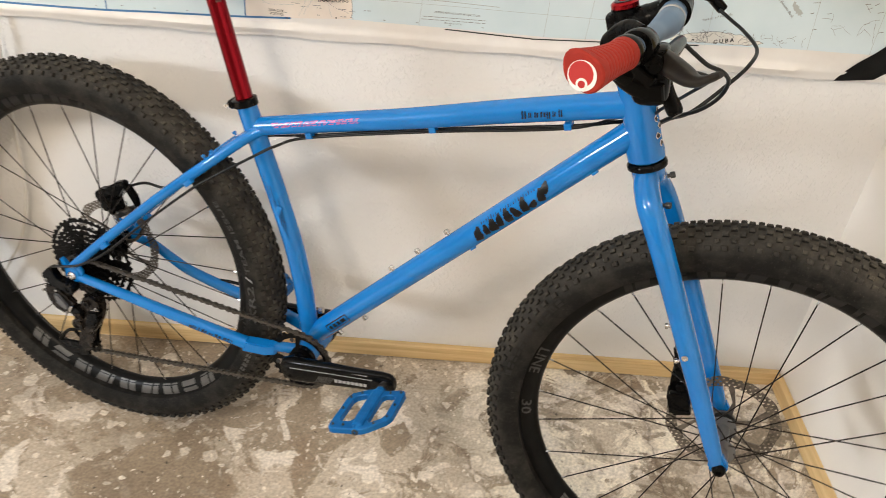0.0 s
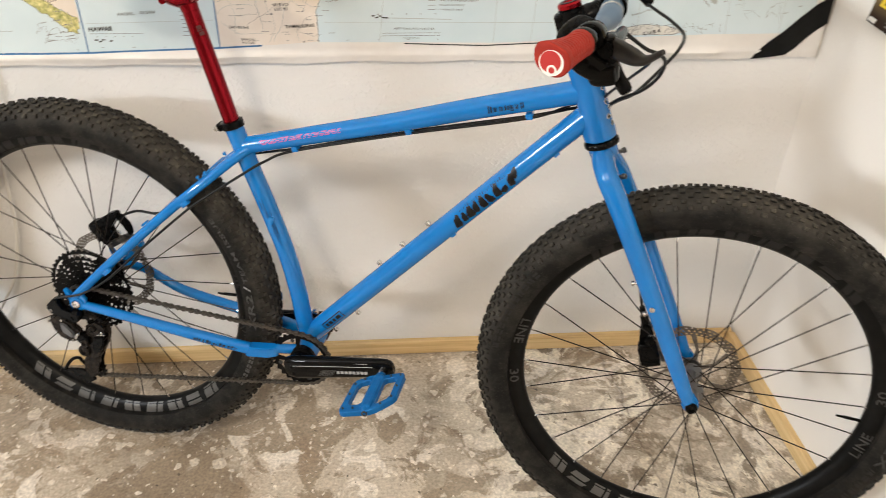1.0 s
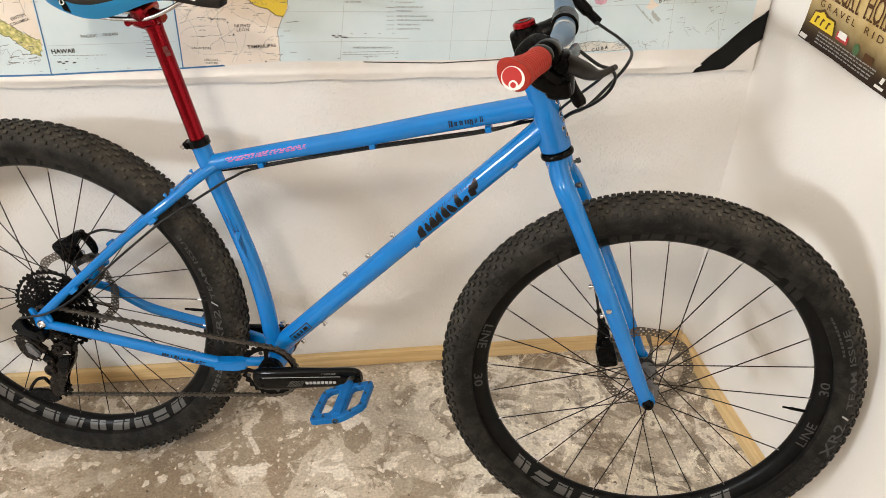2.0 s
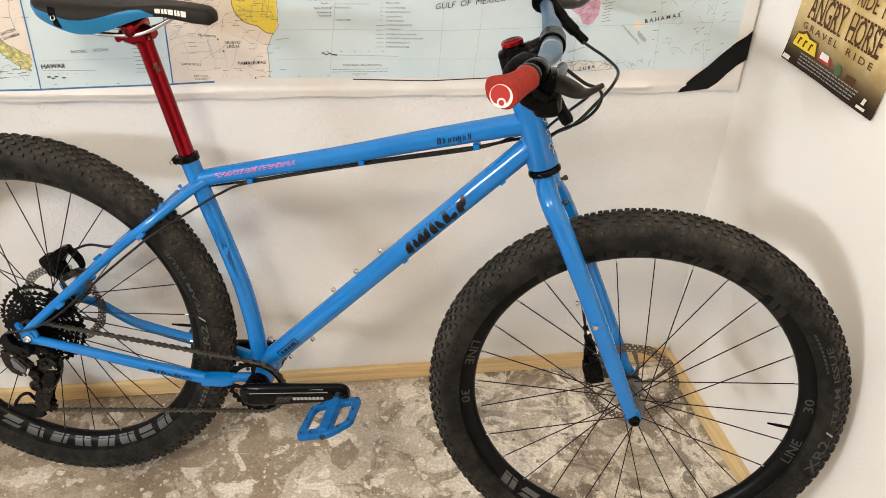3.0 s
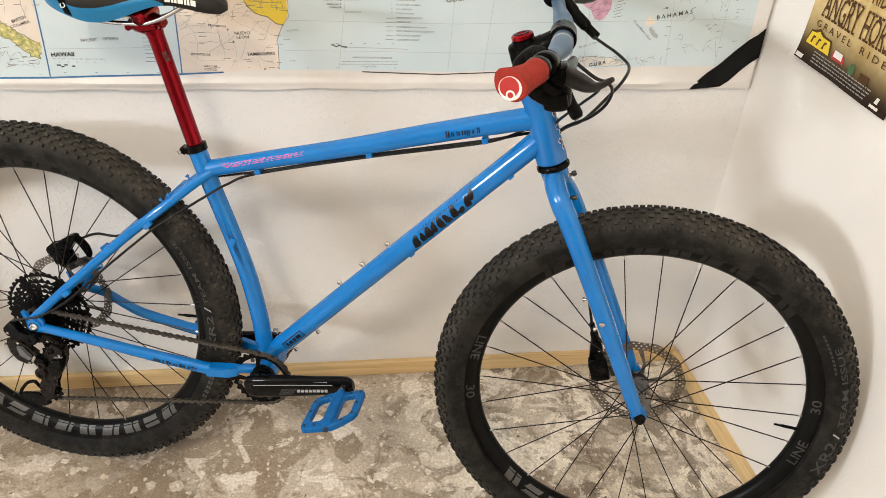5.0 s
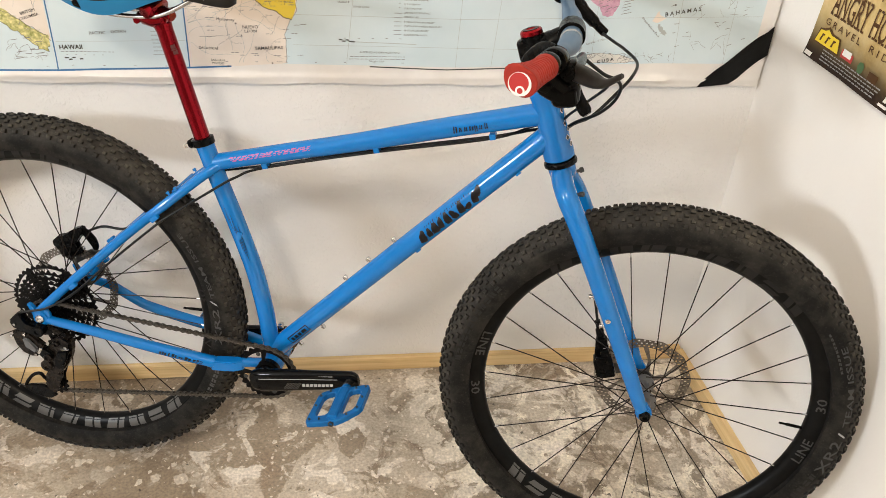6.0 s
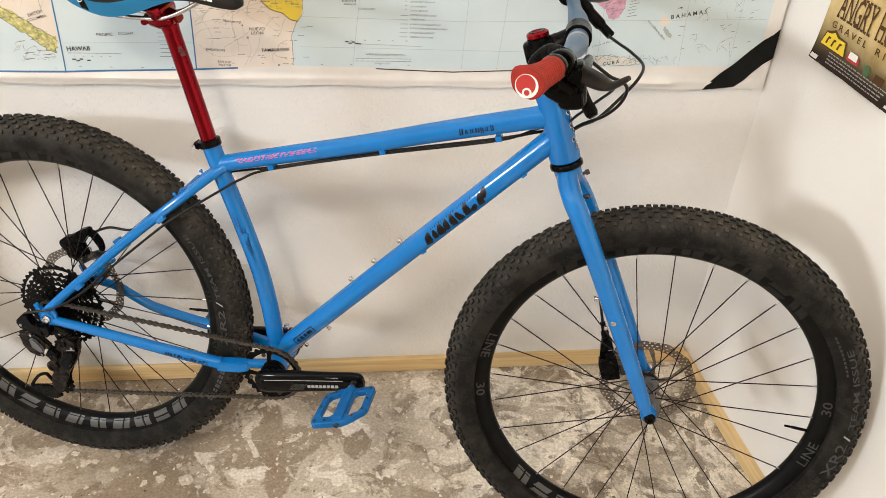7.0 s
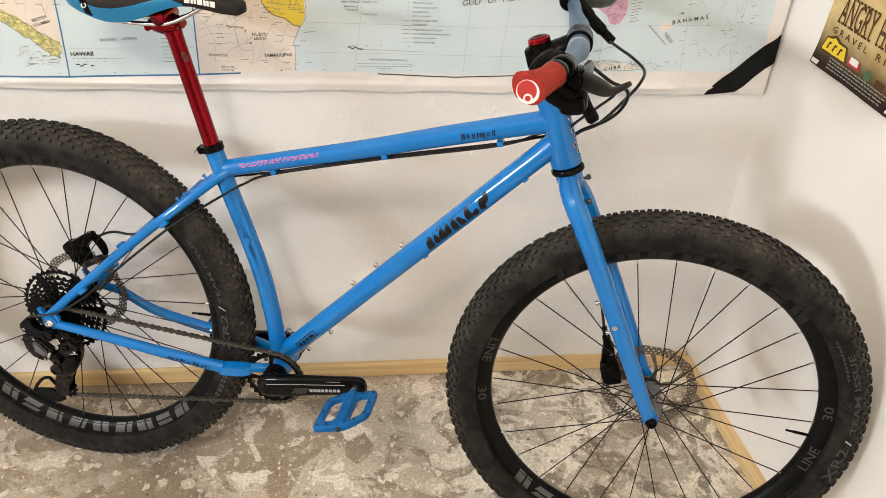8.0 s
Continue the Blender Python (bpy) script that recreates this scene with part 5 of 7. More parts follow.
for sg in (1, -1):
    bm = bmesh.new()
    sweep(bm, smooth_path([B(0.128, 0.604, 0.030 * sg), B(0.150, 0.588, 0.028 * sg), B(0.175, 0.578, 0.0225 * sg), B(0.235, 0.580, 0.0215 * sg), B(0.262, 0.586, 0.0215 * sg), B(0.290, 0.600, 0.018 * sg), B(0.318, 0.618, 0.012 * sg)]), 0.0036, 12)
    part("saddle_rail", bm, M_STEEL, saddle, "bright steel saddle rail")


def side_u(u, s):
    for a, b in zip(rows_, rows_[1:]):
        if a[0] <= u <= b[0]:
            f = (u - a[0]) / (b[0] - a[0])
            return saddle_point(*[x * (1 - f) + y * f for x, y in zip(a, b)], s)
    return saddle_point(*rows_[-1], s)


bm = bmesh.new()
for i in range(5):
    u = 0.2890 + i * 0.0100
    for (du0, du1, s0, s1) in (((0, 0.0082, 0.68, 0.88),), ((0, 0.0036, 0.68, 0.88), (0.0048, 0.0084, 0.68, 0.88)))[i % 2]:
        vs = [bm.verts.new(side_u(u + a, b) + Vector((0, -0.0014, 0.0010))) for a, b in ((du0, s0), (du1, s0), (du1, s1), (du0, s1))]
        bm.faces.new(vs)
tagged(part("saddle_mark", bm, M_WHITE, saddle, "white printed blocks", smooth=False), kind="stuff")
bm = bmesh.new()
for s0, s1, u0, u1 in ((0.62, 0.98, 0.134, 0.146),):
    n = 6
    for k in range(n):
        a, b = s0 + (s1 - s0) * k / n, s0 + (s1 - s0) * (k + 1) / n
        bm.faces.new([bm.verts.new(side_u(q, w) + Vector((0, -0.0006, 0.0004))) for q, w in ((u0 + 0.006 * (k / n), a), (u1 + 0.006 * (k / n), a), (u1 + 0.006 * ((k + 1) / n), b), (u0 + 0.006 * ((k + 1) / n), b))])
part("saddle_strip", bm, M_BLACK, saddle, smooth=False)
bm = bmesh.new()
c = side_u(0.143, 0.82)
for r0, r1 in ((0.0030, 0.0042),):
    ring_mesh(bm, [(r0, 0.0012), (r1, 0.0012), (r1, 0.0018), (r0, 0.0018)], lambda r, a, s: c + r * (math.cos(a) * FWD + math.sin(a) * Vector((0, 0.2, 0.98))) + s * SIDE, 16)
part("saddle_badge", bm, M_WHITE, saddle, smooth=False)

# --- headset, stem, handlebar
bm = bmesh.new()
revolve(bm, [(0.021, 0.0), (0.0235, 0.001), (0.0225, 0.012), (0.0185, 0.018), (0.0185, 0.040), (0.0150, 0.041)], S(*on_axis(0.5445)), AXIS_F, 32)
part("headset_spacer", bm, M_BLACK, bicycle)
bm = bmesh.new()
cl = on_axis(0.601)
revolve(bm, [(0.0140, -0.0205), (0.0178, -0.0195), (0.0178, 0.0195), (0.0140, 0.0205)], S(*cl), AXIS_F, 32)
sweep(bm, smooth_path([S(cl[0] + 0.006, cl[1] + 0.002), S(0.880, 0.616), S(0.897, 0.626)]), [0.0165] * 8 + [0.0155] * 9, 16, flat=1.15, side=(0, 1, 0))
revolve(bm, [(0.0158, -0.0235), (0.0205, -0.0225), (0.0205, 0.0225), (0.0158, 0.0235)], S(0.905, 0.630), SIDE_F, 28)
block(bm, Matrix.Translation(S(cl[0] - 0.017, cl[1] - 0.006)) @ Matrix.Rotation(radians(-20), 4, "Y"), 0.014, 0.022, 0.032, 0.004)
stem = part("stem", bm, M_PLASTIC, bicycle, "black handlebar stem")
bolt(S(cl[0] - 0.019, cl[1] + 0.004, 0.011), SIDE_F, 0.0042, 0.002, stem, M_BLACK)
bolt(S(cl[0] - 0.015, cl[1] - 0.014, 0.011), SIDE_F, 0.0042, 0.002, stem, M_BLACK)
bm = bmesh.new()
revolve(bm, [(0.0155, 0.0), (0.0172, 0.0008), (0.0172, 0.006), (0.0145, 0.0085), (0.007, 0.0086), (0.0055, 0.0062), (0.0, 0.0060)], S(*on_axis(0.6205)), AXIS_F, 28)
part("top_cap", bm, M_REDCAP, stem, "red anodised headset top cap")
bm = bmesh.new()
revolve(bm, [(0.0125, 0.0084), (0.0125, 0.0092), (0.0075, 0.0094), (0.0072, 0.0084)], S(*on_axis(0.6205)), AXIS_F, 28, closed=True)
part("cap_ring", bm, M_BLACK, stem, "black printed ring on the top cap")
bm = bmesh.new()
BAR = [(0.905, 0.630, 0.0), (0.905, 0.630, 0.045), (0.903, 0.6325, 0.08), (0.897, 0.6365, 0.125), (0.891, 0.6425, 0.18), (0.881, 0.6490, 0.25), (0.855, 0.6505, 0.351)]
full = [(u, h, -v) for u, h, v in BAR[:0:-1]] + BAR
full[0] = (0.857, 0.650, -0.340)
bp = smooth_path(full, 6)
sweep(bm, [S(*q) for q in bp], [0.0159 if abs(q[2]) < 0.085 else max(0.0111, 0.0159 - (abs(q[2]) - 0.085) * 0.09) for q in bp], 20)
handlebar = part("handlebar", bm, M_BARBLUE, bicycle, "dusty blue riser handlebar")
bm = bmesh.new()
for i in range(6):
    a0, w = (1.35 + (i % 3) * 0.30, 0.22)
    s0 = 0.060 + 0.012 * (i // 3)
    vs = []
    for a, s in ((a0, s0), (a0 + w, s0), (a0 + w, s0 + 0.008), (a0, s0 + 0.008)):
        vs.append(bm.verts.new(S(0.9040, 0.6312, 0) + SIDE_F * s + 0.0168 * (math.sin(a) * FWD_F + math.cos(a) * Vector((0, 0, 1)))))
    bm.faces.new(vs)
tagged(part("bar_mark", bm, M_SILVERPRINT, handlebar, "grey printed blocks", smooth=False), kind="stuff")
bm = bmesh.new()
revolve(bm, [(0.0157, -0.003), (0.0166, -0.0025), (0.0166, 0.0025), (0.0157, 0.003)], S(0.9045, 0.6308, 0.052), SIDE_F, 28)
part("bar_ring", bm, M_SILVERPRINT, handlebar, "pale grey ring round the bar beside the stem")


def grip(v_in, v_out, sg, label):
    """A shaped rubber grip: a barrel with fine ribs that widens to a flat wing at its printed end."""
    def axis(v):
        f = (v - 0.25) / (0.351 - 0.25)
        return S(0.881 + (0.855 - 0.881) * f, 0.649 + 0.0015 * f, v * sg)
    a, b = axis(v_in), axis(v_out)
    e = (b - a)
    en = e.normalized()
    up0 = (Vector((-0.45, 0, 0.89)) - en * Vector((-0.45, 0, 0.89)).dot(en)).normalized()
    rt0 = up0.cross(en)
    if rt0.x > 0:
        rt0 = -rt0
    n, seg = 60, 32
    bm = bmesh.new()
    rings = []
    for k in range(n + 2):
        f = min(1.0, k / n)
        r = 0.0166 - 0.0010 * math.sin(math.pi * f)
        wing = 0.0120 * max(0.0, (f - 0.15) / 0.85) ** 1.4
        if k == n + 1:
            r, wing = r * 0.90, wing * 0.86
        c = a + e * f + (en * 0.0018 if k == n + 1 else Vector((0, 0, 0)))
        ring = []
        for j in range(seg):
            q = 2 * math.pi * j / seg
            d = r + wing * (0.6 * max(0.0, math.cos(q - 0.75)) ** 1.5 + 0.4 * max(0.0, math.cos(q - 1.15)) ** 8)
            if 0.10 < f < 0.90 and (k + round(2.5 * math.sin(q))) % 5 == 0:
                d -= 0.0012
            ring.append(bm.verts.new(c + d * (math.cos(q) * rt0 + math.sin(q) * up0)))
        rings.append(ring)
    for r0, r1 in zip(rings, rings[1:]):
        for j in range(seg):
            bm.faces.new((r0[j], r0[(j + 1) % seg], r1[(j + 1) % seg], r1[j]))
    bm.faces.new(rings[0][::-1])
    bm.faces.new(rings[-1])
    g = part("grip", bm, M_GRIP, handlebar, label)
    if sg > 0:
        e.normalize()
        c = b + e * 0.0022 + rt0 * 0.0042 + up0 * 0.0008
        up = Vector((0, 0, 1))
        up = (up - e * up.dot(e)).normalized()
        rt = up.cross(e)

        def plate(cx, cy, r, lift, m, name):
            bm = bmesh.new()
            revolve(bm, [(r, 0.0), (r, lift), (0.0, lift)], c + rt * cx + up * cy, e, 24)
            return part(name, bm, m, handlebar, smooth=False)
        plate(0.0, 0.0, 0.0140, 0.0006, M_WHITE, "grip_end_print")
        plate(-0.001, 0.0014, 0.0118, 0.0010, M_GRIPRED, "grip_end_print")
        plate(0.0015, -0.0072, 0.0056, 0.0014, M_WHITE, "grip_end_print")
        plate(0.0015, -0.0072, 0.0034, 0.0018, M_GRIPRED, "grip_end_print")
    return g


bm = bmesh.new()
g0, g1 = S(0.8795, 0.6491, 0.256), S(0.8720, 0.6496, 0.286)
revolve(bm, [(0.0112, 0.0), (0.0160, 0.0005), (0.0172, 0.004), (0.0172, 0.012), (0.0160, 0.016)], g0, g1 - g0, 28)
part("grip_collar", bm, M_BLACK, handlebar, "black clamp collar of the grip")
grip(0.270, 0.350, 1, "red ribbed rubber grip with white end print")
grip(0.250, 0.336, -1, "red ribbed rubber grip touching the wall")


def blade(stations, parent, label):
    """A lever blade: flat oval sections (u, h, v, half height, half thickness) with a hooked, rounded tip."""
    st = smooth_path(stations, 5)
    bm = bmesh.new()
    rings = []
    pts = [S(*q[:3]) for q in st]
    for i, q in enumerate(st):
        t = (pts[min(i + 1, len(pts) - 1)] - pts[max(i - 1, 0)]).normalized()
        wide = Vector((0.25, 0.1, 0.96))
        wide = (wide - t * wide.dot(t)).normalized()
        thin = t.cross(wide)
        rings.append([bm.verts.new(pts[i] + wide * (math.copysign(abs(math.cos(a)) ** 0.75, math.cos(a)) * float(q[3])) + thin * (math.sin(a) * float(q[4]))) for a in (2 * math.pi * k / 16 for k in range(16))])
    for r0, r1 in zip(rings, rings[1:]):
        for k in range(16):
            bm.faces.new((r0[k], r0[(k + 1) % 16], r1[(k + 1) % 16], r1[k]))
    bm.faces.new(rings[0][::-1])
    bm.faces.new(rings[-1])
    return part("lever_blade", bm, M_LEVER, parent, label)


# brake lever: clamp ring, master cylinder, pivot block, blade
bm = bmesh.new()
c0, c1 = S(0.8870, 0.6455, 0.218), S(0.8845, 0.6475, 0.235)
revolve(bm, [(0.0115, -0.016), (0.0165, -0.0155), (0.0180, -0.012), (0.0180, 0.012), (0.0165, 0.0155), (0.0115, 0.016)], (c0 + c1) / 2, c1 - c0, 28)
block(bm, Matrix.Translation(S(0.905, 0.636, 0.214)) @ Matrix.Rotation(radians(-20), 4, "Y"), 0.026, 0.030, 0.022, 0.006)
brake_lever = part("brake_lever", bm, M_BLACK, bicycle, "black hydraulic brake lever with shifter below")
bm = bmesh.new()
sweep(bm, smooth_path([S(0.905, 0.634, 0.236), S(0.913, 0.633, 0.205), S(0.918, 0.630, 0.165), S(0.922, 0.626, 0.122), S(0.924, 0.624, 0.110)]), [0.0100, 0.0105, 0.0100, 0.0085, 0.0055], 14, flat=0.85)
part("master_cylinder", bm, M_BLACK, brake_lever)
bm = bmesh.new()
block(bm, Matrix.Translation(S(0.914, 0.626, 0.208)) @ Matrix.Rotation(radians(25), 4, "Y"), 0.018, 0.022, 0.030, 0.005)
part("lever_pivot", bm, M_BLACK, brake_lever)
bolt(S(0.916, 0.634, 0.219), SIDE_F, 0.0035, 0.002, brake_lever, M_STEEL)
blade([(0.903, 0.634, 0.206, 0.0115, 0.0075), (0.911, 0.635, 0.220, 0.0120, 0.0068), (0.923, 0.6365, 0.240, 0.0118, 0.006), (0.937, 0.6380, 0.262, 0.0102, 0.0052), (0.947, 0.6405, 0.278, 0.0066, 0.0048), (0.9545, 0.6470, 0.290, 0.0042, 0.0042),
       (0.961, 0.6550, 0.300, 0.0037, 0.0037), (0.9655, 0.6600, 0.305, 0.0030, 0.003)], brake_lever, "dark grey brake lever blade")
# the far lever points down and forward
bm = bmesh.new()
sweep(bm, smooth_path([S(0.882, 0.662, -0.235), S(0.895, 0.648, -0.205), S(0.915, 0.628, -0.200), S(0.940, 0.606, -0.205), S(0.964, 0.585, -0.215)]), [0.0125] * 9 + [0.012] * 9 + [0.0105] * 8 + [0.008] * 7, 14, flat=0.85)
revolve(bm, [(0.0115, -0.009), (0.0175, -0.008), (0.0175, 0.008), (0.0115, 0.009)], S(0.8815, 0.6485, -0.20), SIDE_F, 20)
far_lever = part("brake_lever", bm, M_BLACK, bicycle, "black brake lever on the far side")
bm = bmesh.new()
sweep(bm, smooth_path([S(0.905, 0.645, -0.215), S(0.925, 0.640, -0.24), S(0.950, 0.635, -0.28), S(0.965, 0.640, -0.32)]), [0.0085] * 10 + [0.007] * 9, 12, flat=0.65)
part("lever_blade", bm, M_LEVER, far_lever)
bm = bmesh.new()
block(bm, Matrix.Translation(S(0.868, 0.668, -0.19)), 0.026, 0.03, 0.024, 0.006)
part("reservoir", bm, M_BLACK, far_lever)
# shifter pod under the near lever
bm = bmesh.new()
for u, h, v, ru, rh, rv, tilt in ((0.892, 0.607, 0.198, 0.028, 0.019, 0.024, 22), (0.905, 0.601, 0.200, 0.020, 0.020, 0.020, -10), (0.878, 0.613, 0.204, 0.016, 0.014, 0.019, 30)):
    made = bmesh.ops.create_uvsphere(bm, u_segments=20, v_segments=12, radius=1.0)
    m = Matrix.Translation(S(u, h, v)) @ Matrix.Rotation(radians(tilt), 4, "Y") @ Matrix.Diagonal((ru, rv, rh, 1))
    for q in made["verts"]:
        w = q.co
        w = Vector([math.copysign(abs(k) ** 0.6, k) for k in w])
        q.co = m @ w
shifter = part("shifter", bm, M_SHIFTER, bicycle, "glossy black trigger shifter")
bm = bmesh.new()
sweep(bm, smooth_path([S(0.912, 0.612, 0.190), S(0.919, 0.600, 0.188), S(0.926, 0.587, 0.188), S(0.934, 0.576, 0.190), S(0.9385, 0.571, 0.193)]), [0.0085, 0.0078, 0.0075, 0.0082, 0.0092, 0.0088, 0.006], 14, flat=0.8)
part("shift_paddle", bm, M_PLASTIC, shifter)
bm = bmesh.new()
for u, h, v, lx, ly, lz, turn in ((0.893, 0.617, 0.216, 0.034, 0.014, 0.016, 28), (0.912, 0.600, 0.214, 0.018, 0.014, 0.022, -14)):
    block(bm, Matrix.Translation(S(u, h, v)) @ Matrix.Rotation(radians(turn), 4, "Y") @ Matrix.Rotation(radians(12), 4, "X"), lx, ly, lz, 0.003)
part("shifter_cover", bm, M_SHIFTER, shifter, smooth=False)
bm = bmesh.new()
sweep(bm, smooth_path([S(0.886, 0.656, 0.215), S(0.872, 0.654, 0.198), S(0.860, 0.645, 0.188), S(0.850, 0.632, 0.180), S(0.846, 0.624, 0.178)]), [0.0085, 0.0090, 0.0085, 0.0075, 0.005], 12, flat=0.7)
part("thumb_lever", bm, M_PLASTIC, shifter)


# --- cables and hoses
def hose(points, r, name="cable", label="", steer=False):
    bm = bmesh.new()
    sweep(bm, smooth_path([(S if k else B)(*p) for p, k in zip(points, steer if steer else [0] * len(points))], 8), r, 10)
    return part(name, bm, M_CABLE, bicycle, label)


hose([(0.960, 0.586, -0.205), (0.980, 0.578, -0.190), (0.999, 0.574, -0.160), (1.018, 0.568, -0.110), (1.010, 0.563, -0.05), (0.989, 0.542, -0.02), (0.956, 0.506, -0.002), (0.932, 0.484, -0.02), (0.908, 0.463, -0.032), (0.870, 0.462, -0.026),
      (0.804, 0.4485, -0.004), (0.615, 0.3975, -0.004), (0.421, 0.340, -0.004), (0.375, 0.322, -0.022), (0.30, 0.293, -0.034), (0.215, 0.225, -0.050), (0.170, 0.176, -0.046), (0.118, 0.146, -0.046), (0.07, 0.140, -0.052), (0.038, 0.125, -0.055), (0.02, 0.112, -0.054)],
     0.0026, "brake_hose", "black brake hose from lever to caliper", [1] * 7 + [0] * 14)
hose([(0.924, 0.624, 0.110), (0.940, 0.612, 0.104), (0.958, 0.600, 0.098), (0.976, 0.590, 0.080), (0.986, 0.573, 0.060), (0.981, 0.545, 0.040), (0.962, 0.516, 0.018), (0.928, 0.484, -0.015), (0.912, 0.450, -0.045), (0.920, 0.397, -0.066), (0.934, 0.355, -0.074), (0.970, 0.272, -0.074), (1.000, 0.195, -0.070), (1.018, 0.144, -0.064), (1.030, 0.10, -0.060)],
     0.0026, "brake_hose", "black front brake hose", [1] * 15)
hose([(0.915, 0.612, 0.178), (0.950, 0.606, 0.150), (0.963, 0.590, 0.118), (0.944, 0.553, 0.072), (0.917, 0.508, 0.022), (0.905, 0.470, -0.030), (0.868, 0.468, -0.026), (0.804, 0.4485, 0.005), (0.615, 0.3975, 0.005), (0.421, 0.340, 0.005), (0.372, 0.320, 0.020), (0.335, 0.296, 0.032), (0.270, 0.250, 0.052), (0.235, 0.222, 0.058),
      (0.150, 0.142, 0.070), (0.075, 0.068, 0.082), (0.020, 0.030, 0.088), (-0.030, 0.014, 0.093), (-0.046, -0.004, 0.096)],
     0.0022, "shift_cable", "black shift cable along the frame", [1] * 5 + [0] * 14)


# --- printed marks on the tubes
def on_tube(bm, p0, t, radius, x0, x1, y0, y1, shear=0.0, n=4):
    """A printed patch on a tube: x along it, y round it (metres), 0 facing the chain side."""
    upn = t.cross(SIDE)
    if upn.z < 0:
        upn = -upn
    grid = []
    for i in range(2):
        col = []
        for j in range(n + 1):
            f = j / n
            y = y0 + (y1 - y0) * f
            x = (x0, x1)[i] + shear * (f - 0.5)
            a = y / radius
            col.append(bm.verts.new(p0 + t * x + radius * (math.cos(a) * SIDE + math.sin(a) * upn)))
        grid.append(col)
    for j in range(n):
        bm.faces.new((grid[0][j], grid[1][j], grid[1][j + 1], grid[0][j + 1]))


def ragged(bm, p0, t, radius, x0, x1, y0, y1, shear, rr, rough):
    """A printed patch with uneven, brushed edges."""
    upn = t.cross(SIDE)
    if upn.z < 0:
        upn = -upn
    n, rows = 8, []
    for j in range(n + 1):
        f = j / n
        a = (y0 + (y1 - y0) * f) / radius
        row = []
        for x in (x0 + rr.uniform(-rough, rough), x1 + rr.uniform(-rough, rough)):
            row.append(bm.verts.new(p0 + t * (x + shear * (f - 0.5)) + radius * (math.cos(a) * SIDE + math.sin(a) * upn)))
        rows.append(row)
    for r0, r1 in zip(rows, rows[1:]):
        bm.faces.new((r0[0], r0[1], r1[1], r1[0]))


def brushed(bm, p0, t, radius, pts, rr):
    """A brush stroke on a tube through (along, round, half width) stations, its edges frayed."""
    upn = t.cross(SIDE)
    if upn.z < 0:
        upn = -upn
    st = smooth_path(pts, 5)
    rows = []
    for i, (x, y, hw) in enumerate(st):
        b, a = st[min(i + 1, len(st) - 1)], st[max(i - 1, 0)]
        d = Vector((b[0] - a[0], b[1] - a[1])).normalized()
        row = []
        for sg in (1, -1):
            k = sg * (hw + rr.uniform(-0.0006, 0.0006))
            px, py = x - d.y * k, y + d.x * k
            q = py / radius
            row.append(bm.verts.new(p0 + t * px + radius * (math.cos(q) * SIDE + math.sin(q) * upn)))
        rows.append(row)
    for r0, r1 in zip(rows, rows[1:]):
        bm.faces.new((r0[0], r0[1], r1[1], r1[0]))


dsx = (B(0.697, 0.262) - DT0).dot(dt_dir)
bm = bmesh.new()
for x, lean, y0, y1, hw in ((0.004, 0.010, -0.012, 0.010, 0.0046), (0.018, 0.004, -0.010, 0.007, 0.0034), (0.031, 0.006, -0.011, 0.009, 0.0048), (0.044, 0.008, -0.010, 0.010, 0.0036), (0.058, 0.004, -0.012, 0.011, 0.0044),
                            (0.071, -0.004, -0.012, 0.007, 0.0040), (0.088, 0.006, -0.011, 0.012, 0.0042), (0.100, 0.012, -0.011, -0.002, 0.0034), (0.117, 0.008, -0.011, 0.009, 0.0040), (0.128, 0.012, -0.002, 0.013, 0.0036)):
    pts = [(lean * (f - 0.5), y0 + (y1 - y0) * f, hw * (0.45 + 1.1 * math.sin(math.pi * min(1.0, 0.25 + 0.72 * f)))) for f in (0.0, 0.3, 0.6, 1.0)]
    brushed(bm, DT0, dt_dir, 0.0192, [(dsx + (x + a) * 1.06, b, w) for a, b, w in pts], rng)
for k in range(22):
    x = dsx + 0.018 + 0.0048 * k
    on_tube(bm, DT0, dt_dir, 0.0192, x, x + rng.uniform(0.0008, 0.0018), 0.009, 0.009 + rng.uniform(0.002, 0.006), 0.001, 1)
part("frame_mark", bm, M_INK, down_tube, "ragged black printed shapes", smooth=False)
bm = bmesh.new()
ksx = (B(0.742, 0.459) - B(0.33, 0.335)).dot(tt_dir)
for i, (w, t0, t1) in enumerate(((0.006, -0.006, 0.006), (0.004, -0.005, 0.003), (0.005, -0.005, 0.003), (0.007, -0.005, 0.003), (0.005, -0.008, 0.003), (0.004, -0.005, 0.003), (0.005, -0.006, 0.005))):
    x = 0.0083 * i + (0.001 if i else 0.0)
    ragged(bm, B(0.33, 0.335), tt_dir, 0.0180, ksx + x, ksx + x + w * 0.36, t0, t1, 0.001, rng, 0.0004)
    ragged(bm, B(0.33, 0.335), tt_dir, 0.0180, ksx + x + w * 0.62, ksx + x + w, t0, t1 - 0.001, 0.001, rng, 0.0004)
part("frame_mark", bm, M_INK, top_tube, "small black printed shapes", smooth=False)
bm = bmesh.new()
psx = (B(0.361, 0.348) - B(0.33, 0.335)).dot(tt_dir)
rr = random.Random(5)
for y in (0.0010, 0.0038, 0.0066):
    x = rr.uniform(0, 0.01)
    while x < 0.148:
        w = rr.uniform(0.003, 0.009)
        on_tube(bm, B(0.33, 0.335), tt_dir, 0.01565, psx + x, psx + x + w, y, y + rr.uniform(0.0012, 0.0024), 0.002, 2)
        x += w + rr.uniform(0.0012, 0.005)
tagged(part("frame_mark", bm, M_PINK, top_tube, "pink printed strip", smooth=False), kind="stuff")
bm = bmesh.new()
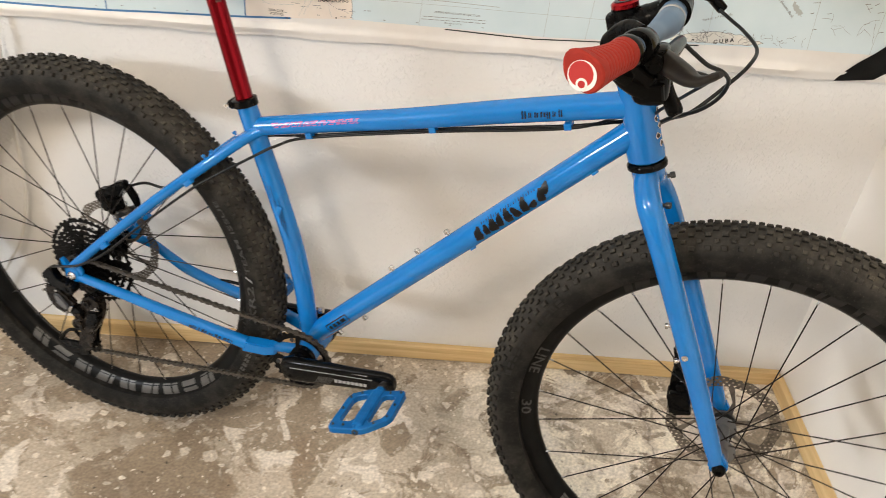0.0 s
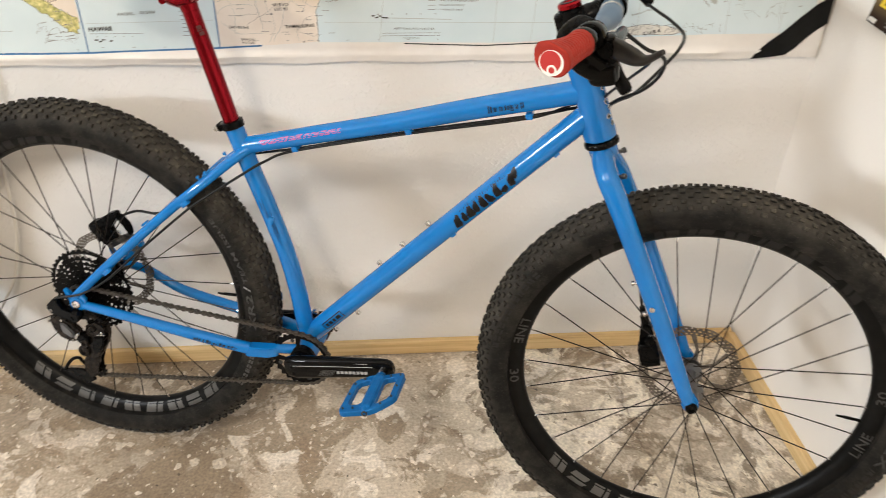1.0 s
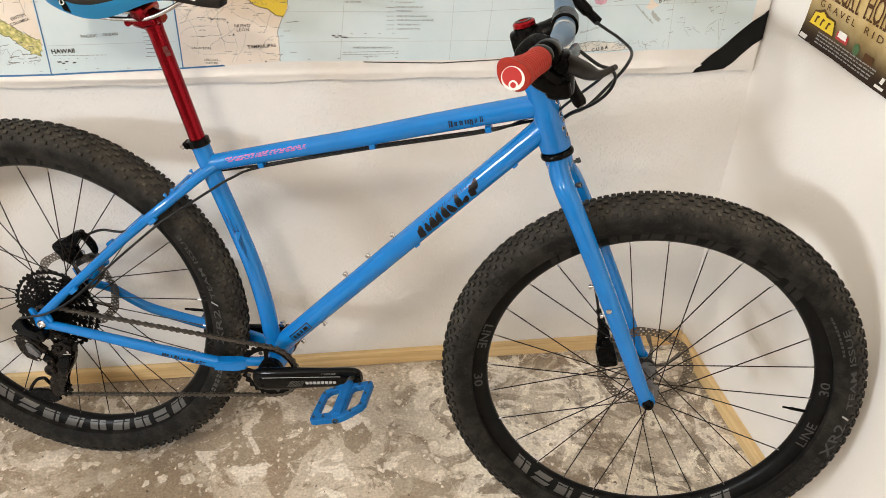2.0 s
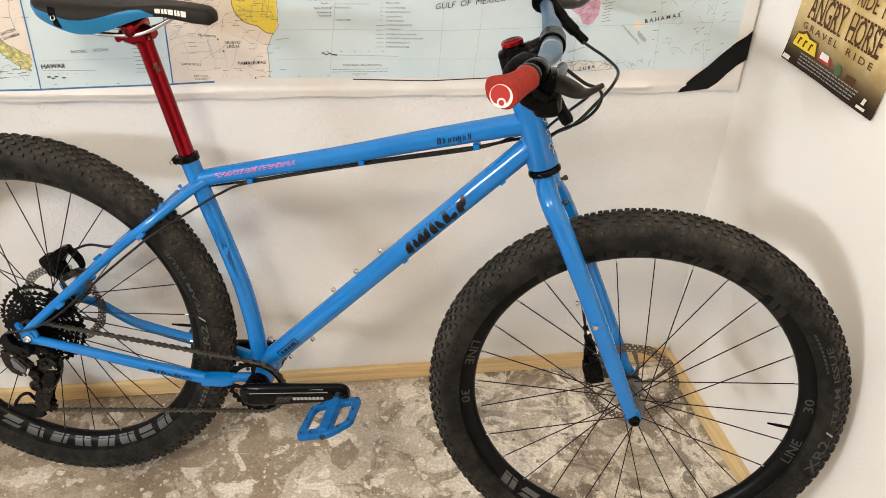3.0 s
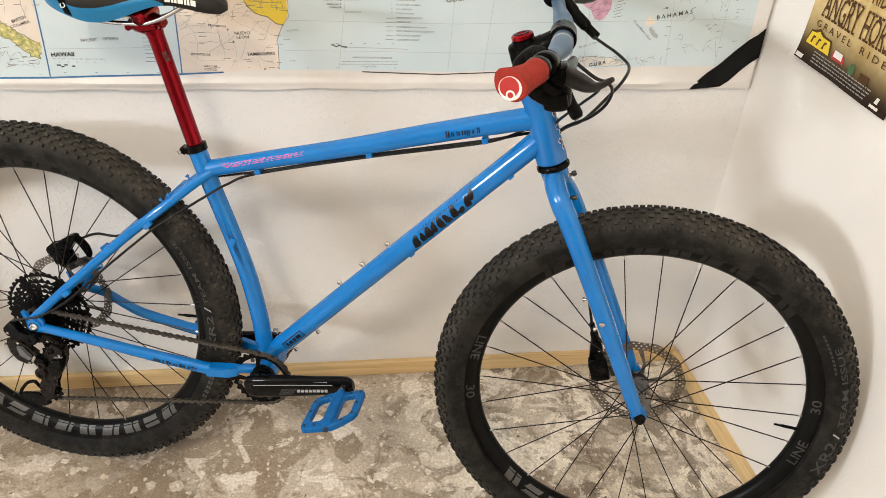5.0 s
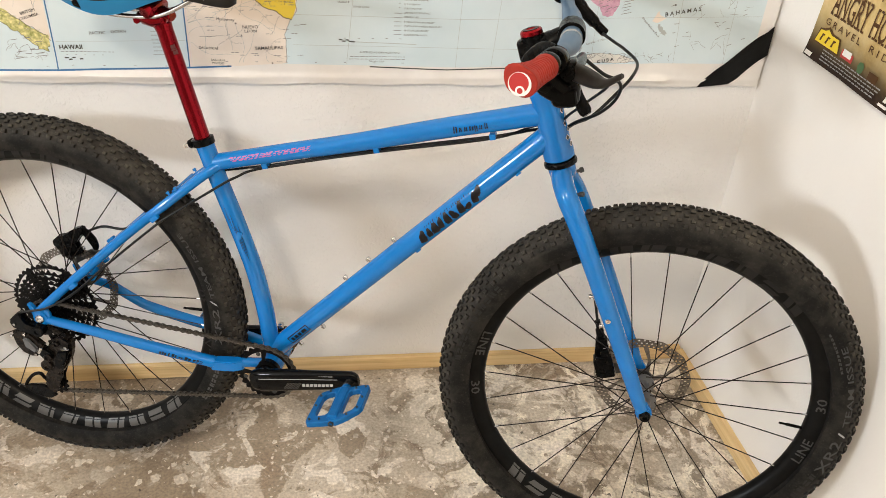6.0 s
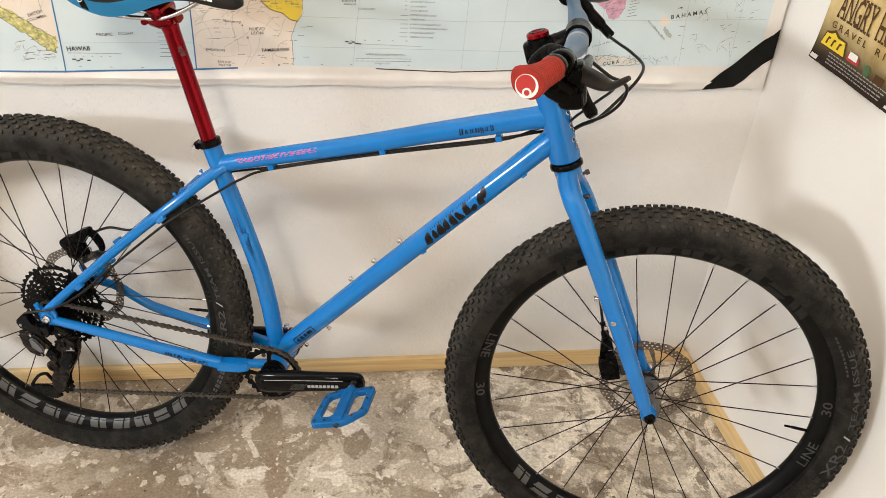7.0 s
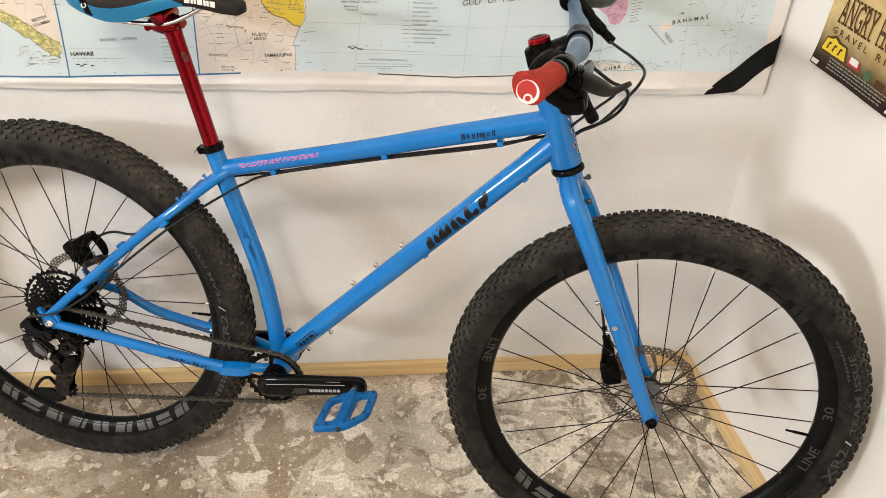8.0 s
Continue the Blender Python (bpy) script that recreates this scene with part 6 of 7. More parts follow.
bsx = (B(0.463, 0.000) - DT0).dot(dt_dir)
for x0, x1, y0, y1 in ((0, 0.052, 0.0075, 0.0095), (0, 0.052, -0.0065, -0.0045), (0, 0.002, -0.0045, 0.0075), (0.050, 0.052, -0.0045, 0.0075), (0.006, 0.012, -0.002, 0.005), (0.015, 0.022, -0.002, 0.005), (0.025, 0.031, -0.002, 0.005), (0.034, 0.045, -0.002, 0.005)):
    on_tube(bm, DT0, dt_dir, 0.0195, bsx + x0, bsx + x1, y0 - 0.004, y1 - 0.004, 0.0, 2)
part("frame_mark", bm, M_INK, down_tube, "black printed badge", smooth=False)
bm = bmesh.new()
sp0, sp1 = B(0.3535, 0.258), B(0.3955, 0.125)
st_dir = (sp1 - sp0).normalized()
for i in range(7):
    y = -0.006 + 0.0022 * i
    on_tube(bm, sp0, st_dir, 0.0168, 0.018 * (i % 3) - 0.01 + 0.008 * i, 0.03 + 0.010 * i, y, y + 0.0009, 0.01, 1)
for i in range(3):
    on_tube(bm, sp0, st_dir, 0.0168, 0.055 + 0.012 * i, 0.085 + 0.012 * i, 0.001 + 0.0022 * i, 0.0018 + 0.0022 * i, 0.006, 1)
part("frame_mark", bm, M_INK, seat_tube, "thin black printed lines", smooth=False)
bm = bmesh.new()
c0 = B(0.232, -0.035, 0.068)
c1 = B(0.330, -0.0492, 0.0615)
ct = (c1 - c0).normalized()
rr = random.Random(9)
x = 0.0
while x < 0.084:
    w = rr.uniform(0.0025, 0.006)
    on_tube(bm, c0, ct, 0.0116, x, x + w, -0.003, rr.choice((0.0015, 0.003, 0.004)), 0.001, 2)
    x += w + rr.choice((0.0012, 0.0012, 0.004))
part("frame_mark", bm, M_INK, bicycle, "small black printed blocks", smooth=False)
for size, lift, paint, note in ((1.12, 0.0244, M_WHITE, "black and white printed head badge"), (0.85, 0.0248, M_INK, "black fill of the head badge")):
    bm = bmesh.new()
    for k in range(6):
        a = radians(16 + (k % 2) * 14)
        c = B(*on_axis(0.452 + 0.011 * k))
        fwd_n = (SIDE * math.sin(a) + Vector((0.94, 0, 0.342)) * math.cos(a)).normalized()
        tn = AXIS.cross(fwd_n).normalized()
        outline = [(size * 0.0042 * (0.8 + 0.35 * math.sin(q * 2.4 + k)) * math.cos(q), size * 0.0050 * (0.8 + 0.3 * math.cos(q * 3 + k)) * math.sin(q)) for q in (2 * math.pi * j / 12 for j in range(12))]
        bm.faces.new([bm.verts.new(c + fwd_n * (lift - 9.0 * x * x) + tn * x + AXIS * y) for x, y in outline])
    part("head_badge", bm, paint, head_tube, note, smooth=False)

# ---------------------------------------------------------------- the wall map
M_PAPER = speckled(mat("map_paper", (0.78, 0.75, 0.71), 0.5), 9, (0.72, 0.695, 0.665), (0.82, 0.80, 0.775))
M_SEA = speckled(mat("map_sea", (0.63, 0.74, 0.79), 0.42), 7, (0.59, 0.71, 0.76), (0.66, 0.765, 0.81))
M_LAND = speckled(mat("map_land", (0.78, 0.70, 0.62), 0.45), 16, (0.76, 0.675, 0.59), (0.82, 0.745, 0.67))
M_ISLAND = speckled(mat("map_island", (0.74, 0.74, 0.70), 0.45), 40, (0.70, 0.70, 0.66), (0.80, 0.77, 0.71))
M_YELLOW = mat("map_yellow", (0.80, 0.62, 0.07), 0.45)
M_COAST = speckled(mat("map_coast", (0.62, 0.6, 0.2), 0.45), 170, (0.28, 0.30, 0.08), (0.84, 0.76, 0.36))
M_MAPPINK = speckled(mat("map_pink", (0.66, 0.36, 0.48), 0.45), 120, (0.55, 0.27, 0.40), (0.74, 0.46, 0.58))
M_MAPBLUE = mat("map_blue_line", (0.04, 0.16, 0.36), 0.45)
M_MAPINK = mat("map_ink", (0.03, 0.03, 0.03), 0.5)
M_MAPGREY = mat("map_grey_ink", (0.09, 0.09, 0.09), 0.5)
M_MAPCAPTION = mat("map_caption_ink", (0.20, 0.20, 0.20), 0.5)
M_MAPFAINT = mat("map_faint_ink", (0.42, 0.46, 0.46), 0.5)
M_TAPE = speckled(mat("black_tape", (0.004, 0.004, 0.004), 0.5, spec=0.15), 40, (0.003, 0.003, 0.003), (0.009, 0.009, 0.009), rough=(0.4, 0.6), depth=0.0004)
MAP_X0, MAP_X1 = -1.75, 0.322


def paper_y(x, z):
    """How far the paper stands off the wall: it sags away along its loose lower edge."""
    k = math.exp(-((z - 0.757) / 0.028) ** 2)
    wave = 0.55 + 0.35 * math.sin(x * 5.1 + 0.6) + 0.2 * math.sin(x * 13.0)
    lift = 0.010 * k * max(0.1, wave) if x < 0.05 else 0.010 * k * max(0.05, wave) * max(0.0, (0.2 - x) / 0.15 if x < 0.2 else 0.0)
    lift = 0.5 * lift + 0.0075 * math.exp(-((z - 0.7715) / 0.0065) ** 2) * max(0.25, wave) * (1.0 if x < 0.12 else 0.2)
    crease = 0.0012 * math.exp(-((z - 0.776 - 0.004 * math.sin(x * 7)) / 0.006) ** 2) * (1 if x < -0.3 else 0.4)
    ripple = 0.0012 * math.sin(x * 9 + z * 5) * math.sin(z * 11 - x * 3)
    return -0.0035 - lift + crease - abs(ripple)


def on_map(x, z, lift):
    return Vector((x, paper_y(x, z) - 0.5 * lift, z))


bm = bmesh.new()
nx, zs = 150, [0.757, 0.760, 0.764, 0.768, 0.772, 0.776, 0.780, 0.785, 0.79, 0.80, 0.81, 0.83, 0.86, 0.89, 0.92, 0.95, 0.99, 1.05, 1.15, 1.3, 1.5, 1.7]
rings = []
for z in zs:
    row = []
    for i in range(nx + 1):
        x = MAP_X0 + (MAP_X1 - MAP_X0) * i / nx
        zz = z + (0.0015 * math.sin(x * 31) * (1 if z < 0.758 else 0))
        row.append((x, zz))
    rings.append(row)
front = [[bm.verts.new(on_map(x, z, 0.0)) for x, z in row] for row in rings]
back = [[bm.verts.new(on_map(x, z, -0.0004)) for x, z in row] for row in rings]
for g in (front, back):
    for a, b in zip(g, g[1:]):
        for i in range(nx):
            bm.faces.new((a[i], a[i + 1], b[i + 1], b[i]))
for i in range(nx):
    bm.faces.new((front[0][i], front[0][i + 1], back[0][i + 1], back[0][i]))
wall_map = tagged(finish("wall_map", bm, M_PAPER, None, True), "large paper wall map with a creased loose lower edge", "map")


def sheet(name, outline, lift, material, label="", cell=0.03):
    """A printed area: an outline filled and cut small enough to follow the paper."""
    bm = bmesh.new()
    bm.faces.new([bm.verts.new((x, 0, z)) for x, z in outline])
    lo = [min(p[k] for p in outline) for k in (0, 1)]
    hi = [max(p[k] for p in outline) for k in (0, 1)]
    for axis, k in (((1, 0, 0), 0), ((0, 0, 1), 1)):
        c = lo[k] + cell
        while c < min(hi[k], 1.02 if k else 9):
            geom = list(bm.verts) + list(bm.edges) + list(bm.faces)
            bmesh.ops.bisect_plane(bm, geom=geom, plane_co=(c, 0, 0) if k == 0 else (0, 0, c), plane_no=axis)
            c += cell if k == 0 else cell * 0.45
    for v in bm.verts:
        v.co = on_map(v.co.x, v.co.z, lift)
    return part(name, bm, material, wall_map, label)


def lines(name, segs, width, lift, material):
    """Thin printed strokes given as (x0, z0, x1, z1)."""
    bm = bmesh.new()
    for x0, z0, x1, z1 in segs:
        d = Vector((x1 - x0, 0, z1 - z0))
        n = max(1, int(d.length / 0.02))
        o = Vector((-d.z, 0, d.x)).normalized() * width / 2
        prev = None
        for k in range(n + 1):
            p = Vector((x0, 0, z0)) + d * (k / n)
            pair = [bm.verts.new(on_map((p + o).x, (p + o).z, lift)), bm.verts.new(on_map((p - o).x, (p - o).z, lift))]
            if prev:
                bm.faces.new((prev[0], prev[1], pair[1], pair[0]))
            prev = pair
    return tagged(part(name, bm, material, wall_map, smooth=False), kind="stuff")


def rough_line(pts, amount, seed, n=5):
    """A ragged coast between the given corners."""
    r = random.Random(seed)
    out = []
    for (x0, z0), (x1, z1) in zip(pts, pts[1:]):
        for k in range(n):
            f = k / n
            out.append((x0 + (x1 - x0) * f + r.uniform(-amount, amount), z0 + (z1 - z0) * f + r.uniform(-amount, amount)))
    return out + [pts[-1]]


coast = rough_line([(-0.632, 0.797), (-0.632, 0.825), (-0.633, 0.856), (-0.623, 0.882), (-0.611, 0.899), (-0.612, 0.952), (-0.598, 1.02)], 0.0012, 2)
sheet("sea_print", [(-0.640, 0.797), (-0.30, 0.7925), (0.10, 0.806), (0.294, 0.806), (0.290, 1.55), (-0.640, 1.55)], 0.0003, M_SEA, "pale blue-green printed sea")
sheet("land_print", [(-0.811, 0.790), (-0.72, 0.792)] + coast + [(-0.50, 1.25), (-0.52, 1.55), (-0.811, 1.55)], 0.0006, M_LAND, "cream printed land")
sheet("sea_print", [(-1.70, 0.781), (-1.045, 0.782), (-1.045, 1.55), (-1.70, 1.55)], 0.0003, M_SEA)
sheet("sea_print", [(-1.045, 0.782), (-0.811, 0.788), (-0.811, 1.02), (-1.045, 1.02)], 0.0004, M_SEA)
bc = rough_line([(-1.047, 0.838), (-1.062, 0.852), (-1.085, 0.866), (-1.104, 0.882), (-1.14, 0.90), (-1.22, 0.955), (-1.30, 1.02)], 0.0022, 4)
sheet("land_print", bc + [(-1.30, 1.5), (-1.047, 1.5)], 0.0006, M_LAND)
c1 = rough_line([(-1.052, 0.846), (-1.075, 0.858), (-1.092, 0.872), (-1.11, 0.889), (-1.15, 0.910)], 0.0025, 6)
c2 = rough_line([(-1.17, 0.905), (-1.12, 0.866), (-1.095, 0.848), (-1.078, 0.828), (-1.058, 0.815), (-1.051, 0.826)], 0.003, 8)
sheet("coast_print", c1 + c2, 0.0008, M_COAST, "mottled yellow-green printed coast", cell=0.02)
tx = rough_line([(-0.692, 1.02), (-0.692, 0.951), (-0.690, 0.934), (-0.684, 0.918), (-0.668, 0.905), (-0.648, 0.898), (-0.636, 0.888), (-0.620, 0.883)], 0.001, 3)
sheet("land_print", tx + [(-0.616, 0.893), (-0.6115, 0.906), (-0.6135, 0.93), (-0.6125, 0.952), (-0.600, 1.02)], 0.0009, M_YELLOW, "bright yellow printed land")
fl = rough_line([(-0.075, 1.0), (-0.066, 0.955), (-0.060, 0.930), (-0.042, 0.918), (-0.034, 0.903), (-0.022, 0.899), (-0.012, 0.904), (-0.004, 0.918), (-0.003, 0.94), (-0.012, 0.97), (-0.030, 1.0)], 0.0012, 5)
sheet("land_print", fl, 0.0006, M_MAPPINK, "pink printed peninsula", cell=0.02)
cu = rough_line([(-0.090, 0.815), (-0.05, 0.822), (-0.018, 0.826), (0.02, 0.822), (0.055, 0.812), (0.03, 0.806), (-0.02, 0.806), (-0.06, 0.804), (-0.10, 0.806)], 0.0014, 12)
sheet("land_print", cu, 0.0006, M_ISLAND, cell=0.02)
sheet("land_print", rough_line([(0.074, 0.902), (0.078, 0.914), (0.083, 0.903), (0.096, 0.898), (0.080, 0.888), (0.069, 0.892)], 0.001, 13), 0.0006, M_LAND, cell=0.02)
sheet("reef_print", rough_line([(0.084, 0.886), (0.094, 0.878), (0.104, 0.868), (0.100, 0.862), (0.090, 0.870), (0.082, 0.880)], 0.002, 14), 0.0006, M_MAPFAINT, cell=0.02)
lines("border_line", [(-1.70, 0.7815, -1.12, 0.7800), (-1.12, 0.7800, -1.045, 0.7808), (-1.045, 0.7808, -0.972, 0.7836), (-0.972, 0.7836, -0.811, 0.7876), (-0.811, 0.7876, -0.735, 0.7912)], 0.0032, 0.0011, M_MAPBLUE)
lines("inset_line", [(-1.045, 0.782, -1.045, 1.0), (-0.811, 0.788, -0.811, 1.0), (-1.045, 0.948, -0.811, 0.951)], 0.0022, 0.0012, M_MAPBLUE)
lines("border_line", [(-0.476, 0.7925, -0.394, 0.7895), (-0.394, 0.7895, -0.327, 0.7875), (-0.327, 0.7875, -0.215, 0.7915), (-0.215, 0.7915, -0.05, 0.7990)], 0.0022, 0.0008, M_MAPINK)
lines("coast_line", [(a[0], a[1], b[0], b[1]) for a, b in zip(coast, coast[1:])], 0.0007, 0.0010, M_MAPGREY)
lines("state_line", [(a[0], a[1], b[0], b[1]) for a, b in zip(tx, tx[1:])], 0.0013, 0.0013, M_MAPINK)
lines("coast_line", [(a[0], a[1], b[0], b[1]) for a, b in zip(bc, bc[1:])] + [(a[0], a[1], b[0], b[1]) for a, b in zip(c2, c2[1:])], 0.0008, 0.0012, M_MAPGREY)
lines("coast_line", [(a[0], a[1], b[0], b[1]) for a, b in zip(cu, cu[1:])], 0.0007, 0.0010, M_MAPGREY)
# grid of latitude and longitude, state borders and rivers
lines("grid_line", [(-0.62, 0.893, -0.30, 0.889), (-0.30, 0.889, 0.29, 0.905), (-0.62, 0.835, -0.1, 0.83), (-0.52, 0.797, -0.505, 0.96), (-0.31, 0.793, -0.305, 0.96), (-0.24, 0.793, -0.23, 0.96), (-0.04, 0.80, -0.045, 0.96), (0.13, 0.806, 0.12, 0.96), (0.235, 0.806, 0.232, 0.96), (-1.04, 0.835, -0.815, 0.84)], 0.0006, 0.0006, M_MAPFAINT)
r3 = random.Random(21)


def wander(n, box, inside, step=0.006, turn=0.55, length=12):
    """Rivers and borders: lines that wind on in small steps."""
    out = []
    for _ in range(n):
        x, z, a = r3.uniform(box[0], box[1]), r3.uniform(box[2], box[3]), r3.uniform(0, 6.28)
        for _ in range(length):
            a += r3.uniform(-turn, turn)
            x2, z2 = x + step * math.cos(a), z + step * math.sin(a)
            if not inside(x2, z2) or not inside(x, z):
                break
            out.append((x, z, x2, z2))
            x, z = x2, z2
    return out


lines("river_line", wander(15, (-0.80, -0.65, 0.795, 0.955), lambda x, z: -0.808 < x < -0.638 and 0.793 < z < 0.965, 0.005, 0.45), 0.0004, 0.0010, M_MAPCAPTION)
lines("river_line", wander(20, (-1.25, -1.055, 0.86, 0.98), lambda x, z: x < -1.052 and z > 0.857 - 0.62 * (x + 1.047)), 0.0005, 0.0010, M_MAPGREY)
lines("river_line", wander(12, (-0.685, -0.62, 0.905, 0.96), lambda x, z: -0.688 < x < -0.616 and z > 0.905), 0.0005, 0.0012, M_MAPGREY)
# shoals and island chains in the sea
lines("shoal_line", wander(26, (0.10, 0.27, 0.825, 0.945), lambda x, z: 0.095 < x < 0.28 and 0.815 < z < 0.96, 0.003, 0.22, 6), 0.0004, 0.0010, M_MAPCAPTION)
lines("shoal_line", wander(16, (0.02, 0.13, 0.808, 0.825), lambda x, z: 0.0 < x < 0.15 and 0.806 < z < 0.83, 0.003, 0.9, 6), 0.0005, 0.0012, M_MAPCAPTION)
lines("shoal_line", wander(16, (-1.12, -1.06, 0.79, 0.84), lambda x, z: x < -1.05 and 0.786 < z < 0.845, 0.003, 0.9, 6), 0.0005, 0.0012, M_MAPCAPTION)
# small captions that cannot be read: plain strokes
segs = []
for k in range(34):
    x, z, w = r3.uniform(-0.80, -0.66), r3.uniform(0.80, 0.955), r3.uniform(0.006, 0.013)
    if z > 0.895:
        segs.append((x, z, x + w, z + 0.0004))
for k in range(40):
    x, z, w = r3.uniform(-0.062, -0.012), r3.uniform(0.908, 0.985), r3.uniform(0.004, 0.009)
    segs.append((x, z, x + w, z + 0.003))
for k in range(14):
    z = 0.895 + k * 0.006
    segs.append((-0.098 + r3.uniform(-0.005, 0.01), z, -0.072 + r3.uniform(-0.01, 0.006), z + 0.002))
    segs.append((0.000 + r3.uniform(0, 0.006), z + 0.01, 0.02 + r3.uniform(-0.006, 0.008), z + 0.014))
for k in range(7):
    z = 0.812 + 0.0075 * k
    segs.append((-0.872 + r3.uniform(-0.006, 0.006), z, -0.845 + r3.uniform(-0.006, 0.004), z + 0.0003))
for k in range(14):
    x, z = r3.uniform(-1.115, -1.075), r3.uniform(0.80, 0.842)
    segs.append((x, z, x + r3.uniform(0.008, 0.02), z + r3.uniform(-0.001, 0.004)))
for k in range(18):
    x, z = r3.uniform(0.10, 0.27), r3.uniform(0.83, 0.945)
    segs.append((x, z, x + r3.uniform(0.005, 0.011), z + r3.uniform(0.001, 0.004)))
for k in range(8):
    segs.append((-1.245 + 0.01 * k, 0.822, -1.238 + 0.01 * k, 0.822))
for z, x0, x1 in ((0.940, -0.508, -0.445), (0.813, -0.514, -0.409), (0.808, -0.516, -0.409), (0.8165, -1.035, -0.943), (0.790, -1.23, -1.17), (0.797, -1.245, -1.235)):
    x = x0
    while x < x1:
        w = r3.uniform(0.004, 0.010)
        segs.append((x, z, min(x + w, x1), z))
        x += w + 0.0022
for z in (0.899, 0.8905):
    segs.append((-0.432, z, -0.418, z))
for z in (0.910, 0.918, 0.926, 0.934, 0.942):
    segs.append((-0.424, z, -0.421, z))
CLEAR = ((-0.806, -0.74, 0.817, 0.836), (-0.706, -0.625, 0.817, 0.838), (-0.72, -0.67, 0.850, 0.877), (-0.785, -0.738, 0.788, 0.811), (-0.765, -0.712, 0.870, 0.892), (-1.106, -1.05, 0.866, 0.902))
for x0, x1, z0, z1, n in ((-0.805, -0.645, 0.797, 0.96, 52), (-1.30, -1.06, 0.90, 0.99, 40), (-0.688, -0.618, 0.905, 0.96, 22), (-0.64, -0.60, 0.80, 0.875, 10)):
    for k in range(n):
        x, z = r3.uniform(x0, x1), r3.uniform(z0, z1)
        if (x0 < -1.2 and z < 0.875 - 0.62 * (x + 1.047)) or any(a < x < b and c < z < d for a, b, c, d in CLEAR):
            continue
        for w in (r3.uniform(0.003, 0.006), r3.uniform(0.003, 0.008)):
            segs.append((x, z, x + w, z + 0.0003))
            x += w + 0.0014
for z, n in ((0.9160, 9), (0.8810, 7)):
    for k in range(n):
        segs.append((-1.290 + 0.03 * k, z, -1.278 + 0.03 * k, z))
for k in range(5):
    segs.append((-1.026 + 0.0155 * k, 0.8105, -1.0235 + 0.0155 * k, 0.8105))
    segs.append((-0.525 + 0.026 * k, 0.8495, -0.521 + 0.026 * k, 0.8490))
for k in range(12):
    segs.append((-1.02 + 0.055 * k, 0.7905 if k < 4 else 0.8005, -1.016 + 0.055 * k, 0.7905 if k < 4 else 0.8005))
tagged(lines("caption_print", segs, 0.0010, 0.0014, M_MAPCAPTION), kind="stuff")
lines("road_line", wander(20, (-0.805, -0.64, 0.797, 0.96), lambda x, z: -0.809 < x < -0.636 and 0.794 < z < 0.965, 0.007, 0.30, 16), 0.0005, 0.0009, M_MAPFAINT)
lines("road_line", wander(26, (-1.30, -1.055, 0.87, 0.99), lambda x, z: x < -1.052 and z > 0.862 - 0.62 * (x + 1.047), 0.007, 0.30, 14), 0.0005, 0.0009, M_MAPFAINT)
lines("road_line", wander(20, (-0.688, -0.616, 0.90, 0.98), lambda x, z: -0.688 < x < -0.616 and z > 0.908, 0.005, 0.3, 10), 0.0005, 0.0013, M_COAST)
lines("ridge_line", wander(46, (-1.15, -1.055, 0.82, 0.91), lambda x, z: x < -1.052 and 0.822 - 0.55 * (x + 1.047) < z < 0.848 - 0.62 * (x + 1.047), 0.0025, 0.8, 5), 0.0006, 0.0013, M_MAPCAPTION)
lines("shore_line", wander(30, (-0.09, 0.06, 0.806, 0.826), lambda x, z: -0.10 < x < 0.08 and 0.804 < z < 0.829, 0.003, 0.9, 7), 0.0006, 0.0013, M_MAPCAPTION)
lines("legend_line", [(-0.432, 0.8825, -0.418, 0.8825), (-0.432, 0.8745, -0.418, 0.8745), (-0.432, 0.8655, -0.418, 0.8655), (-0.432, 0.8575, -0.418, 0.8575), (-0.513, 0.935, -0.511, 0.935), (-0.5135, 0.948, -0.511, 0.948)], 0.0009, 0.0014, M_MAPCAPTION)
lines("scale_line", [(-0.505, 0.842, -0.389, 0.8385)], 0.0012, 0.0014, M_MAPFAINT)
lines("scale_bar", [(-0.534, 0.8465, -0.528, 0.846), (-0.528, 0.8435, -0.522, 0.843), (-0.522, 0.846, -0.516, 0.8455), (-0.516, 0.843, -0.505, 0.842), (-1.030, 0.8045, -1.023, 0.8045), (-1.023, 0.8015, -1.017, 0.802), (-1.017, 0.8050, -1.011, 0.805), (-1.004, 0.8025, -0.998, 0.803)], 0.0024, 0.0014, M_MAPINK)
lines("city_dot", [(-0.722, 0.8745, -0.7195, 0.8745), (-0.7135, 0.852, -0.7115, 0.852), (-0.660, 0.798, -0.6575, 0.798), (-0.742, 0.791, -0.740, 0.791), (-0.064, 0.8085, -0.060, 0.8085), (0.1065, 0.925, 0.1105, 0.925), (-0.517, 0.932, -0.514, 0.932), (-0.517, 0.924, -0.515, 0.924), (-0.517, 0.918, -0.515, 0.918), (-0.517, 0.948, -0.5135, 0.948)], 0.0028, 0.0015, M_MAPINK)


def map_text(text, x0, z0, x1, z1, material=None, bold=0.0, shear=0.0, lift=0.0018, height=None):
    d = Vector((x1 - x0, 0, z1 - z0))
    e = d.normalized()
    n = Vector((-e.z, 0, e.x))
    return lettering(text, lambda a, b: on_map(x0 + e.x * a + n.x * b, z0 + e.z * a + n.z * b, lift), d.length, material or M_MAPINK, wall_map, bold, shear, height)


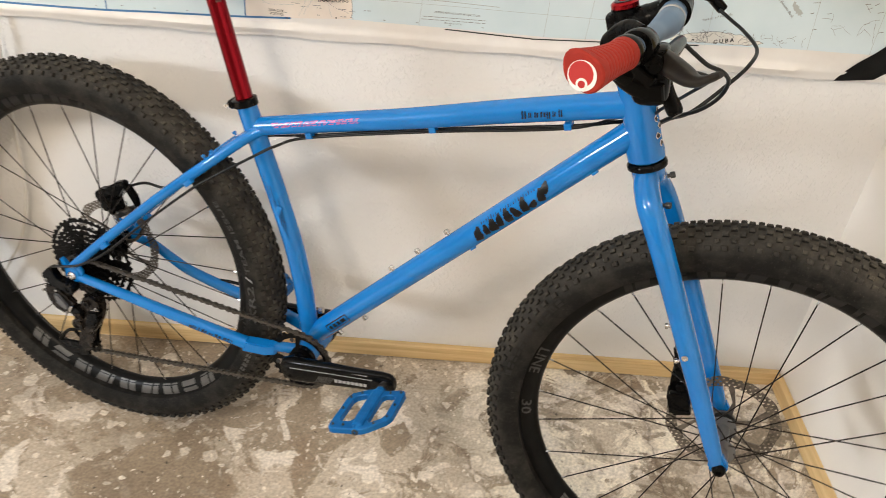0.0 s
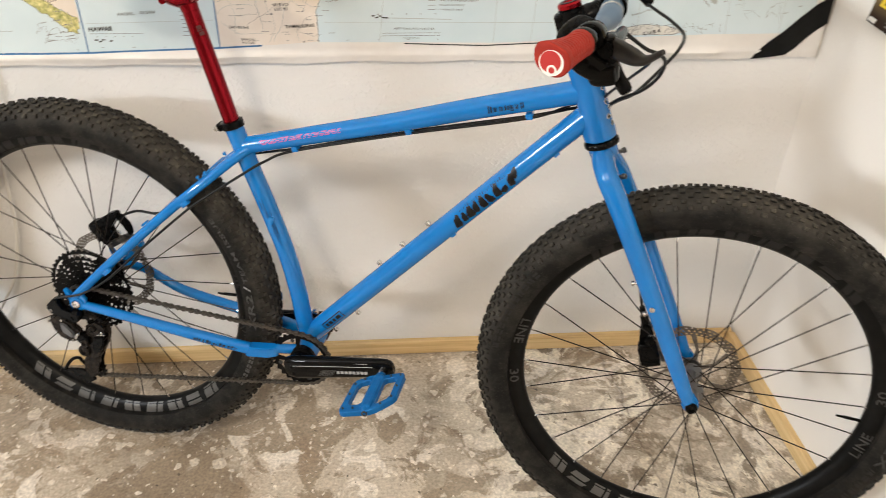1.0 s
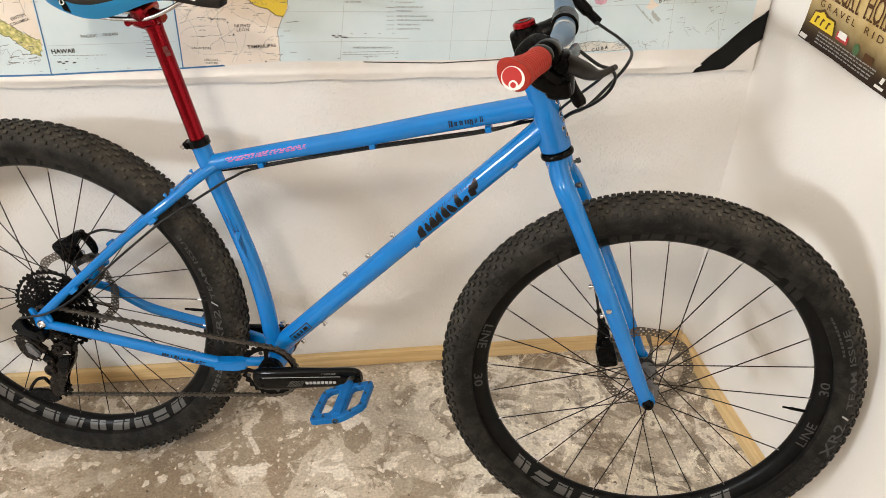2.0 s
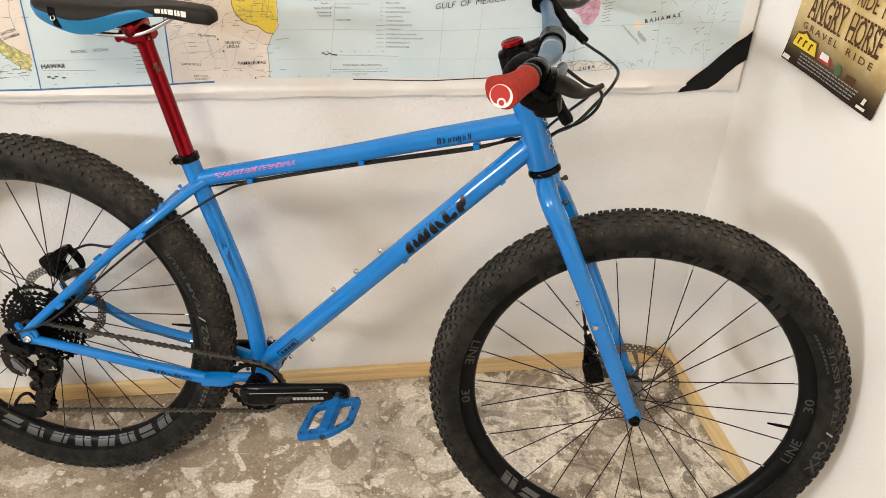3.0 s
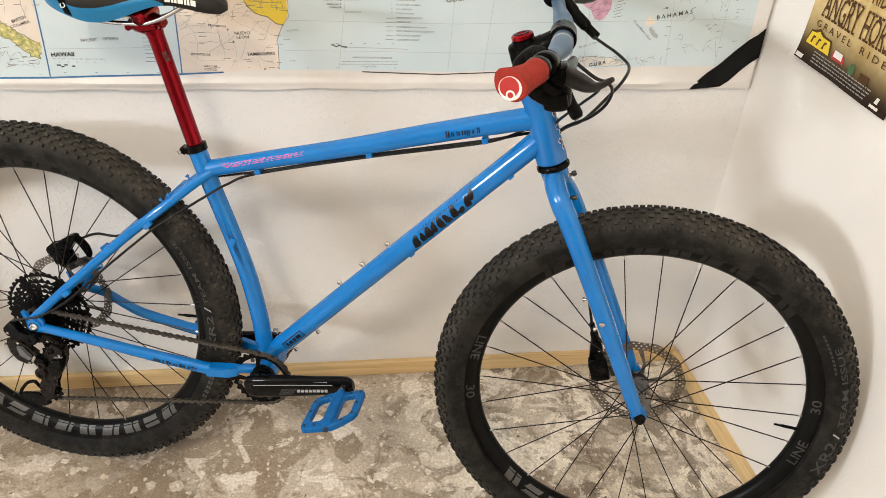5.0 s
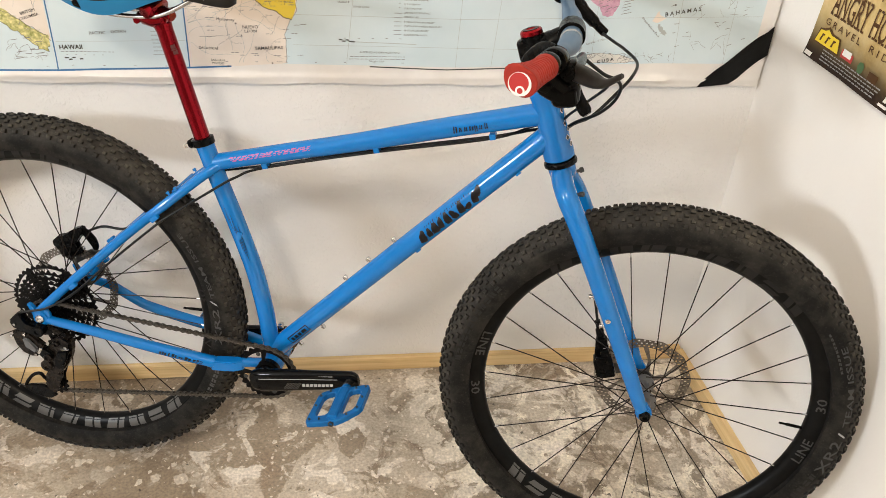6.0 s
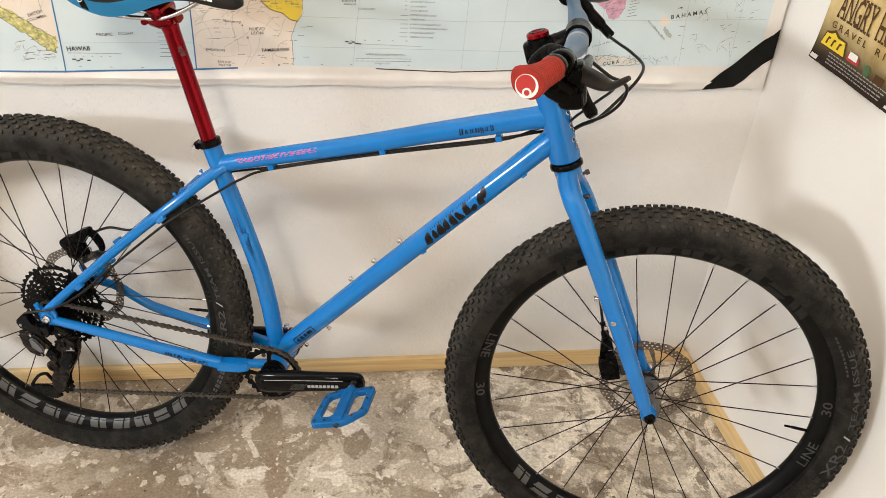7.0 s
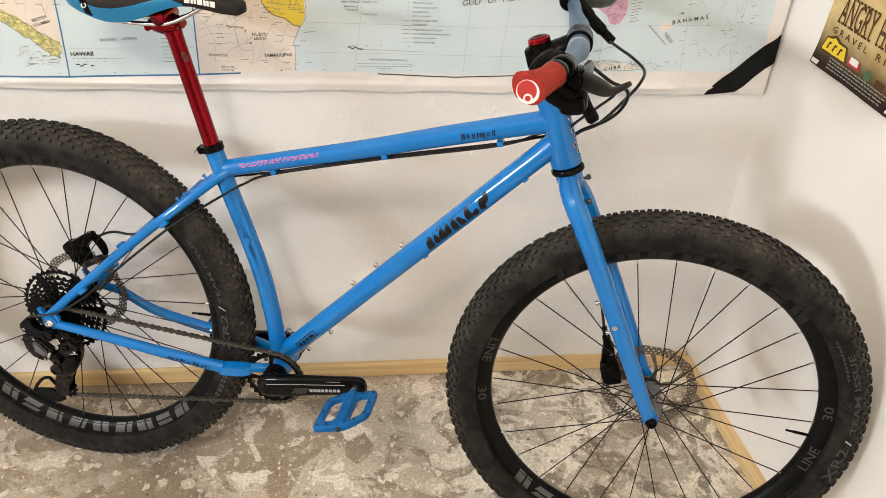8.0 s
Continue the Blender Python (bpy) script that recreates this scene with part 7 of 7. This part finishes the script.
map_text("HAWAII", -1.036, 0.8205, -0.996, 0.8220, bold=0.022)
map_text("PACIFIC", -0.980, 0.8490, -0.952, 0.8505, M_MAPGREY)
map_text("OCEAN", -0.942, 0.8520, -0.916, 0.8535, M_MAPGREY)
map_text("BRITISH", -1.089, 0.8830, -1.064, 0.8920, bold=0.004)
map_text("COLUMBIA", -1.093, 0.8730, -1.059, 0.8840, bold=0.006)
map_text("NUEVO", -0.709, 0.8650, -0.681, 0.8658, bold=0.004)
map_text("LEÓN", -0.706, 0.8575, -0.684, 0.8580, bold=0.004, height=0.0068)
map_text("TAMAULIPAS", -0.690, 0.8240, -0.638, 0.8265, bold=0.010)
map_text("ZACATECAS", -0.791, 0.8250, -0.756, 0.8235, bold=0.004)
map_text("SAN LUIS", -0.771, 0.8015, -0.746, 0.8005, bold=0.004)
map_text("POTOSI", -0.769, 0.7950, -0.748, 0.7945, bold=0.004)
map_text("Monterrey", -0.755, 0.8800, -0.723, 0.8785)
map_text("GULF  OF  MEXICO", -0.321, 0.9300, -0.187, 0.9460, M_MAPINK, shear=0.25)
map_text("B A H A M A S", 0.093, 0.9020, 0.163, 0.9150, bold=0.016)
map_text("C U B A", -0.027, 0.8045, 0.006, 0.8110, bold=0.024)
map_text("Washington, D.C.", -0.560, 0.9465, -0.520, 0.9470)
map_text("New York", -0.545, 0.9305, -0.519, 0.9310, bold=0.004)
map_text("Baltimore", -0.540, 0.9225, -0.5195, 0.9227, bold=0.004)
map_text("Austin", -0.5325, 0.9395, -0.5195, 0.9395, bold=0.004)
map_text("Oakland", -0.536, 0.9165, -0.5195, 0.9165, bold=0.004)
map_text("MAJOR CITIES", -0.508, 0.9315, -0.479, 0.9315, M_MAPGREY)
map_text("OTHER CITIES", -0.508, 0.9080, -0.479, 0.9080, M_MAPGREY)
map_text("INTERNATIONAL BOUNDARY", -0.413, 0.8810, -0.356, 0.8800, M_MAPGREY)
map_text("STATE OR PROVINCIAL BOUNDARY", -0.413, 0.8730, -0.342, 0.8720, M_MAPGREY)
map_text("TIME ZONE BOUNDARY", -0.413, 0.8645, -0.366, 0.8640, M_MAPGREY)
map_text("CONTINENTAL DIVIDE", -0.413, 0.8560, -0.369, 0.8555, M_MAPGREY)
map_text("LIMITED ACCESS ROAD", -0.414, 0.8985, -0.365, 0.8980, M_MAPGREY)
map_text("OTHER ROAD", -0.414, 0.8905, -0.386, 0.8902, M_MAPGREY)
map_text("STATE HIGHWAY", -0.414, 0.9070, -0.380, 0.9065, M_MAPGREY)
map_text("U.S. HIGHWAY", -0.414, 0.9150, -0.384, 0.9145, M_MAPGREY)
map_text("INTERSTATE HIGHWAY", -0.414, 0.9235, -0.368, 0.9230, M_MAPGREY)
map_text("MOUNTAIN PEAK", -0.414, 0.9320, -0.378, 0.9315, M_MAPGREY)
map_text("SMALL PARK", -0.414, 0.9405, -0.388, 0.9400, M_MAPGREY)
map_text("ALBERS EQUAL AREA PROJECTION", -0.495, 0.8205, -0.420, 0.8190, M_MAPGREY)
map_text("Printed in U.S.A.", -0.477, 0.8025, -0.448, 0.8020, M_MAPGREY)
map_text("Straits of Florida", -0.055, 0.8420, -0.009, 0.8560, M_MAPCAPTION, shear=0.2, height=0.0040)
map_text("Grand Bahama Bank", 0.046, 0.8980, 0.088, 0.8590, M_MAPCAPTION, shear=0.2, height=0.0042)

# black tape over the map's corner
bm = bmesh.new()
tape = [(0.193, 0.7545), (0.203, 0.771), (0.222, 0.792), (0.244, 0.811), (0.270, 0.838), (0.295, 0.862), (0.312, 0.874), (0.3235, 0.887), (0.3245, 0.855), (0.3255, 0.826), (0.308, 0.812), (0.290, 0.793), (0.275, 0.775), (0.258, 0.7625), (0.235, 0.7600)]
lo = [bm.verts.new((x, -0.0050 - 0.001 * math.sin(x * 60), z)) for x, z in tape]
hi = [bm.verts.new((x, -0.0056 - 0.001 * math.sin(x * 60), z)) for x, z in tape]
bm.faces.new(lo)
bm.faces.new(hi[::-1])
for i in range(len(tape)):
    j = (i + 1) % len(tape)
    bm.faces.new((lo[i], lo[j], hi[j], hi[i]))
tagged(finish("tape", bm, M_TAPE, None, False), "strip of black cloth tape across the map's corner", "tape")

# ---------------------------------------------------------------- the poster on the side wall


def poster_material():
    m = mat("poster_paper", (0.55, 0.40, 0.2), 0.4, spec=0.2)
    c = coords(m)
    n = node(m, "ShaderNodeTexNoise", Scale=8.0, Detail=6.0, Roughness=0.65)
    link(m, c, "Object", n, "Vector")
    r = ramp(m, [(0.32, (0.30, 0.19, 0.065)), (0.5, (0.56, 0.40, 0.16)), (0.70, (0.74, 0.58, 0.31))])
    link(m, n, "Fac", r, "Fac")
    sep = m.node_tree.nodes.new("ShaderNodeSeparateXYZ")
    link(m, c, "Object", sep, "Vector")
    foot = node(m, "ShaderNodeMapRange", From_Min=0.885, From_Max=0.985, To_Min=1.0, To_Max=0.0)
    foot.interpolation_type = "SMOOTHSTEP"
    link(m, sep, "Z", foot, "Value")
    mix = m.node_tree.nodes.new("ShaderNodeMixRGB")
    link(m, foot, "Result", mix, "Fac")
    link(m, r, "Color", mix, "Color1")
    mix.inputs["Color2"].default_value = (0.026, 0.012, 0.006, 1)
    link(m, mix, "Color", bsdf(m), "Base Color")
    return m


M_POSTER = poster_material()
M_BROWN = mat("poster_brown_ink", (0.095, 0.046, 0.018), 0.5, spec=0.15)
M_LOGOYELLOW = mat("poster_yellow", (0.75, 0.55, 0.02), 0.4)
M_LOGORED = mat("poster_red", (0.45, 0.03, 0.03), 0.4)
M_LOGOGREEN = mat("poster_green", (0.06, 0.14, 0.05), 0.4)
ES = radians(SKEW)
E_DIR, E_IN = Vector((math.sin(ES), -math.cos(ES), 0)), Vector((-math.cos(ES), -math.sin(ES), 0))


def on_east(a, z, lift):
    """A point on the side wall: a metres from the corner, z up, lift off the wall."""
    tilt = (z - 0.877) * 0.06
    curl = 0.004 * max(0.0, (0.93 - z) / 0.05) ** 2 * (0.4 + 0.6 * abs(math.sin(a * 14)))
    return Vector((RX, 0, z)) + E_DIR * (a + tilt) + E_IN * (0.002 + lift + curl)


def east_grid(a0, a1, z0, z1, lift, n=26):
    bm = bmesh.new()
    g = [[bm.verts.new(on_east(a0 + (a1 - a0) * i / n, z0 + (z1 - z0) * j / n, lift)) for i in range(n + 1)] for j in range(n + 1)]
    for j in range(n):
        for i in range(n):
            bm.faces.new((g[j][i], g[j][i + 1], g[j + 1][i + 1], g[j + 1][i]))
    return bm


poster = tagged(finish("poster", east_grid(0.114, 0.390, 0.877, 1.28, 0.0), M_POSTER), "tan and brown printed event poster taped to the side wall", "poster")


def poster_text(text, a0, z0, a1, height, material, bold=0.004):
    return lettering(text, lambda a, b: on_east(a0 + a, z0 + b, 0.0018), a1 - a0, material, poster, bold, 0.0, height)


poster_text("ANGRY", 0.146, 0.968, 0.247, 0.050, M_BROWN, 0.008)
poster_text("HORSE", 0.259, 0.969, 0.349, 0.048, M_BROWN, 0.008)
poster_text("RIDE THE", 0.258, 1.030, 0.362, 0.030, M_BROWN)
# the slab feet of the big letters
bm = bmesh.new()
for a0, a1, z0, high in ((0.146, 0.247, 0.968, 0.050), (0.259, 0.349, 0.969, 0.048)):
    cell = (a1 - a0) / 5
    for k in range(5):
        for f0, f1, z, t in ((0.02, 0.38, -0.001, 0.0042), (0.56, 0.90, -0.001, 0.0042), (0.04, 0.40, high - 0.003, 0.0042), (0.54, 0.90, high - 0.003, 0.0042)):
            q0, q1, h0 = a0 + cell * (k + f0), a0 + cell * (k + f1), z0 + z
            bm.faces.new([bm.verts.new(on_east(q, h, 0.0021)) for q, h in ((q0, h0), (q1, h0), (q1, h0 + t), (q0, h0 + t))])
tagged(part("letter_slabs", bm, M_BROWN, poster, smooth=False), kind="stuff")
poster_text("G R A V E L", 0.143, 0.947, 0.247, 0.0125, M_BROWN)
poster_text("R I D E", 0.274, 0.947, 0.345, 0.0125, M_BROWN)


def poster_shape(name, outline, material, lift=0.0020):
    bm = bmesh.new()
    bm.faces.new([bm.verts.new(on_east(a, z, lift)) for a, z in outline])
    return part(name, bm, material, poster, smooth=False)


poster_shape("dark_mark", [(0.128, 0.908), (0.135, 0.936), (0.148, 0.940), (0.160, 0.946), (0.176, 0.939), (0.199, 0.938), (0.207, 0.909)], M_BROWN, 0.0016)
poster_shape("yellow_mark", [(0.131, 0.911), (0.138, 0.934), (0.152, 0.936), (0.160, 0.941), (0.172, 0.935), (0.196, 0.935), (0.203, 0.912)], M_LOGOYELLOW)
for a in (0.143, 0.160, 0.178):
    poster_shape("dark_stroke", [(a, 0.916), (a + 0.004, 0.930), (a + 0.012, 0.930), (a + 0.010, 0.926), (a + 0.007, 0.926), (a + 0.005, 0.916)], M_BROWN, 0.0024)
poster_shape("red_mark", [(0.212, 0.912), (0.212, 0.926), (0.246, 0.926), (0.246, 0.912)], M_LOGORED)
poster_shape("white_stroke", [(0.216, 0.917), (0.217, 0.929), (0.240, 0.929), (0.241, 0.917)], M_WHITE, 0.0024)
poster_shape("green_mark", [(0.272 + 0.009 * math.cos(k), 0.916 + 0.011 * math.sin(k)) for k in (0.3, 1.2, 2.1, 3.0, 4.0, 5.0, 5.7)], M_LOGOGREEN)
poster_shape("dark_mark", [(0.296, 0.905), (0.296, 0.921), (0.322, 0.921), (0.322, 0.905)], M_BROWN)
poster_shape("white_mark", [(0.118, 0.8805), (0.120, 0.8885), (0.141, 0.8885), (0.139, 0.8805)], M_WHITE)
poster_shape("white_mark", [(0.346, 0.8830), (0.347, 0.8880), (0.370, 0.8880), (0.369, 0.8830)], M_WHITE)
poster_shape("white_mark", [(0.354, 0.892), (0.356, 0.903), (0.364, 0.903), (0.362, 0.892)], M_WHITE)
bm = bmesh.new()
r4 = random.Random(31)
for z in (0.904, 0.898, 0.892, 0.886):
    a = 0.165
    while a < 0.33:
        w = r4.uniform(0.004, 0.012)
        bm.faces.new([bm.verts.new(on_east(q, h, 0.0022)) for q, h in ((a, z), (a + w, z), (a + w, z + 0.0022), (a, z + 0.0022))])
        a += w + 0.002
tagged(part("caption_print", bm, M_SILVERPRINT, poster, smooth=False), kind="stuff")

# ---------------------------------------------------------------- cords on the wall


def cord(name, pts, r, material, label):
    bm = bmesh.new()
    sweep(bm, smooth_path(pts, 8), r, 10)
    return tagged(finish(name, bm, material), label, "cable")


M_CORDWHITE = mat("white_cord", (0.72, 0.70, 0.66), 0.45)
cord("cable", [(-1.240, -0.006, 0.80), (-1.241, -0.011, 0.74), (-1.246, -0.013, 0.687), (-1.258, -0.013, 0.56), (-1.270, -0.012, 0.431), (-1.283, -0.012, 0.359), (-1.314, -0.013, 0.266), (-1.352, -0.014, 0.205), (-1.40, -0.017, 0.13), (-1.44, -0.030, 0.05), (-1.47, -0.05, 0.004), (-1.56, -0.07, 0.0035)], 0.003, M_CORDWHITE, "white cord hanging down the wall from behind the map")
cord("cable", [(-1.42, -0.010, 0.24), (-1.45, -0.012, 0.185), (-1.476, -0.014, 0.140), (-1.512, -0.018, 0.080), (-1.532, -0.028, 0.03), (-1.545, -0.05, 0.0045), (-1.60, -0.10, 0.004)], 0.0035, M_CABLE, "black cord hanging to the floor by the wall")
